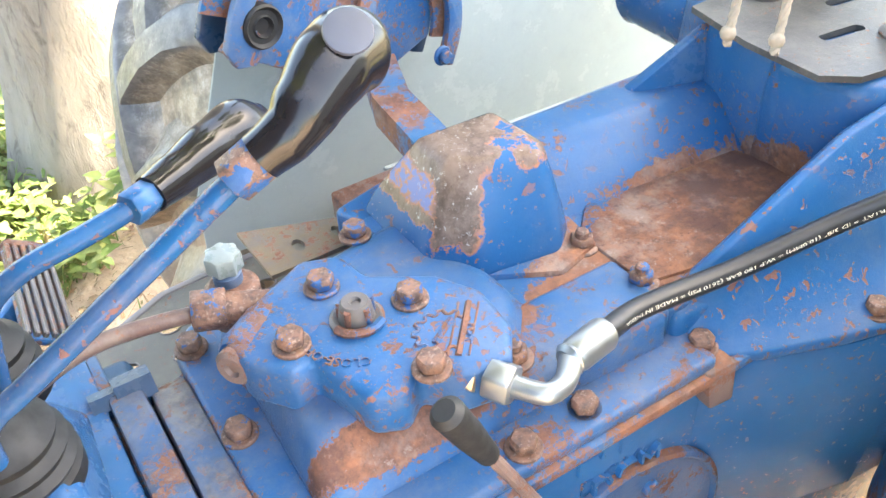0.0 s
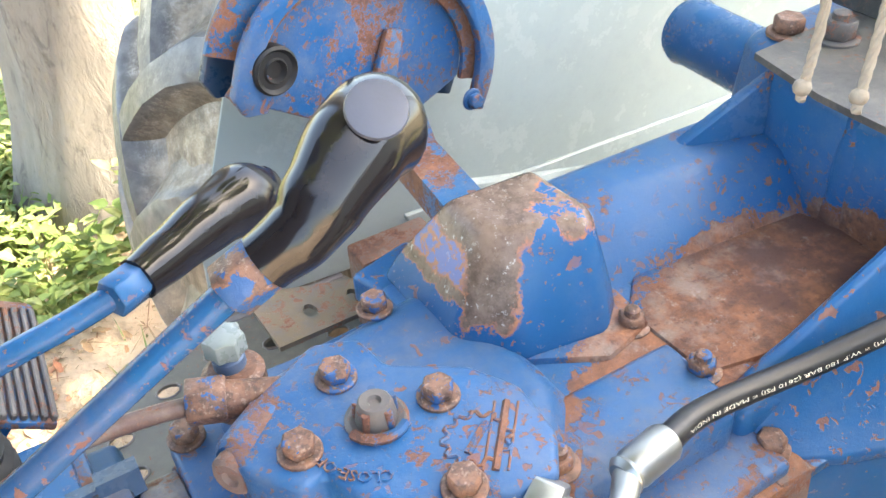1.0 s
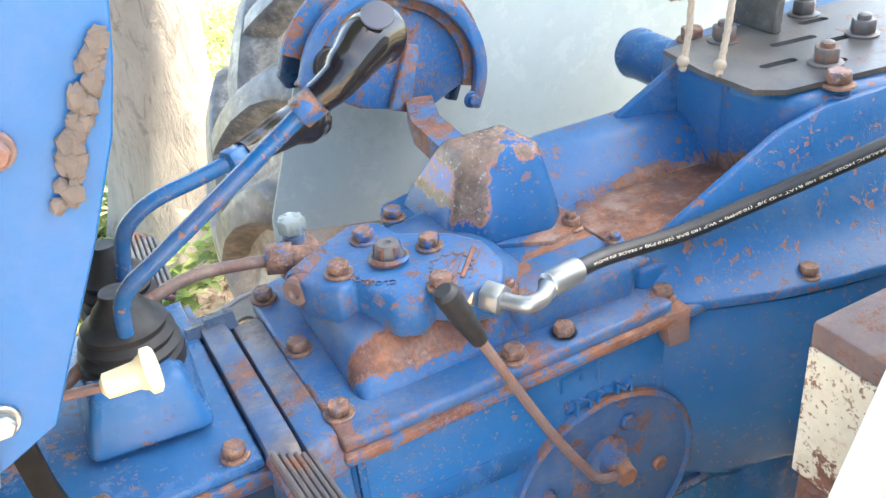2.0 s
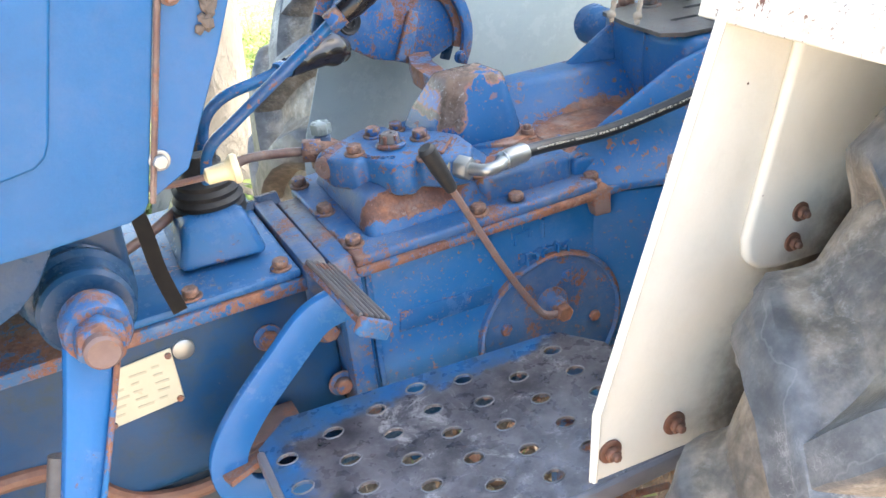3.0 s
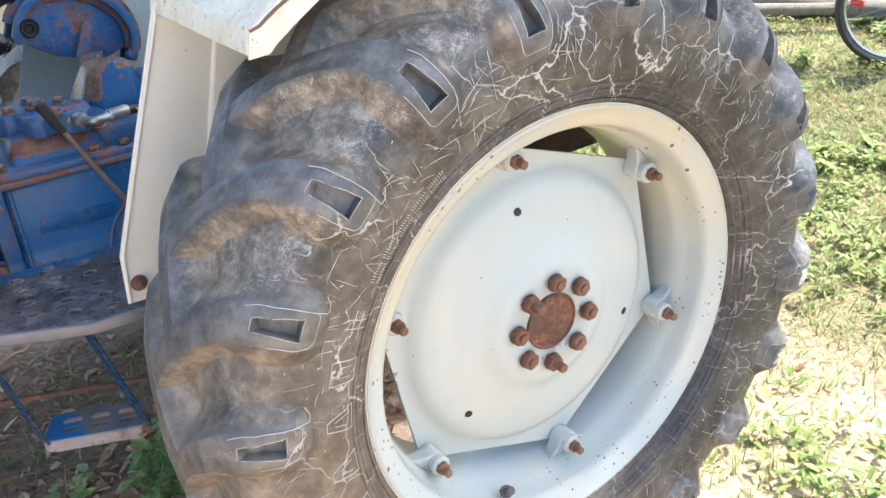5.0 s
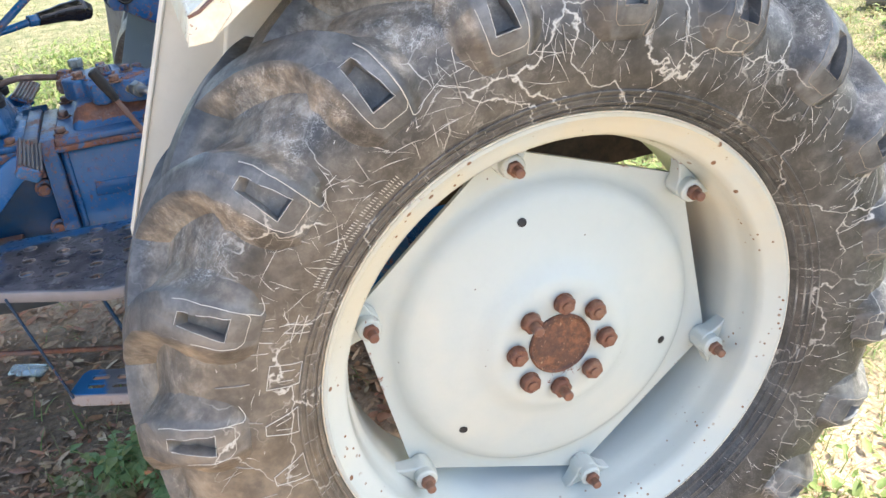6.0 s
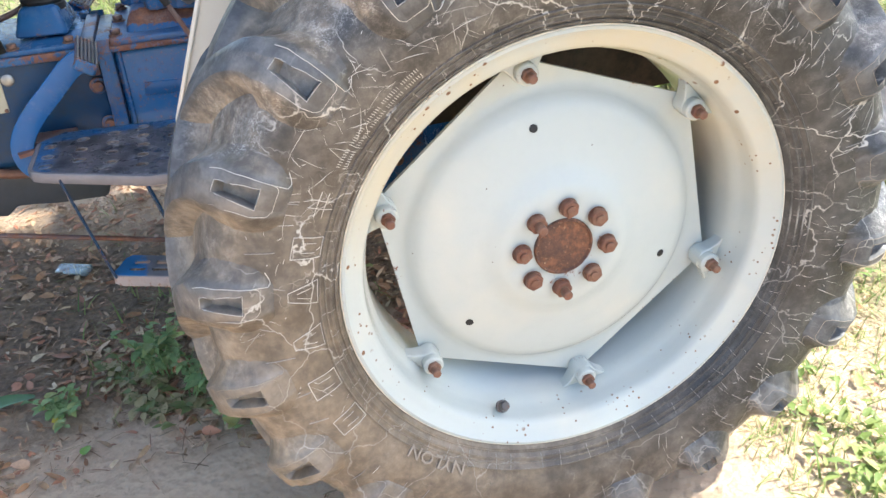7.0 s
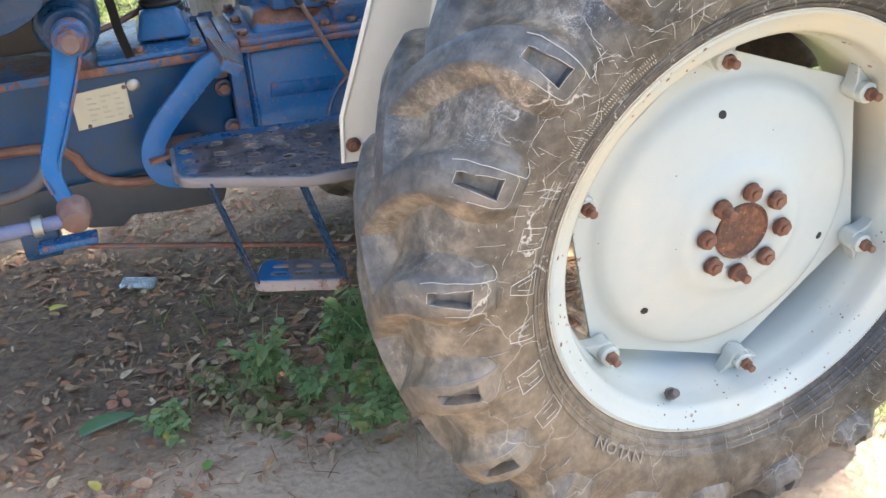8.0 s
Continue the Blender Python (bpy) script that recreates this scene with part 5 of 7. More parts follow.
for off, nm in ((0.016, "front_guide"), (-0.034, "rear_guide")):
    band = [(u, v) for u, v in outer_] + [(-0.158, -0.03), (-0.142, -0.045), (-0.120, -0.040), (-0.118, -0.01)] + [(u, v) for u, v in reversed(inner_)] + [(0.136, -0.03), (0.156, -0.03)]
    part(nm, bevel(loft([[quad(u, v, off - 0.005) for u, v in band], [quad(u, v, off + 0.005) for u, v in band]]), 0.0025, 2), blue_worn if off > 0 else blue_dark, quadrant, "curved guide plate with a long slot")
part("outer_band", tube([quad(u * 1.0, v * 1.0, -0.008) for u, v in dee(0.156, 0.126, 28)], 0, flat=(0.034, 0.004, N)), rust_blue, quadrant)
part("inner_band", tube([quad(u, v, 0.004) for u, v in dee(0.134, 0.101, 28)], 0, flat=(0.016, 0.005, N)), rust_blue, quadrant)
cp = quad(-0.122, 0.0, 0.012)
part("cap", turned([(0, 0.0205), (0.011, 0.0205), (0.0135, 0.0185), (0.010, 0.0155), (0.010, 0.011), (0.012, 0.0095), (0.007, 0.007), (0.007, 0.0)], cp, N, 28), rubber, quadrant, "black rubber pivot cap")
bolts(hex_small, quadrant, [quad(0.132, -0.018, 0.021)], N, 1.0)
part("stay", bevel(loft([[quad(0.0, -0.05, 0.002), quad(0.035, -0.05, 0.002), quad(0.035, -0.05, 0.012), quad(0.0, -0.05, 0.012)], [quad(0.008, 0.045, 0.001), quad(0.030, 0.045, 0.001), quad(0.030, 0.045, 0.008), quad(0.008, 0.045, 0.008)]]), 0.003, 2), rust_blue, quadrant)
part("arm", tube([(-0.405, 1.11, 0.945), (-0.440, 1.02, 0.955), (-0.45, 0.92, 0.955)], 0, flat=(0.035, 0.03, (0, 0, 1))), rust_blue, quadrant, "rusty supporting arm")
part("lift_lever", tube([quad(-0.11, 0.10, -0.01), quad(-0.15, 0.16, -0.01), quad(-0.20, 0.22, 0.0)], 0, flat=(0.02, 0.008, N)), blue_dark, quadrant, "lift lever with a black grip")
part("grip", tube([quad(-0.165, 0.178, -0.006), quad(-0.21, 0.235, 0.0)], 0.013, 12), rubber, quadrant)

# side panel of the bonnet, its rear flap and the lower panel
P = 0.53
skin = [(-0.937, 1.066), (-0.943, 1.058), (-0.957, 1.052), (-1.021, 1.048), (-2.40, 1.030), (-2.40, 1.50), (-0.820, 1.50), (-0.880, 1.277)]
panel = part("bonnet_panel", prism(skin, "y", P, P + 0.010, 0.003, 2), blue_clean, tractor, "bright blue sheet steel side panel")
press = [(-0.965, 1.26), (-1.0, 1.142), (-1.006, 1.130), (-1.017, 1.122), (-1.044, 1.118), (-1.55, 1.105), (-1.55, 1.48), (-0.90, 1.48)]
part("pressed_field", prism(press, "y", P - 0.004, P + 0.002, 0.0035, 3), blue_clean, panel)
part("stripe", prism([(-1.003, 1.26), (-1.037, 1.150), (-1.06, 1.135), (-1.5, 1.12), (-1.5, 1.40), (-0.965, 1.40)], "y", P - 0.0055, P - 0.0035, 0.0006, 1), cream, panel, "white decal field")
flap = [(-0.931, 1.069), (-0.896, 1.087), (-0.877, 1.126), (-0.850, 1.18), (-0.828, 1.230), (-0.818, 1.265), (-0.77, 1.50), (-0.815, 1.50), (-0.875, 1.277)]
part("rear_flap", prism(flap, "y", P + 0.002, P + 0.006, 0.0012, 1), blue_clean, panel)
seam = [(-0.934, P - 0.001, 1.066), (-0.906, P - 0.001, 1.17), (-0.8775, P - 0.001, 1.277), (-0.8175, P - 0.001, 1.50)]
part("rubber_bead", tube(seam, 0.0028, 8), pipe_mat, panel, "dull brown edge bead")
bolts(bolt_mesh("panel_bolt", zinc, 0.0075, 0.006, 0.0095), panel, [(-0.919, P + 0.002, 1.102)], (0, -1, 0))
bolts(bolt_mesh("panel_bolt", rusty, 0.0075, 0.006, 0.0095), panel, [(-0.878, P + 0.002, 1.238)], (0, -1, 0))
bm = bmesh.new()
rng = random.Random(3)
for i in range(44):
    t = i / 43
    c = Vector((-0.858 + 0.036 * t + rng.uniform(-0.0045, 0.0045), P - 0.001, 1.206 + 0.072 * t))
    b = bmesh.new()
    bmesh.ops.create_icosphere(b, subdivisions=1, radius=0.0025 + 0.003 * rng.random())
    for v in b.verts:
        v.co = c + Vector((v.co.x + rng.uniform(-0.0015, 0.0015), v.co.y * 0.8, v.co.z * rng.uniform(1.0, 1.7)))
    join(bm, b)
part("foam_strip", bm, foam, panel, "torn crumbling foam strip", 0)
lower = [(-1.005, 1.07), (-1.045, 1.012), (-1.065, 0.994), (-1.10, 0.978), (-1.16, 0.968), (-2.40, 0.965), (-2.40, 1.07)]
part("lower_panel", prism(lower, "y", P + 0.014, P + 0.020, 0.003, 2), blue_dark, tractor, "blue lower side panel")
knob = part("switch_rod", tube([(-0.93, 0.66, 1.028), (-0.896, 0.630, 1.037), (-0.86, 0.612, 1.043)], 0.0035, 8), rusty, tractor, "thin rod with an ivory knob")
part("switch_knob", turned([(0, 0.004), (0.003, 0.0085), (0.022, 0.0095), (0.027, 0.012), (0.029, 0.0155), (0.034, 0.0155), (0.036, 0.013)], (-0.872, 0.6165, 1.0415), (1, -0.12, 0.08), 20), ivory, knob, "ivory plastic knob")
part("black_strap", tube(curve_points([(-0.945, 0.69, 1.05), (-0.936, 0.69, 0.975), (-0.932, 0.69, 0.92), (-0.922, 0.69, 0.866)], 5), 0, flat=(0.017, 0.012, (0, 1, 0))), hose_black, tractor, "black rubber drain hose")
# Black block in the gap under the bonnet, coloured as the shadow there.
part("bulkhead", prism([(-2.3, 0.88), (-1.02, 0.88), (-0.97, 1.0), (-0.97, 1.5), (-2.3, 1.5)], "y", 0.76, 0.97, 0.01, 2), plain("oily_black_iron", (0.03, 0.03, 0.032), 0.6), tractor, "black engine bulkhead standing in for the shadow under the bonnet")

# Unseen bonnet top and far panel, added to block light on the steering.
part("bonnet_top", prism([(P, 1.49), (P + 0.02, 1.512), (2 * MID - P - 0.02, 1.512), (2 * MID - P, 1.49)], "x", -2.40, -0.84, 0.004, 2), blue_clean, tractor, "blue bonnet sheet out of view, added to block sky light")
part("far_bonnet_panel", box(-2.40, -0.93, 2 * MID - P - 0.01, 2 * MID - P, 0.98, 1.50, 0.003), blue_clean, tractor)

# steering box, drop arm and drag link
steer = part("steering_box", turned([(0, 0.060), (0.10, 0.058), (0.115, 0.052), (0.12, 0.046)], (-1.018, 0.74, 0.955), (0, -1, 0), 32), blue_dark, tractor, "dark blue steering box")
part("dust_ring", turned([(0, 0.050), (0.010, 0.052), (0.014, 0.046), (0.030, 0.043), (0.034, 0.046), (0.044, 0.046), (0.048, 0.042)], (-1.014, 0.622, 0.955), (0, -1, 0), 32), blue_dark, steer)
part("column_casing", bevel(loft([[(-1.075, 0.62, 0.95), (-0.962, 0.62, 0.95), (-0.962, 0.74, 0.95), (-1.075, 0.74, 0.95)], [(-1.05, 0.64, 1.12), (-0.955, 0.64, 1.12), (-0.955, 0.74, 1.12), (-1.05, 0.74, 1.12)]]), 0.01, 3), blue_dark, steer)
arm_pts = [(-1.012, 0.545, 0.962), (-1.038, 0.518, 0.892), (-1.070, 0.480, 0.815), (-1.092, 0.454, 0.764), (-1.086, 0.440, 0.724), (-1.075, 0.430, 0.692)]
spine = curve_points(arm_pts, 4)
bm = tube(spine, 0, flat=(0.042, 0.014, (0, 1, 0.35)))


def arm_width(z):
    return 1.28 - 0.70 * (0.962 - z) / 0.27


for v in bm.verts:
    q = min(spine, key=lambda p: (p - v.co).length)
    v.co.x = q.x + (v.co.x - q.x) * arm_width(q.z)
drop = part("drop_arm", bevel(bm, 0.003, 2), arm_blue, tractor, "blue steering drop arm, narrower at its foot")
for side in (-1, 1):
    part("raised_edge", tube([p + Vector((side * 0.0185 * arm_width(p.z), -0.007, -0.002)) for p in spine[2:-4]], 0.0030, 8), rust_blue, drop)
part("arm_eye", turned([(0, 0.030), (0.006, 0.032), (0.030, 0.032), (0.036, 0.029)], (-1.011, 0.562, 0.957), (0, -1, 0), 32), blue_worn, drop)
part("arm_nut", bevel(prism([(-1.011 + u, 0.957 + v) for u, v in hexagon(0.0245, 0.3)], "y", 0.502, 0.527), 0.004, 2), rust_blue, drop, "large rusty nut with blue paint left on it")
part("shaft_end", turned([(0, 0.017), (0.010, 0.017), (0.013, 0.014), (0.011, 0.004)], (-1.011, 0.503, 0.957), (0, -1, 0), 24), rusty, drop)
bm = turned([(0, 0.020), (0.006, 0.028), (0.030, 0.030), (0.040, 0.026), (0.046, 0.022), (0.052, 0.022), (0.054, 0.016)], (-1.074, 0.446, 0.690), (0.05, -1, -0.25), 28)
part("ball_joint", bm, rusty, drop, "rusty ball joint housing")
link = part("drag_link", tube([(-1.082, 0.412, 0.680), (-1.14, 0.413, 0.677), (-1.65, 0.42, 0.67)], 0.0125, 14), painted("faded_lavender_paint", (0.115, 0.135, 0.235), 0.30, 0.6, 0.45, 0.3, GRIME, 0.3), tractor, "faded lavender-grey steering drag link")
part("link_clamp", turned([(0, 0.019), (0.016, 0.019), (0.018, 0.016)], (-1.126, 0.413, 0.678), (-1, 0, 0), 18), zinc, link)
part("return_hose", tube(curve_points([(-1.085, 0.62, 0.78), (-1.11, 0.60, 0.72), (-1.15, 0.58, 0.68), (-1.24, 0.58, 0.665)], 6), 0.0125, 12), iron, tractor, "grey rusty pipe bending away below the steering arm")
part("lower_bracket", box(-1.20, -1.13, 0.60, 0.66, 0.52, 0.58, 0.006), blue_dark, tractor, "blue lower bracket")
part("bracket_tongue", box(-1.17, -1.06, 0.57, 0.61, 0.545, 0.56, 0.003), blue, tractor, "blue bracket tongue")

# clutch pedal, and its twin on the far side
pts = curve_points([(-0.752, 0.600, 0.862), (-0.790, 0.615, 0.842), (-0.835, 0.618, 0.800), (-0.888, 0.618, 0.748), (-0.920, 0.617, 0.700), (-0.918, 0.615, 0.655), (-0.885, 0.613, 0.634), (-0.80, 0.613, 0.630)], 5)
pedal = part("pedal", bevel(tube(pts, 0, flat=(0.045, 0.014, (0, 1, 0))), 0.003, 2), arm_blue, tractor, "blue curved pedal arm")
PD = Vector((0.010, -0.156, -0.004)).normalized()
PS = Vector((0.74, 0.06, -0.45)).normalized()
PN = PS.cross(PD).normalized()
PN = PN if PN.z > 0 else -PN
pc = Vector((-0.752, 0.600, 0.872))
bm = bmesh.new()
corners = [(s * 0.021, t * 0.076) for s, t in ((-1, -1), (1, -1), (1, 1), (-1, 1))]
join(bm, bevel(loft([[pc + PS * a + PD * b + PN * h for a, b in corners] for h in (-0.008, 0.0)]), 0.003, 2))
part("pad_plate", bm, blue_worn, pedal)
bm = bmesh.new()
for i in range(6):
    s = -0.0178 + 0.0071 * i
    join(bm, bevel(loft([[pc + PS * (s + a) + PD * b + PN * h for a, b in ((-0.0023, -0.074), (0.0023, -0.074), (0.0023, 0.070), (-0.0023, 0.070))] for h in (-0.001, 0.0055)]), 0.0012, 1))
part("tread_rib", bm, iron, pedal, "ribbed worn pedal tread")
part("pad_end", bevel(loft([[pc + PS * a + PD * b + PN * h for a, b in ((-0.023, 0.070), (0.023, 0.070), (0.018, 0.082), (-0.018, 0.082))] for h in (-0.018, 0.004)]), 0.004, 2), rust_blue, pedal)
mirrored(pedal, FLIP @ Matrix.Translation((-0.035, -0.11, 0.0)))

# foot plate with punched holes, and the step below
holes = []
for cx, ys in ((-0.862, (0.576, 0.522, 0.474)), (-0.80, (0.590, 0.535, 0.482)), (-0.740, (0.600, 0.548, 0.497, 0.447)), (-0.681, (0.612, 0.562, 0.512, 0.460, 0.410)),
               (-0.622, (0.594, 0.541, 0.489, 0.438, 0.388)), (-0.562, (0.559, 0.507, 0.455, 0.405)), (-0.497, (0.582, 0.530, 0.48, 0.43))):
    for cy in ys:
        holes.append([(cx + 0.0128 * math.cos(a), cy + 0.0098 * math.sin(a)) for a in (2 * math.pi * i / 10 for i in range(10))])
outer = [(-0.886, 0.612), (-0.890, 0.475), (-0.882, 0.455), (-0.865, 0.443), (-0.670, 0.350), (-0.600, 0.345), (-0.45, 0.345), (-0.43, 0.40), (-0.43, 0.56), (-0.470, 0.618), (-0.840, 0.650)]
k = Mat("trodden_blue_plate")
x_, y_, z_ = k.split()
bare = k.ramp(k.math("ADD", k.math("MULTIPLY", k.noise(14, 6, 0.7), 0.10), k.math("ADD", y_, -0.515)), 0.128, 0.143)
bare = k.math("MAXIMUM", bare, k.ramp(k.math("ADD", x_, k.math("MULTIPLY", k.noise(22, 6, 0.7), 0.10)), -0.79, -0.82))
grime = k.mix(k.ramp(k.noise(28, 7, 0.7), 0.3, 0.7), (0.024, 0.022, 0.027), (0.135, 0.122, 0.130))
grime = k.mix(k.ramp(k.noise(13, 10, 0.85, 0.6), 0.54, 0.62, 0, 0.6), grime, (0.40, 0.38, 0.37))
bluish = k.mix(k.ramp(k.noise(30, 6, 0.7), 0.35, 0.65), (0.014, 0.105, 0.27), (0.045, 0.085, 0.15))
k.set(k.mix(bare, grime, bluish), k.ramp(k.noise(40, 4), 0.3, 0.7, 0.20, 0.48), 0.15, 0.7)
k.bump(k.noise(70, 6, 0.7), 0.4, 0.002)
foot_mat = k.m
foot_plate = part("foot_plate", pierced(outer, holes, lambda u, v, h: (u, v, 0.694 + h), 0.004), foot_mat, tractor, "blue foot plate trodden to dark bare steel, with punched holes", 20)
rim_pts = [(-0.886, 0.605, 0.690), (-0.890, 0.475, 0.690), (-0.882, 0.455, 0.690), (-0.865, 0.443, 0.690), (-0.670, 0.350, 0.690), (-0.600, 0.345, 0.690), (-0.45, 0.345, 0.690)]
part("rolled_edge", bevel(tube(rim_pts, 0, flat=(0.010, 0.022, (0, 0, 1))), 0.004, 2), plain("worn_steel_edge", (0.18, 0.17, 0.18), 0.45, 0.2, 0.4, 30), foot_plate, "worn rolled edge")
bm = bmesh.new()
for h in holes:
    ring = [Vector((u, v, 0.6985)) for u, v in h]
    join(bm, tube(ring + ring[:1], 0.0011, 5))
tagged(part("punched_lip", bm, plain("worn_lip_steel", (0.15, 0.14, 0.145), 0.45, 0.2, 0.5, 60), foot_plate), kind="stuff")
part("plate_bracket", box(-0.90, -0.82, 0.63, 0.69, 0.672, 0.692, 0.003), rusty, foot_plate, "rusty bracket")
part("bracket_bar", tube([(-0.93, 0.60, 0.680), (-0.84, 0.628, 0.690)], 0, flat=(0.018, 0.008, (0, 0, 1))), rusty, foot_plate)
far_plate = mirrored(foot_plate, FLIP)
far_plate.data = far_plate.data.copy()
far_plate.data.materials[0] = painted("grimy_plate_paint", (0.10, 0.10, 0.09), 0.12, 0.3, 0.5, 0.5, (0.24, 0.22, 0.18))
brk = [[(-0.602, 1.066), (-0.502, 1.026), (-0.495, 0.985), (-0.60, 0.985)], [[(-0.560 + 0.006 * math.cos(a), 1.012 + 0.010 * math.sin(a)) for a in (2 * math.pi * i / 10 for i in range(10))],
                                                                            [(-0.520 + 0.005 * math.cos(a), 1.010 + 0.009 * math.sin(a)) for a in (2 * math.pi * i / 10 for i in range(10))]]]
part("slotted_bracket", pierced(brk[0], brk[1], lambda u, v, h: (u, v, 0.846 + h), 0.005), tan_worn, tractor, "slotted bracket with tan worn paint", 20)
part("far_bracket", box(-0.47, -0.38, 1.10, 1.14, 0.62, 0.80, 0.004), rusty, tractor, "brown rusty bracket behind the gearbox")
stp = [(-0.788, 0.428), (-0.776, 0.415), (-0.636, 0.358), (-0.624, 0.364), (-0.607, 0.422), (-0.612, 0.432), (-0.752, 0.490), (-0.764, 0.482)]
e1, e2 = Vector((0.926, -0.378)), Vector((0.33, 0.944))
slots = []
for i in range(3):
    for j in range(2):
        c = Vector((-0.770, 0.432)) + e1 * (0.029 + 0.048 * i) + e2 * (0.008 + 0.027 * j)
        slots.append([tuple(c + e1 * (0.014 * math.copysign(1, math.cos(a)) * 0.8 + 0.006 * math.cos(a)) + e2 * 0.0080 * math.sin(a)) for a in (2 * math.pi * (q + 0.5) / 10 for q in range(10))])
k = Mat("half_worn_step_paint")
x_, y_, z_ = k.split()
wear = k.ramp(k.math("ADD", x_, k.math("MULTIPLY", k.noise(24, 6, 0.7), 0.06)), -0.705, -0.690)
k.set(k.mix(wear, k.mix(k.noise(40, 4), (0.012, 0.115, 0.29), (0.025, 0.17, 0.38)), k.mix(k.noise(40, 6), (0.09, 0.09, 0.11), (0.24, 0.225, 0.225))), 0.45)
k.bump(k.noise(80, 5), 0.3, 0.0015)
step = part("step", pierced(stp, slots, lambda u, v, h: (u, v, 0.466 + h), 0.004), k.m, tractor, "small slotted step, half blue and half worn", 20)
part("step_edge", bevel(tube([(u, v, 0.457) for u, v in stp + stp[:1]], 0, flat=(0.006, 0.024, (0, 0, 1))), 0.002, 1), painted("pinkish_worn_steel", (0.28, 0.24, 0.23), 0.4, 0.8, 0.5, 0.4, (0.33, 0.26, 0.22)), step, "rusty step edge")
for a, b in (((-0.786, 0.428, 0.462), (-0.838, 0.434, 0.688)), ((-0.624, 0.368, 0.462), (-0.680, 0.366, 0.688))):
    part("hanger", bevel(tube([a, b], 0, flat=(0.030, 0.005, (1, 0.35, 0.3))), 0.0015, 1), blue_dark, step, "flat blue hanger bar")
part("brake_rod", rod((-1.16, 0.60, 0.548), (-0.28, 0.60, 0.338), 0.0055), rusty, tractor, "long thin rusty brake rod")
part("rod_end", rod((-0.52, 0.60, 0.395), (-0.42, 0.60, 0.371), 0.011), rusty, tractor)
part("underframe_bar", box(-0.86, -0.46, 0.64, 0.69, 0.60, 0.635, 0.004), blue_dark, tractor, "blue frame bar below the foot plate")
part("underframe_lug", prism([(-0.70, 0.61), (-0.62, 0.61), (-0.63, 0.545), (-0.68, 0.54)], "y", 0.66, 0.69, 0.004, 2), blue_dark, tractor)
part("pedal_bracket", box(-0.50, -0.42, 0.50, 0.60, 0.45, 0.60, 0.008), rust_blue, tractor, "rusty brake bracket")

# axle to both wheels
bm = turned([(-0.72, 0.058), (-0.66, 0.07), (-0.56, 0.075), (-0.46, 0.085), (-0.30, 0.10), (0.20, 0.10), (0.23, 0.06), (0.50, 0.05), (0.66, 0.05), (0.72, 0.05)], (0, MID, 0.605), (0, 1, 0), 40)
axle = part("rear_axle", bm, blue, tractor, "blue rear axle casing")
part("axle_carrier", box(-0.24, 0.20, 0.645, 0.93, 0.33, 0.80, 0.03, 3), blue, axle)
part("axle_flange", turned([(0, 0.15), (0.03, 0.19), (0.052, 0.19), (0.056, 0.186), (0.056, 0.12)], (0, 0.615, 0.605), (0, -1, 0), 48), rust_blue, axle, "round bolted flange, half rust and half blue")
bolts(hex_big, axle, [(0.17 * math.cos(a), 0.559, 0.605 + 0.17 * math.sin(a)) for a in (2 * math.pi * (i + 0.5) / 10 for i in range(10))], (0, -1, 0))
part("brake_drum", turned([(0, 0.11), (0.06, 0.115), (0.065, 0.10)], (0, 0.36, 0.605), (0, -1, 0), 36), iron, axle)

# toolbox inside the near fender
tool = part("toolbox", box(-0.418, -0.12, 0.349, 0.462, 0.850, 0.992, 0.003), rusty, tractor, "rusty cream painted toolbox")
part("toolbox_front", box(-0.4205, -0.418, 0.352, 0.460, 0.852, 0.972, 0.0008, 1), painted("flaking_cream_paint", (0.62, 0.56, 0.42), 0.45, 0.9, 0.5, 0.3, (0.4, 0.28, 0.16)), tool, "flaking cream front")
part("toolbox_bracket", box(-0.42, -0.36, 0.36, 0.455, 0.76, 0.851, 0.004), rusty, tool)

# hydraulic hose with its elbow
hose_ctrl = [(-0.460, 0.692, 0.9310), (-0.415, 0.700, 0.9265), (-0.330, 0.690, 0.9270), (-0.247, 0.670, 0.9455), (-0.178, 0.640, 0.973), (-0.09, 0.608, 1.003), (0.02, 0.583, 1.025), (0.12, 0.61, 1.01)]
HP = curve_points(hose_ctrl, 12)
hose = part("hydraulic_hose", tube(HP, 0.0088, 16), hose_rubber, tractor, "black rubber hydraulic hose with white print", 60)
run = [0.0]
for a, b in zip(HP, HP[1:]):
    run.append(run[-1] + (b - a).length)


def along_hose(s, turn, out):
    i = max(j for j in range(len(run) - 1) if run[j] <= s + 1e-9)
    p = HP[i].lerp(HP[i + 1], (s - run[i]) / (run[i + 1] - run[i]))
    d = (HP[i + 1] - HP[i]).normalized()
    side = Vector((0.1, -1, 0.15))
    side = (side - d * side.dot(d)).normalized()
    up = d.cross(side) * -1
    up = up if up.z > 0 else -up
    return p + (side * math.cos(turn) + up * math.sin(turn)) * (0.0088 + out)


text = 'HYDRAULIC HOSE SAE 100 R1AT = ID 3/8" (10.0MM) = W.P 180 BAR (2610 PSI) = MADE IN INDIA'
vs, fs = letters(text, 0.0108, 0.0, 1.0)
length = max(v.x for v in vs)
S0, S1 = 0.018, 0.352
bm = bmesh.new()
made = [bm.verts.new(along_hose(S1 - v.x / length * (S1 - S0), radians(14) - v.y * 0.38 / 0.0088, 0.0003)) for v in vs]
for f in fs:
    bm.faces.new([made[i] for i in f])
part("hose_print", bm, white_print, hose, "white printed words", 0)
bm = bmesh.new()
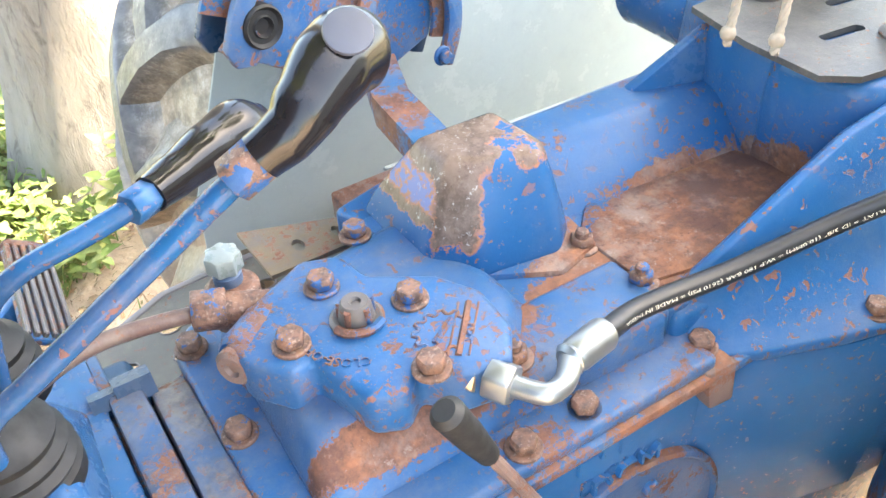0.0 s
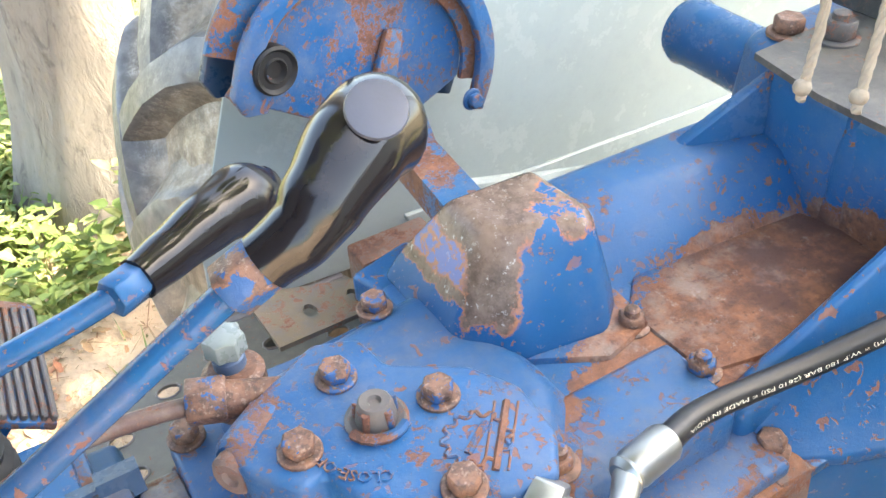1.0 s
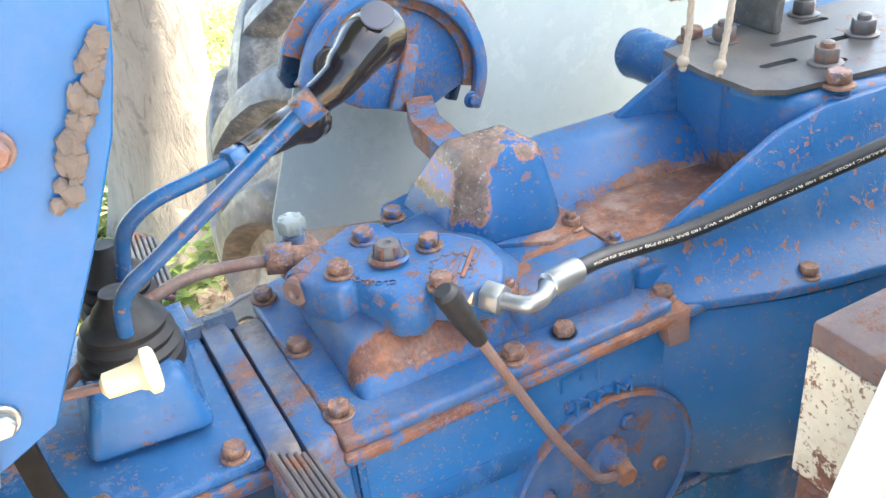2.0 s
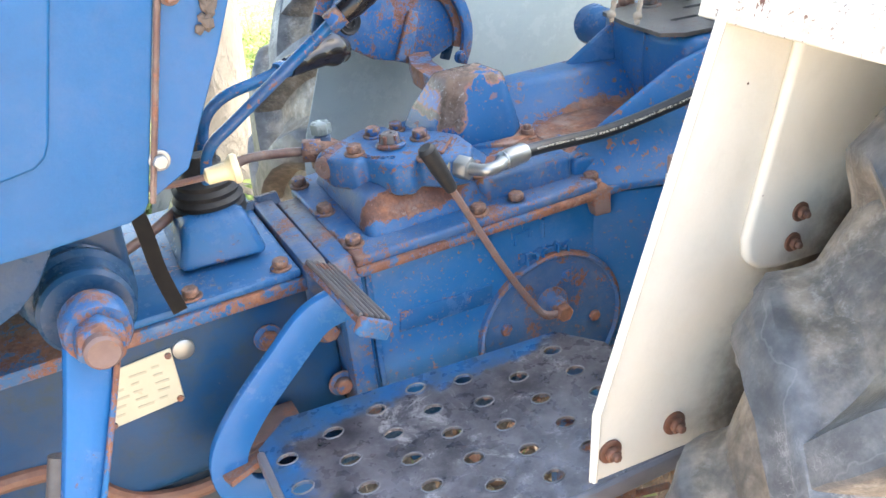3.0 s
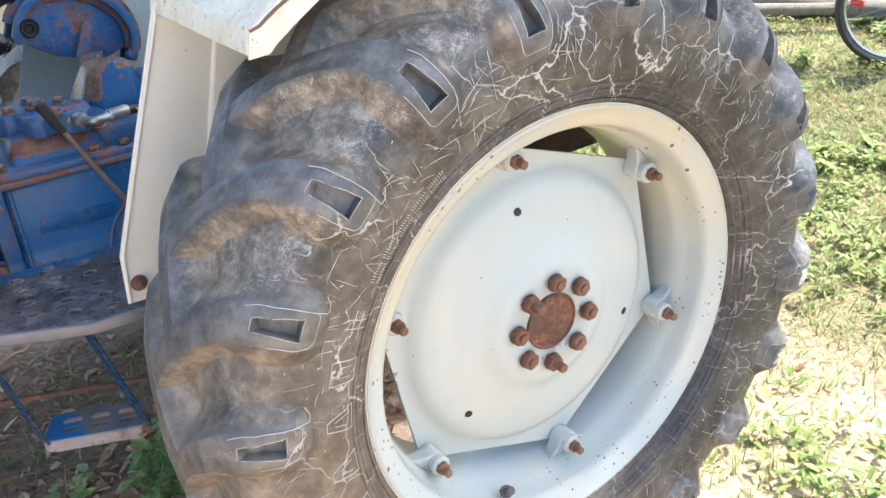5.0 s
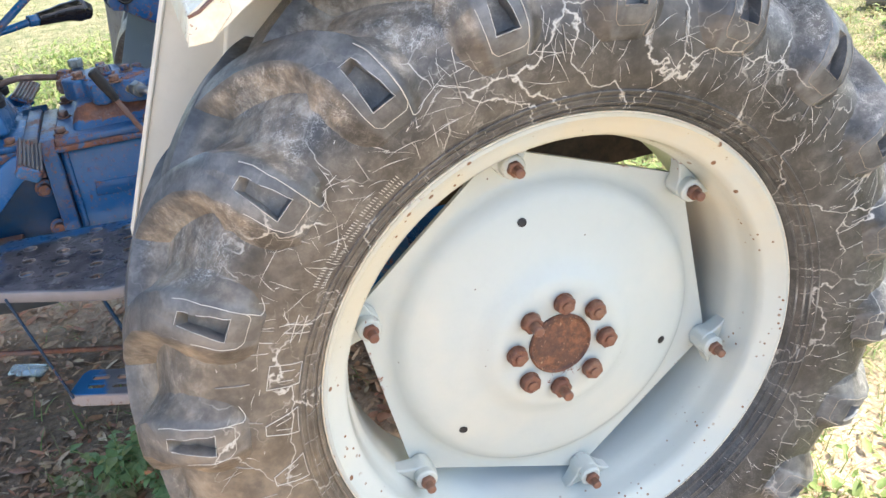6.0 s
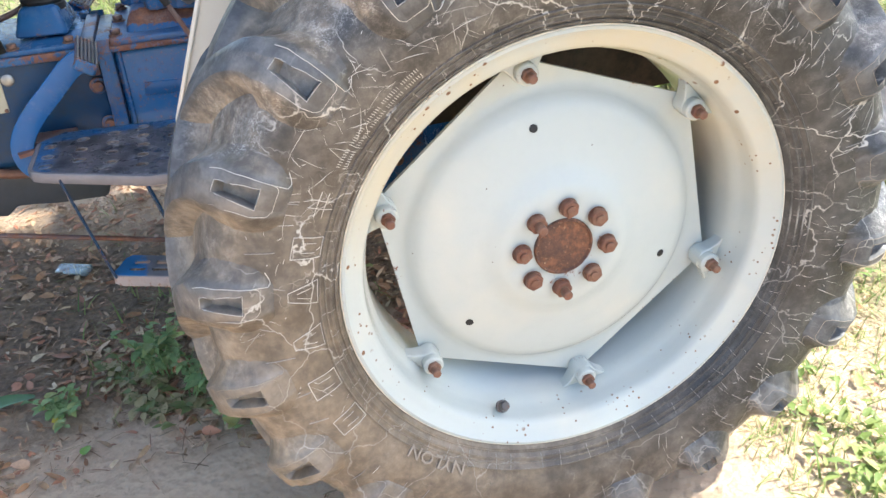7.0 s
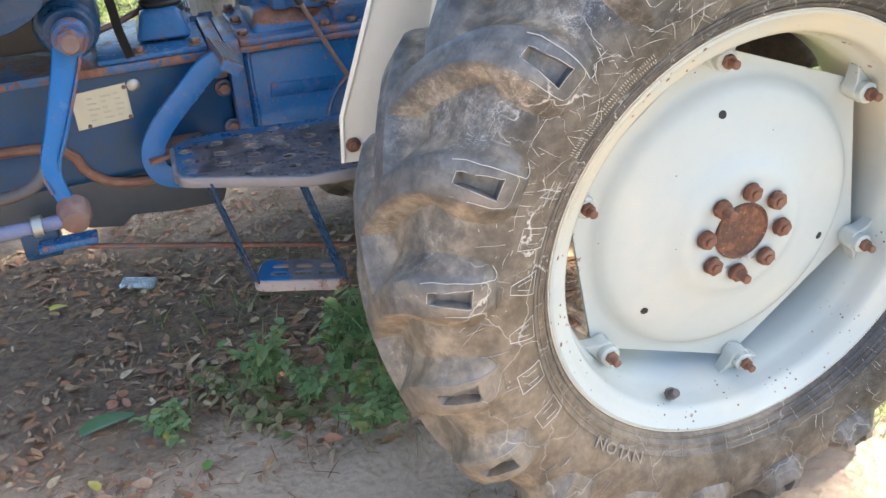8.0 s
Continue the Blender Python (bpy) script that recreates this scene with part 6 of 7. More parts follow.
for i in range(4):
    s = 0.372 + 0.012 * i
    quad_ = [along_hose(s + a, radians(14) + b, 0.0003) for a, b in ((0, -0.35), (0.007, -0.35), (0.007, 0.35), (0, 0.35))]
    bm.faces.new([bm.verts.new(p) for p in quad_])
part("hose_mark", bm, red_print, hose, "red unreadable print", 0)
d = (HP[1] - HP[0] + Vector((0, 0.006, 0))).normalized()
f0 = Vector((-0.492, 0.687, 0.9300))
part("ferrule", turned([(-0.004, 0.0095), (0.0, 0.0128), (0.003, 0.0115), (0.006, 0.0128), (0.034, 0.0130), (0.038, 0.0112)], f0, HP[1] - f0, 22), zinc, hose, "bright crimped ferrule")
elbow = curve_points([(-0.543, 0.697, 0.9315), (-0.532, 0.678, 0.9320), (-0.523, 0.669, 0.9325), (-0.508, 0.672, 0.9320), f0 + (HP[1] - f0) * 0.05], 6)
part("elbow_tube", tube(elbow, grow([0.0085, 0.0078, 0.0078, 0.0080, 0.0090]), 16), zinc, hose, "bright bent elbow tube")
fd = Vector((0.010, -0.018, -0.001))
bm = bevel(prism(hexagon(0.0158), "z", -0.010, 0.010), 0.0022, 2)
piece("union_nut", finish("union_nut", bm, zinc), hose, facing((-0.543, 0.697, 0.9315), fd, 1.0, 0.3))
bm = bevel(prism(hexagon(0.0150), "z", -0.006, 0.006), 0.0020, 2)
piece("adapter_nut", finish("adapter_nut", bm, brass), hose, facing((-0.554, 0.714, 0.9320), fd, 1.0, 0.1), "yellow plated adapter nut")
part("adapter_neck", rod((-0.566, 0.736, 0.9320), (-0.554, 0.714, 0.9320), 0.0115), brass, hose)

# hand lever at the round cover
ctl = part("hand_lever", tube(curve_points([(-0.596, 0.653, 0.956), (-0.580, 0.653, 0.922), (-0.522, 0.650, 0.80), (-0.484, 0.646, 0.733), (-0.468, 0.642, 0.712), (-0.440, 0.640, 0.706)], 6), 0.0049, 10), rusty, tractor, "rusty bent hand lever")
part("grip", tube([(-0.613, 0.653, 0.992), (-0.611, 0.653, 0.988), (-0.598, 0.653, 0.960), (-0.584, 0.653, 0.930)], grow([0.0075, 0.0112, 0.0103, 0.0078]), 16), rubber, ctl, "black rubber grip")
part("lever_nut", bevel(prism([(-0.440 + u, 0.706 + v) for u, v in hexagon(0.013)], "y", 0.632, 0.652), 0.002, 1), blue_worn, ctl)

# steel pipe with its union and bleeder cap
pipe = part("steel_pipe", tube(curve_points([(-0.655, 0.915, 0.912), (-0.70, 0.92, 0.920), (-0.76, 0.915, 0.928), (-0.82, 0.895, 0.918), (-0.90, 0.86, 0.89), (-1.0, 0.82, 0.87)], 6), 0.0065, 12), pipe_mat, tractor, "brown steel oil pipe")
piece("pipe_nut", finish("pipe_nut", bevel(prism(hexagon(0.0165), "z", -0.012, 0.014), 0.0012, 1), bolt_brown), pipe, facing((-0.666, 0.918, 0.915), (1, -0.35, -0.1)))
part("union_body", turned([(0, 0.022), (0.03, 0.022), (0.034, 0.017)], (-0.640, 0.938, 0.880), (0, 0, 1), 22), bolt_brown, pipe)
part("union_arm", rod((-0.666, 0.918, 0.915), (-0.620, 0.900, 0.908), 0.0130), bolt_brown, pipe)
part("bleeder", turned([(0, 0.0115), (0.014, 0.0115), (0.016, 0.009), (0.028, 0.009)], (-0.640, 0.942, 0.908), (0, 0, 1), 18), grey_blue, pipe)
bm = bmesh.new()
star = [((0.0155 if i % 2 else 0.0125) * math.cos(math.pi * i / 7), (0.0155 if i % 2 else 0.0125) * math.sin(math.pi * i / 7)) for i in range(14)]
join(bm, bevel(loft([[(-0.640 + u, 0.942 + v, z) for u, v in star] for z in (0.926, 0.942)]), 0.002, 2))
part("bleeder_cap", bm, cap_plastic, pipe, "milky plastic cap")
pipe.location = (-0.016, -0.036, 0.018)
part("side_boss", turned([(0, 0.017), (0.03, 0.017), (0.03, 0.012), (0.05, 0.012)], (-0.735, 0.908, 0.862), (-1, 0, 0), 6), blue_dark, tractor)


# ---- rope hanging over the seat bracket ----
rp = thing("rope", "dirty pale braided cord hanging over the seat bracket", "rope", (-0.23, 0.78, 1.05))


def braid(ctrl, r=0.0038):
    pts = curve_points(ctrl, 10)
    bm = bmesh.new()
    n = len(pts)
    for s in range(3):
        strand = []
        for i, p in enumerate(pts):
            d = (pts[min(i + 1, n - 1)] - pts[max(i - 1, 0)]).normalized()
            a, b = frame_of((d.x, d.y, d.z))
            ph = 0.9 * i + 2 * math.pi * s / 3
            strand.append(p + (a * math.cos(ph) + b * math.sin(ph)) * r * 0.45)
        join(bm, tube(strand, r * 0.66, 8))
    return bm


part("cord", braid([(-0.225, 0.820, 1.030), (-0.221, 0.822, 1.043), (-0.213, 0.825, 1.085), (-0.211, 0.827, 1.185), (-0.209, 0.825, 1.385)]), cord, rp)
part("cord", braid([(-0.205, 0.787, 1.028), (-0.198, 0.791, 1.045), (-0.183, 0.799, 1.085), (-0.173, 0.805, 1.145), (-0.165, 0.805, 1.385)]), cord, rp)
part("loop", braid([(-0.227, 0.850, 1.285), (-0.227, 0.848, 1.125), (-0.217, 0.843, 1.103), (-0.207, 0.839, 1.125), (-0.205, 0.839, 1.285)]), cord, rp)
for p in ((-0.223, 0.822, 1.039), (-0.201, 0.790, 1.038)):
    b = bmesh.new()
    bmesh.ops.create_icosphere(b, subdivisions=2, radius=0.0070)
    bmesh.ops.translate(b, verts=b.verts, vec=p)
    part("knot", b, cord, rp)

# ---- ground ----
def levels(lo, hi, step, far):
    out, v, s = [], lo, step
    while v > -far:
        s *= 1.35
        v -= s
        out.append(v)
    out = out[::-1]
    v = lo
    while v < hi:
        out.append(v)
        v += step
    s = step
    while v < far:
        out.append(v)
        s *= 1.35
        v += s
    return out


def lie(x, y):
    """Height of the earth."""
    h = 0.016 * noise.noise((x * 1.3, y * 1.3, 0)) + 0.009 * noise.noise((x * 6, y * 6, 3)) + 0.004 * noise.noise((x * 22, y * 22, 5))
    return h - 0.006


xs, ys = levels(-2.2, 2.6, 0.035, 300), levels(-0.9, 3.6, 0.035, 300)
bm = bmesh.new()
rows = [[bm.verts.new((x, y, lie(x, y) if abs(x) < 8 and abs(y) < 10 else -0.006)) for x in xs] for y in ys]
for a, b in zip(rows, rows[1:]):
    for i in range(len(xs) - 1):
        bm.faces.new((a[i], a[i + 1], b[i + 1], b[i]))
k = Mat("dry_earth")
x_, y_, z_ = k.split()
soil = k.mix(k.noise(3, 6, 0.65), (0.70, 0.485, 0.32), (0.88, 0.67, 0.47))
soil = k.mix(k.ramp(k.noise(16, 7, 0.72), 0.47, 0.68, 0, 0.3), soil, (0.60, 0.40, 0.255))
soil = k.mix(k.ramp(k.noise(45, 8, 0.8), 0.52, 0.62, 0, 0.38), soil, (0.54, 0.36, 0.22))
soil = k.mix(k.ramp(k.noise(70, 6, 0.7), 0.54, 0.66, 0, 0.6), soil, (0.72, 0.58, 0.44))
# Dark brown litter earth, with the shade under the tractor painted in.
shade_band = k.math("MULTIPLY", k.ramp(k.math("ADD", y_, k.math("MULTIPLY", k.noise(2.2, 5, 0.7), 0.9)), 0.95, 1.35), k.ramp(k.math("ADD", y_, k.math("MULTIPLY", k.noise(1.7, 5, 0.7), 1.2)), 2.7, 2.1))
soil = k.mix(k.math("MULTIPLY", shade_band, 0.95), soil, k.mix(k.ramp(k.noise(30, 7, 0.7), 0.3, 0.7), (0.10, 0.062, 0.036), (0.30, 0.195, 0.115)))
verge = k.math("MAXIMUM", k.ramp(k.math("ADD", y_, k.math("MULTIPLY", k.noise(1.4, 5, 0.65), 1.6)), 3.1, 3.7), k.math("MULTIPLY", k.ramp(k.math("ADD", x_, k.math("MULTIPLY", k.noise(2.2, 5, 0.7), 1.4)), 1.3, 2.0), 0.75))
turf = k.mix(k.ramp(k.noise(40, 7, 0.75), 0.35, 0.65), (0.07, 0.10, 0.03), (0.22, 0.215, 0.10))
soil = k.mix(k.math("MULTIPLY", verge, k.ramp(k.noise(9, 6, 0.7), 0.36, 0.60, 0.75, 0.97)), soil, turf)
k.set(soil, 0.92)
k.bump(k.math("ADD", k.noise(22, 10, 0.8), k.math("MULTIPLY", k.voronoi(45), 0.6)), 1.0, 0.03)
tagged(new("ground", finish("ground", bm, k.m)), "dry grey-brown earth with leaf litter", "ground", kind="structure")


# ---- leaf litter, grass and weeds ----
def leaf_material(name, colours, trans=0.0):
    k = Mat(name)
    r = k.t.nodes.new("ShaderNodeValToRGB")
    k.put(r.inputs[0], k.island())
    e = r.color_ramp.elements
    e[0].color, e[1].color = (*colours[0], 1), (*colours[-1], 1)
    for i, c in enumerate(colours[1:-1]):
        e.new((i + 1) / (len(colours) - 1)).color = (*c, 1)
    k.set(k.mix(k.ramp(k.noise(90, 4), 0.3, 0.8, 0, 0.5), r.outputs[0], tuple(0.5 * c for c in colours[0])), 0.6)
    if trans:
        t = k.t.nodes.new("ShaderNodeBsdfTranslucent")
        k.put(t.inputs["Color"], r.outputs[0])
        m = k.t.nodes.new("ShaderNodeMixShader")
        m.inputs[0].default_value = trans
        k.t.links.new(k.b.outputs[0], m.inputs[1])
        k.t.links.new(t.outputs[0], m.inputs[2])
        k.t.links.new(m.outputs[0], k.t.nodes["Material Output"].inputs["Surface"])
    return k.m


dead = leaf_material("dead_leaves", [(0.22, 0.105, 0.048), (0.38, 0.19, 0.085), (0.50, 0.33, 0.19), (0.27, 0.145, 0.078), (0.40, 0.16, 0.085), (0.62, 0.46, 0.28), (0.24, 0.125, 0.06)])
green = leaf_material("weed_leaves", [(0.17, 0.28, 0.10), (0.26, 0.39, 0.16), (0.37, 0.47, 0.21), (0.21, 0.33, 0.12), (0.50, 0.46, 0.16)], 0.3)
lime = leaf_material("sunny_leaves", [(0.13, 0.20, 0.05), (0.21, 0.29, 0.08), (0.36, 0.38, 0.14), (0.16, 0.24, 0.06)], 0.35)
straw = leaf_material("dry_grass", [(0.34, 0.27, 0.13), (0.42, 0.34, 0.18), (0.20, 0.20, 0.07), (0.12, 0.19, 0.05)], 0.2)


class Soup:
    """Collects many small faces for one mesh."""

    def __init__(self):
        self.v, self.f = [], []

    def leaf(self, p, d, up, long, wide, curl=0.2, rows=3):
        """A pointed leaf from p along d."""
        d = d.normalized()
        side = d.cross(up)
        side = side.normalized() if side.length > 1e-4 else d.orthogonal().normalized()
        nrm = side.cross(d)
        i0 = len(self.v)
        for r in range(rows + 1):
            t = r / rows
            w = wide * math.sin(math.pi * min(1, 0.12 + 0.88 * t) ** 0.8) * 0.5 + 0.0004
            c = p + d * (long * t) + nrm * (-curl * long * t * t)
            self.v += [c - side * w + nrm * w * 0.35, c, c + side * w + nrm * w * 0.35]
        for r in range(rows):
            a = i0 + 3 * r
            self.f += [(a, a + 1, a + 4, a + 3), (a + 1, a + 2, a + 5, a + 4)]

    def blade(self, p, d, long, wide, droop):
        side = d.cross(Vector((0, 0, 1)))
        side = side.normalized() if side.length > 1e-3 else Vector((1, 0, 0))
        i0 = len(self.v)
        for r in range(4):
            t = r / 3
            c = p + d * (long * t) + Vector((0, 0, -droop * long * t * t))
            w = wide * (1 - t) * 0.5 + 0.0002
            self.v += [c - side * w, c + side * w]
        for r in range(3):
            a = i0 + 2 * r
            self.f.append((a, a + 1, a + 3, a + 2))

    def mesh(self, name, mat):
        me = bpy.data.meshes.new(name)
        me.from_pydata([tuple(v) for v in self.v], [], self.f)
        me.materials.append(mat)
        me.polygons.foreach_set("use_smooth", [True] * len(me.polygons))
        return me


rng = random.Random(11)
litter = Soup()
for i in range(30000):
    near = rng.random() < 0.6
    x, y = (rng.uniform(-2.0, 0.6), rng.uniform(0.1, 2.4)) if near else (rng.uniform(-2.6, 5.0), rng.uniform(-1.0, 5.0))
    patch = 1.3 * noise.noise((x * 1.6, y * 1.6, 9)) + 0.9 * noise.noise((x * 5, y * 5, 2))
    if patch + (0.10 if y > 0.8 or x > 0.35 else -0.36) < rng.uniform(-0.3, 0.7):
        continue
    a = rng.uniform(0, 6.28)
    s = rng.choice((0.010, 0.013, 0.017, 0.023, 0.032, 0.046)) * rng.uniform(0.8, 1.3)
    d = Vector((math.cos(a), math.sin(a), rng.uniform(-0.1, 0.35)))
    litter.leaf(Vector((x, y, lie(x, y) + 0.003)), d, Vector((rng.uniform(-0.6, 0.6), rng.uniform(-0.6, 0.6), 1)), s, s * rng.choice((0.06, 0.1, 0.2, 0.35, 0.5)), rng.uniform(-0.1, 0.8), 2)
for i in range(3400):
    x, y = rng.uniform(-1.9, 0.2), 0.56 + rng.gauss(0.12, 0.26)
    if y < 0.38 or noise.noise((x * 3.2, y * 3.2, 4)) < rng.uniform(-0.35, 0.35):
        continue
    a = rng.uniform(0, 6.28)
    s = rng.uniform(0.014, 0.052)
    litter.leaf(Vector((x, y, lie(x, y) + 0.004)), Vector((math.cos(a), math.sin(a), rng.uniform(-0.05, 0.45))), Vector((rng.uniform(-0.8, 0.8), rng.uniform(-0.8, 0.8), 1)), s, s * rng.uniform(0.15, 0.55), rng.uniform(-0.2, 1.0), 4)
for i in range(800):
    x, y = rng.uniform(-2.0, 0.5), rng.uniform(0.3, 2.2)
    a = rng.uniform(0, 6.28)
    litter.leaf(Vector((x, y, lie(x, y) + 0.004)), Vector((math.cos(a), math.sin(a), rng.uniform(-0.02, 0.10))), Vector((0, 0, 1)), rng.uniform(0.03, 0.13), rng.uniform(0.0012, 0.003), rng.uniform(-0.1, 0.3), 5)
tagged(new("leaf_litter", litter.mesh("leaf_litter", dead)), "dry brown and tan fallen leaves", "leaf litter", kind="stuff")
grass, dry = Soup(), Soup()
for i in range(26000):
    x, y = (rng.uniform(0.3, 4.2), rng.uniform(-0.8, 3.2)) if rng.random() < 0.6 else (rng.uniform(-2.2, 7), rng.uniform(-1.2, 8))
    lush = noise.noise((x * 0.9 + 4, y * 0.9, 1)) + (0.45 if x > 0.42 or y > 2.2 else -0.42) + (0.25 if y > 0.7 and x > -1 else 0) + (0.36 if -1.1 < x < 0 and 0.35 < y < 1.4 else 0) + (0.42 if -0.95 < x < -0.35 and 0.36 < y < 1.1 else 0)
    if lush < rng.uniform(-0.1, 0.7):
        continue
    for b in range(rng.randint(2, 6)):
        a = rng.uniform(0, 6.28)
        t = rng.uniform(0.3, 1.6)
        d = Vector((math.cos(a) * t, math.sin(a) * t, 1)).normalized()
        s = grass if rng.random() < 0.5 else dry
        px_, py_ = x + rng.uniform(-0.03, 0.03), y + rng.uniform(-0.03, 0.03)
        s.blade(Vector((px_, py_, lie(px_, py_) - 0.004)), d, rng.uniform(0.03, 0.12), rng.uniform(0.002, 0.006), rng.uniform(0.1, 0.8))
cover_leaf = Soup()
for i in range(5200):
    x, y = (rng.uniform(0.55, 2.4), rng.uniform(-0.7, 2.2)) if i % 2 else (rng.uniform(0.55, 5.5), rng.uniform(-1.0, 4.2))
    if noise.noise((x * 1.3, y * 1.3, 6)) + 0.5 * noise.noise((x * 4, y * 4, 8)) < rng.uniform(-0.35, 0.5) - 0.25 * (y > 0.6):
        continue
    for b in range(rng.randint(3, 6)):
        a = rng.uniform(0, 6.28)
        d = Vector((math.cos(a), math.sin(a), rng.uniform(0.1, 1.1)))
        s = rng.uniform(0.018, 0.042)
        p = Vector((x + rng.uniform(-0.03, 0.03), y + rng.uniform(-0.03, 0.03), 0))
        p.z = lie(p.x, p.y) + rng.uniform(0.002, 0.05)
        cover_leaf.leaf(p, d, Vector((0, 0, 1)), s, s * rng.uniform(0.3, 0.65), rng.uniform(0, 0.6), 2)
for i in range(2300):
    x, y = (rng.uniform(-1.1, -0.1), rng.uniform(2.40, 3.2)) if i % 3 == 0 else (rng.uniform(-1.9, 0.5), rng.uniform(2.5, 5.4))
    if math.hypot(x + 0.53, y - 2.70) < 0.24 or noise.noise((x * 1.6, y * 1.6, 12)) + 0.22 < rng.uniform(-0.3, 0.5):
        continue
    for b in range(rng.randint(4, 8)):
        a = rng.uniform(0, 6.28)
        d = Vector((math.cos(a), math.sin(a), rng.uniform(0.1, 1.2)))
        s = rng.uniform(0.02, 0.05)
        p = Vector((x + rng.uniform(-0.05, 0.05), y + rng.uniform(-0.05, 0.05), 0))
        p.z = lie(p.x, p.y) + rng.uniform(0.005, 0.12)
        cover_leaf.leaf(p, d, Vector((0, 0, 1)), s, s * rng.uniform(0.25, 0.6), rng.uniform(0, 0.6), 2)
    for b in range(rng.randint(2, 5)):
        a, t = rng.uniform(0, 6.28), rng.uniform(0.2, 1.0)
        grass.blade(Vector((x, y, lie(x, y) - 0.004)), Vector((math.cos(a) * t, math.sin(a) * t, 1)).normalized(), rng.uniform(0.08, 0.26), rng.uniform(0.004, 0.009), rng.uniform(0.1, 0.8))
tagged(new("ground_cover", cover_leaf.mesh("ground_cover", lime)), "low leafy green ground cover in the sun", "plants", kind="stuff")
tagged(new("grass", grass.mesh("grass", lime)), "short green grass in tufts", "grass", kind="stuff")
tagged(new("dry_grass", dry.mesh("dry_grass", straw)), "short dry straw-coloured grass", "grass", kind="stuff")


def weed(x, y, high, spread, count, mat, seed, size=0.05, label="leafy green weed growing in the earth"):
    """A low plant: bent stems with pairs of leaves."""
    r = random.Random(seed)
    t = thing("weed", label, "plant", (x, y, lie(x, y)), "weeds")
    stems, leaves = bmesh.new(), Soup()
    for i in range(count):
        a = r.uniform(0, 6.28)
        out = spread * r.uniform(0.2, 1)
        p0 = Vector((x + r.uniform(-0.02, 0.02), y + r.uniform(-0.02, 0.02), lie(x, y) - 0.005))
        p2 = Vector((x + out * math.cos(a), y + out * math.sin(a), lie(x, y) + high * r.uniform(0.5, 1)))
        p1 = (p0 + p2) / 2 + Vector((0, 0, high * 0.2))
        pts = curve_points([p0, p1, p2], 4)
        join(stems, tube(pts, lambda q: 0.0022 - 0.0012 * q, 5))
        for j, p in enumerate(pts[2:]):
            for s in range(1 + j % 2):
                b = r.uniform(0, 6.28)
                d = Vector((math.cos(b), math.sin(b), r.uniform(-0.2, 0.6)))
                l = size * r.uniform(0.6, 1.2)
                leaves.leaf(p, d, Vector((0, 0, 1)), l, l * r.uniform(0.5, 0.75), r.uniform(0, 0.5))
    tagged(part("stem", stems, mat, t), kind="stuff")
    hang(new("foliage", leaves.mesh("foliage", mat)), t)


weed(-0.78, 0.70, 0.17, 0.11, 14, green, 1, 0.031)
weed(-0.70, 0.60, 0.12, 0.10, 11, green, 2, 0.027)
weed(-0.60, 0.66, 0.22, 0.13, 16, green, 3, 0.034)
weed(-0.50, 0.62, 0.25, 0.14, 16, green, 4, 0.041)
weed(-0.58, 0.47, 0.10, 0.12, 12, green, 5, 0.027)
weed(-1.03, 0.64, 0.05, 0.09, 9, green, 6, 0.027)
weed(-0.56, 0.46, 0.16, 0.13, 16, green, 8, 0.031)
weed(-0.80, 0.60, 0.03, 0.16, 14, straw, 9, 0.034, "dry low weed with tan leaves")
weed(-0.86, 0.74, 0.03, 0.14, 12, straw, 10, 0.027, "dry low weed with tan leaves")
weed(-0.35, 0.75, 0.25, 0.15, 16, green, 7, 0.041)
for i in range(40):
    weed(rng.uniform(0.9, 4.2), rng.uniform(0.2, 3.2), rng.uniform(0.05, 0.16), 0.15, 7, lime, 20 + i, 0.045)
for i in range(16):
    weed(rng.uniform(-1.5, -0.75), rng.uniform(2.1, 3.3), rng.uniform(0.08, 0.3), 0.15, 12, lime, 90 + i, 0.034, "bright sunlit weed by the tree")
for i in range(22):
    weed(rng.uniform(-2.2, 0.0), rng.uniform(2.25, 3.6), rng.uniform(0.12, 0.4), 0.18, 11, lime, 60 + i, 0.045, "bright sunlit weed by the tree")


def single_leaf(x, y, a, long, wide, colour, label, name):
    s = Soup()
    s.leaf(Vector((x, y, lie(x, y) + 0.012)), Vector((math.cos(a), math.sin(a), 0.12)), Vector((0.1, 0.1, 1)), long, wide, 0.25, 6)
    tagged(new(name, s.mesh(name, plain(name + "_skin", colour, 0.5, 0, 0.3, 60))), label, "leaf")


single_leaf(-1.225, 0.70, 0.35, 0.15, 0.055, (0.07, 0.15, 0.05), "broad green leaf lying on the earth", "fallen_leaf")
single_leaf(-0.965, 0.464, 1.2, 0.035, 0.022, (0.14, 0.26, 0.04), "small green leaf lying on the earth", "fallen_leaf")
single_leaf(-1.19, 0.49, 2.0, 0.05, 0.02, (0.55, 0.42, 0.06), "yellow leaf lying on the earth", "fallen_leaf")
single_leaf(-1.04, 0.60, 1.0, 0.04, 0.018, (0.6, 0.46, 0.06), "yellow leaf lying on the earth", "fallen_leaf")
single_leaf(-1.30, 1.30, 0.3, 0.05, 0.03, (0.5, 0.42, 0.05), "yellow leaf lying on the earth", "fallen_leaf")
bm = box(-0.075, 0.075, -0.028, 0.028, 0, 0.026, 0.010, 3)
for v in bm.verts:
    v.co.z += 0.010 * noise.noise(v.co * 30)
bottle = new("bottle", finish("bottle", bm, clear))
bottle.matrix_basis = pose(-1.05, 1.35, lie(-1.05, 1.35) + 0.002, 0, 0, -28) @ Matrix.Scale(0.75, 4)
tagged(bottle, "crushed clear plastic bottle lying on the earth", "bottle")


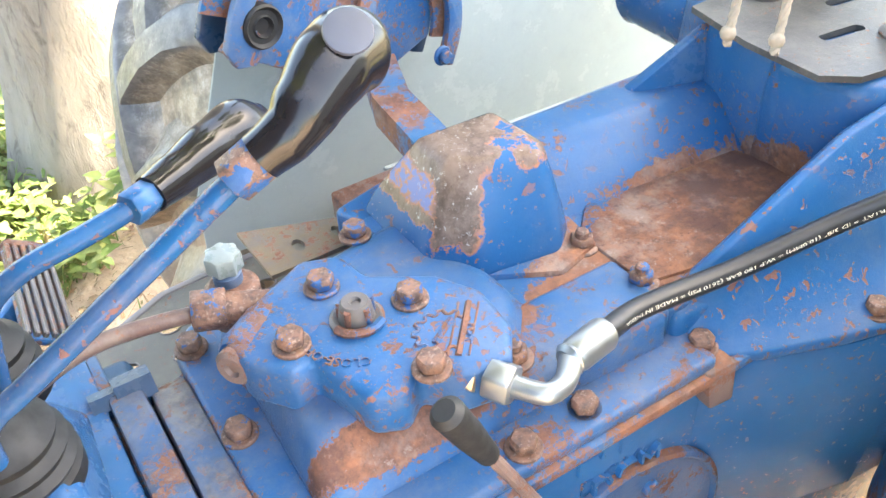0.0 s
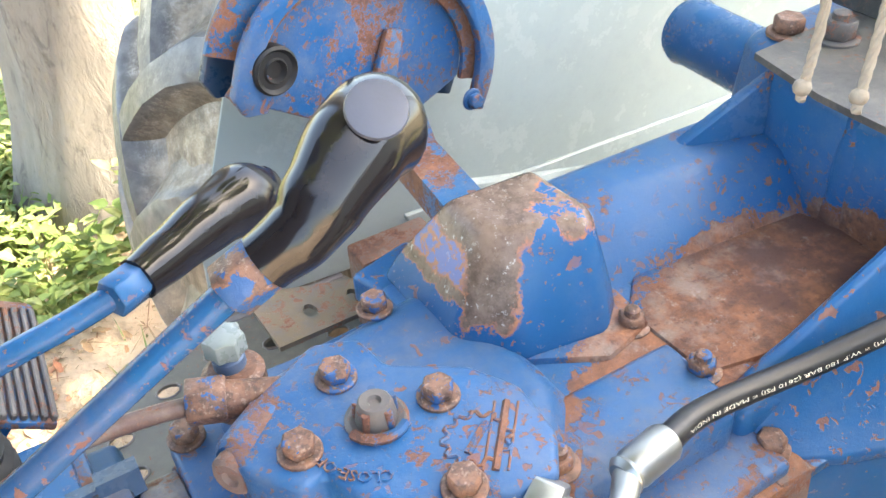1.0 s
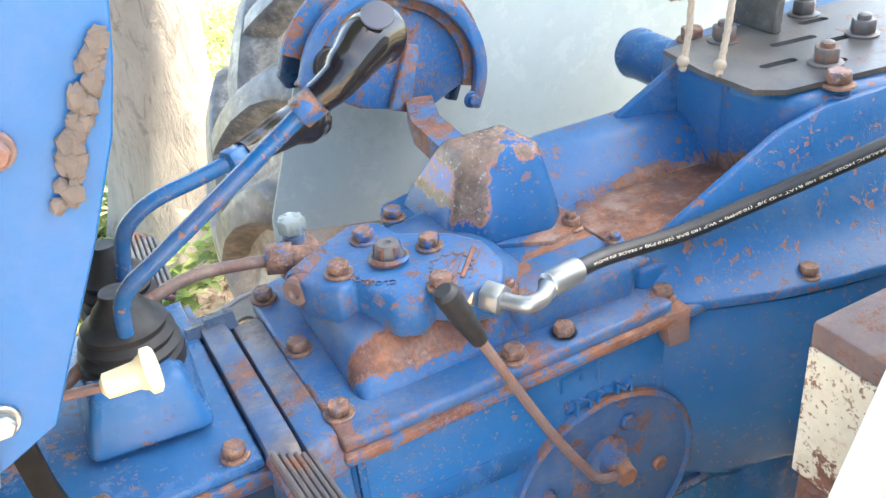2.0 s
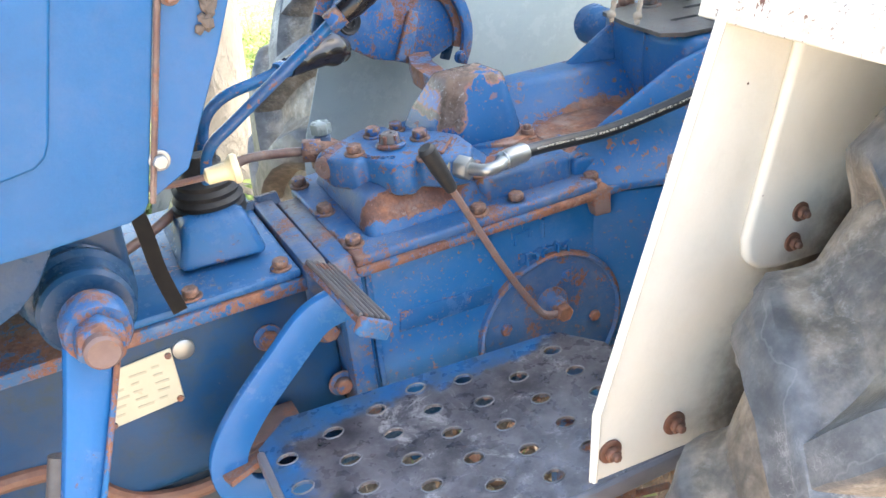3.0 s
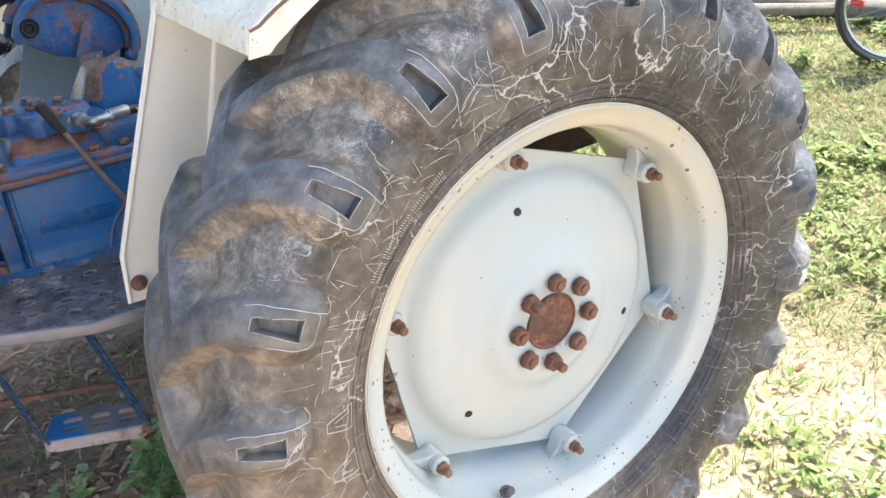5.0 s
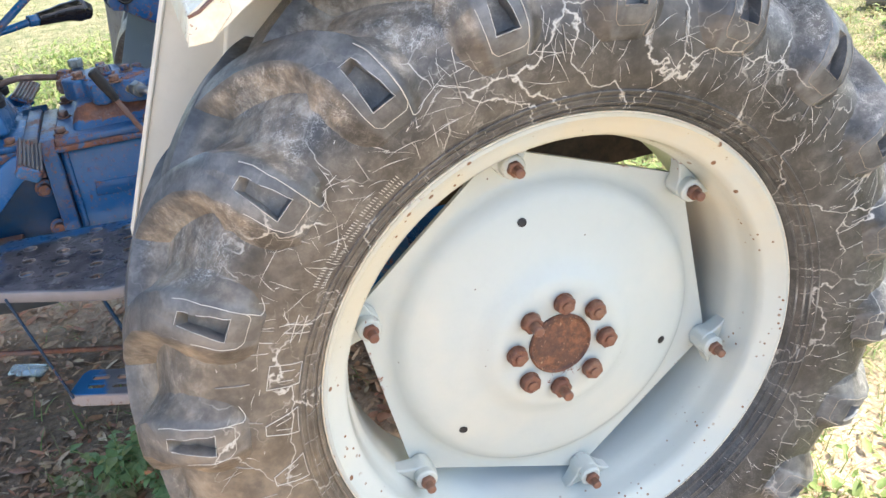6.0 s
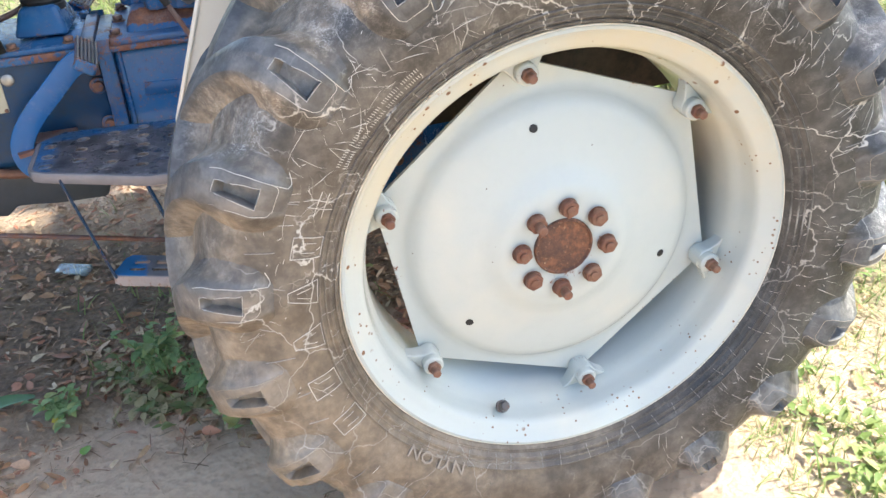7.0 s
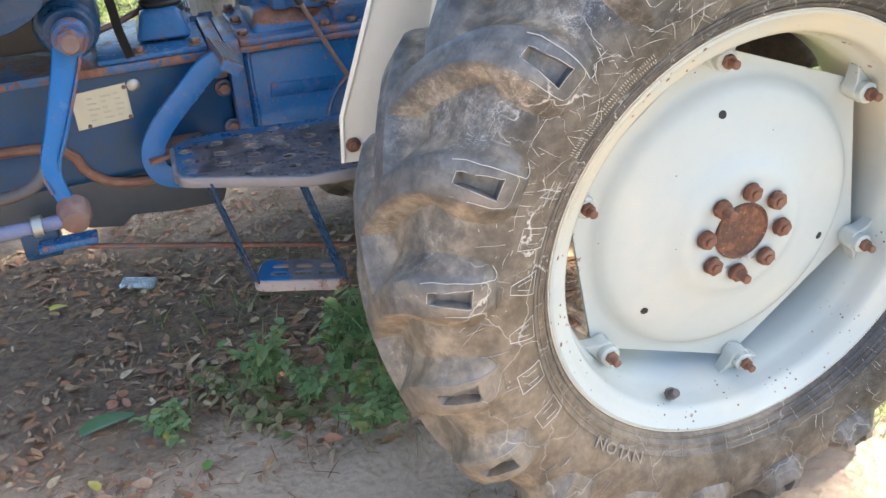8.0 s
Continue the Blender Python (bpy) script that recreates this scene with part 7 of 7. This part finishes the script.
# ---- the tree that shades the tractor, and the yard beyond ----
k = Mat("pale_bark")
b = k.mix(k.noise(9, 7, 0.7), (0.17, 0.15, 0.13), (0.33, 0.295, 0.255))
b = k.mix(k.ramp(k.noise(26, 6, 0.7, 1.0, k.stretch(1, 1, 0.35)), 0.5, 0.66, 0, 0.7), b, (0.12, 0.10, 0.088))
k.set(b, 0.9)
k.bump(k.noise(22, 8, 0.75, 0.8, k.stretch(1, 1, 0.3)), 0.9, 0.02)
bark = k.m
tree = thing("tree", "large tree with a pale rough trunk and an unseen crown placed for shade", "tree", (-0.40, 2.70, 0))
rings = []
for i in range(40):
    z = -0.05 + 6.2 * i / 39
    c = Vector((-0.475 - 0.08 * math.exp(-max(z, 0) * 1.8) + 0.02 * z, 2.72 - 0.08 * z, z))
    ring = []
    for j in range(40):
        a = 2 * math.pi * j / 40
        r = 0.160 + 0.06 * math.exp(-max(z, 0) * 5.0) * (1 + 0.35 * math.sin(5 * a)) - 0.008 * z
        r *= 1 + 0.08 * noise.noise((math.cos(a) * 2, math.sin(a) * 2, z * 2.2))
        ring.append(c + Vector((math.cos(a) * r, math.sin(a) * r, 0)))
    rings.append(ring)
part("trunk", loft(rings), bark, tree)
for i, (x, y, z) in enumerate(((2.4, -0.9, 6.5), (3.4, 0.2, 6.6), (1.4, -1.7, 6.6), (0.9, 0.4, 7.0), (-1.8, 1.8, 6.6), (-0.4, 4.3, 6.4), (2.6, 2.0, 6.8), (-1.6, 1.2, 4.9))):
    p0 = Vector((-0.22, 2.25, 4.6 + 0.14 * i if z > 5 else 4.1))
    part("limb", tube(curve_points([p0, p0.lerp(Vector((x, y, z)), 0.5) + Vector((0, 0, 0.35)), (x, y, z)], 6), lambda t: 0.085 - 0.065 * t, 9), bark, tree)
crown = Soup()
rng = random.Random(5)
# Unseen crown, set up-sun so that its shadow falls on the tractor.
for i in range(1100):
    x, y = rng.uniform(0.25, 3.95), rng.uniform(-1.35, 0.38)
    edge = min(x - 0.25, 3.95 - x, y + 1.35, 0.38 - y)
    if noise.noise((x * 1.4, y * 1.4, 7)) + 0.62 + 0.4 * min(edge, 0.6) < rng.uniform(0, 1):
        continue
    z = 6.2 + 0.9 * rng.random() + 0.3 * noise.noise((x, y, 0))
    for j in range(7):
        d = Vector((rng.uniform(-1, 1), rng.uniform(-1, 1), rng.uniform(-0.5, 0.3)))
        p = Vector((x + rng.uniform(-0.12, 0.12), y + rng.uniform(-0.12, 0.12), z + rng.uniform(-0.1, 0.1)))
        crown.leaf(p, d, Vector((0, 0, 1)), rng.uniform(0.14, 0.22), rng.uniform(0.06, 0.09), 0.3, 2)
# More unseen crown for the ground beyond; its gaps let sun patches through.
for i in range(520):
    a, r = rng.uniform(0, 6.28), math.sqrt(rng.random())
    x, y, z = 2.35 + 1.75 * r * math.cos(a), 1.35 + 1.25 * r * math.sin(a), 6.3 + 0.7 * rng.random()
    if math.hypot(x - 3.08, (y - 0.42) * 1.4) < 0.26 or math.hypot(x - 3.12, y - 1.38) < 0.42 or noise.noise((x * 1.7, y * 1.7, 5)) < 0.0:
        continue
    for j in range(6):
        d = Vector((rng.uniform(-1, 1), rng.uniform(-1, 1), rng.uniform(-0.5, 0.3)))
        crown.leaf(Vector((x + rng.uniform(-0.15, 0.15), y + rng.uniform(-0.15, 0.15), z)), d, Vector((0, 0, 1)), 0.19, 0.08, 0.3, 2)
# Low unseen clump, added to cut the sky light on the gearbox top.
for i in range(2300):
    a, r = rng.uniform(0, 6.28), math.sqrt(rng.random())
    x, y = -1.25 + 1.9 * r * math.cos(a), 2.15 + 1.6 * r * math.sin(a)
    z = 4.3 + 1.1 * (1 - r * r) * rng.random() + 0.2 * noise.noise((x * 2, y * 2, 1))
    if noise.noise((x * 1.5, y * 1.5, 3)) < -0.32:
        continue
    for j in range(5):
        d = Vector((rng.uniform(-1, 1), rng.uniform(-1, 1), rng.uniform(-0.5, 0.3)))
        crown.leaf(Vector((x + rng.uniform(-0.15, 0.15), y + rng.uniform(-0.15, 0.15), z)), d, Vector((0, 0, 1)), 0.17, 0.075, 0.3, 2)
for i in range(500):
    a, r = rng.uniform(0, 6.28), math.sqrt(rng.random())
    x, y = -1.3 + 2.6 * r * math.cos(a), 4.0 + 1.8 * r * math.sin(a)
    z = 6.4 + 1.0 * (1 - r * r) * rng.random()
    for j in range(5):
        d = Vector((rng.uniform(-1, 1), rng.uniform(-1, 1), rng.uniform(-0.5, 0.3)))
        crown.leaf(Vector((x + rng.uniform(-0.15, 0.15), y + rng.uniform(-0.15, 0.15), z)), d, Vector((0, 0, 1)), 0.18, 0.08, 0.3, 2)
hang(new("crown", crown.mesh("crown", green)), tree)


# ---- the far edge of the yard: a parked bicycle before a heap of timber ----
bike = thing("bicycle", "parked bicycle with black tyres and a teal frame", "bicycle", (3.9, 1.75, 0))
dark_tyre = plain("bicycle_rubber", (0.03, 0.03, 0.03), 0.6)
grey_metal = plain("dull_steel", (0.4, 0.4, 0.4), 0.35, 0.8)
for cx, cy in ((3.75, 1.80), (4.55, 1.05)):
    ax = Vector((0.68, 0.73, 0))
    ring = [Vector((cx, cy, 0.33)) + Vector((0.73, -0.68, 0)) * (0.31 * math.cos(2 * math.pi * i / 40)) + Vector((0, 0, 0.31 * math.sin(2 * math.pi * i / 40))) for i in range(41)]
    part("tyre", tube(ring, 0.020, 8), dark_tyre, bike)
    inner = [Vector((cx, cy, 0.33)) + (p - Vector((cx, cy, 0.33))) * 0.92 for p in ring]
    part("rim", tube(inner, 0.010, 6), grey_metal, bike)
    bm = bmesh.new()
    for i in range(0, 40, 2):
        join(bm, rod((cx, cy, 0.33), inner[i], 0.0012, seg=4))
    part("spoke", bm, grey_metal, bike)
    arch = [Vector((cx, cy, 0.33)) + (p - Vector((cx, cy, 0.33))) * 1.13 for p in ring[4:18]]
    part("mudguard", tube(arch, 0, flat=(0.004, 0.05, (0, 0, 1))), dark_tyre, bike)
    part("stay", rod((cx - 0.02, cy - 0.03, 0.33), (cx + 0.1, cy - 0.05, 0.72), 0.010, seg=8), grey_metal, bike)
teal = plain("teal_paint", (0.05, 0.22, 0.18), 0.4)
fr = tube([(3.75, 1.80, 0.33), (3.92, 1.63, 0.80), (4.35, 1.22, 0.78), (4.12, 1.46, 0.30), (3.92, 1.63, 0.80)], 0.016, 10)
part("frame", fr, teal, bike)
part("fork", tube([(4.55, 1.05, 0.33), (4.42, 1.15, 0.75), (4.38, 1.2, 0.95)], 0.014, 10), teal, bike)
part("handlebar", tube([(4.25, 1.0, 0.98), (4.38, 1.2, 0.96), (4.5, 1.4, 0.98)], 0.011, 10), grey_metal, bike)
part("saddle", bevel(box(3.80, 4.02, 1.53, 1.70, 0.90, 0.95, 0.0), 0.02, 3), dark_tyre, bike)
part("flap", box(3.60, 3.62, 1.93, 2.0, 0.34, 0.42, 0.004), plain("white_plastic", (0.75, 0.75, 0.75), 0.4), bike, "white flap")
part("flap_edge", box(3.598, 3.618, 1.93, 2.0, 0.31, 0.34, 0.004), plain("red_plastic", (0.7, 0.03, 0.03), 0.4), bike, "red flap edge")
bike.location = (3.68, 1.44, 0)
rng = random.Random(21)
for i in range(16):
    x, y = 4.2 + rng.uniform(-0.3, 0.9), 2.3 + rng.uniform(-0.2, 1.1)
    z = 0.06 + 0.10 * (i // 5)
    a = rng.uniform(-0.4, 0.4) - 0.9
    r = rng.uniform(0.045, 0.075)
    d = Vector((math.cos(a), math.sin(a), rng.uniform(-0.03, 0.03)))
    p = Vector((x, y, z))
    log = new("log", finish("log", tube([p - d * 0.7, p - d * 0.2 + Vector((0, 0, 0.01)), p + d * 0.3, p + d * 0.8], lambda t: r * (1 - 0.25 * t), 12), bark))
    tagged(log, "dry brown log lying in a heap", "log", "logs in the heap")
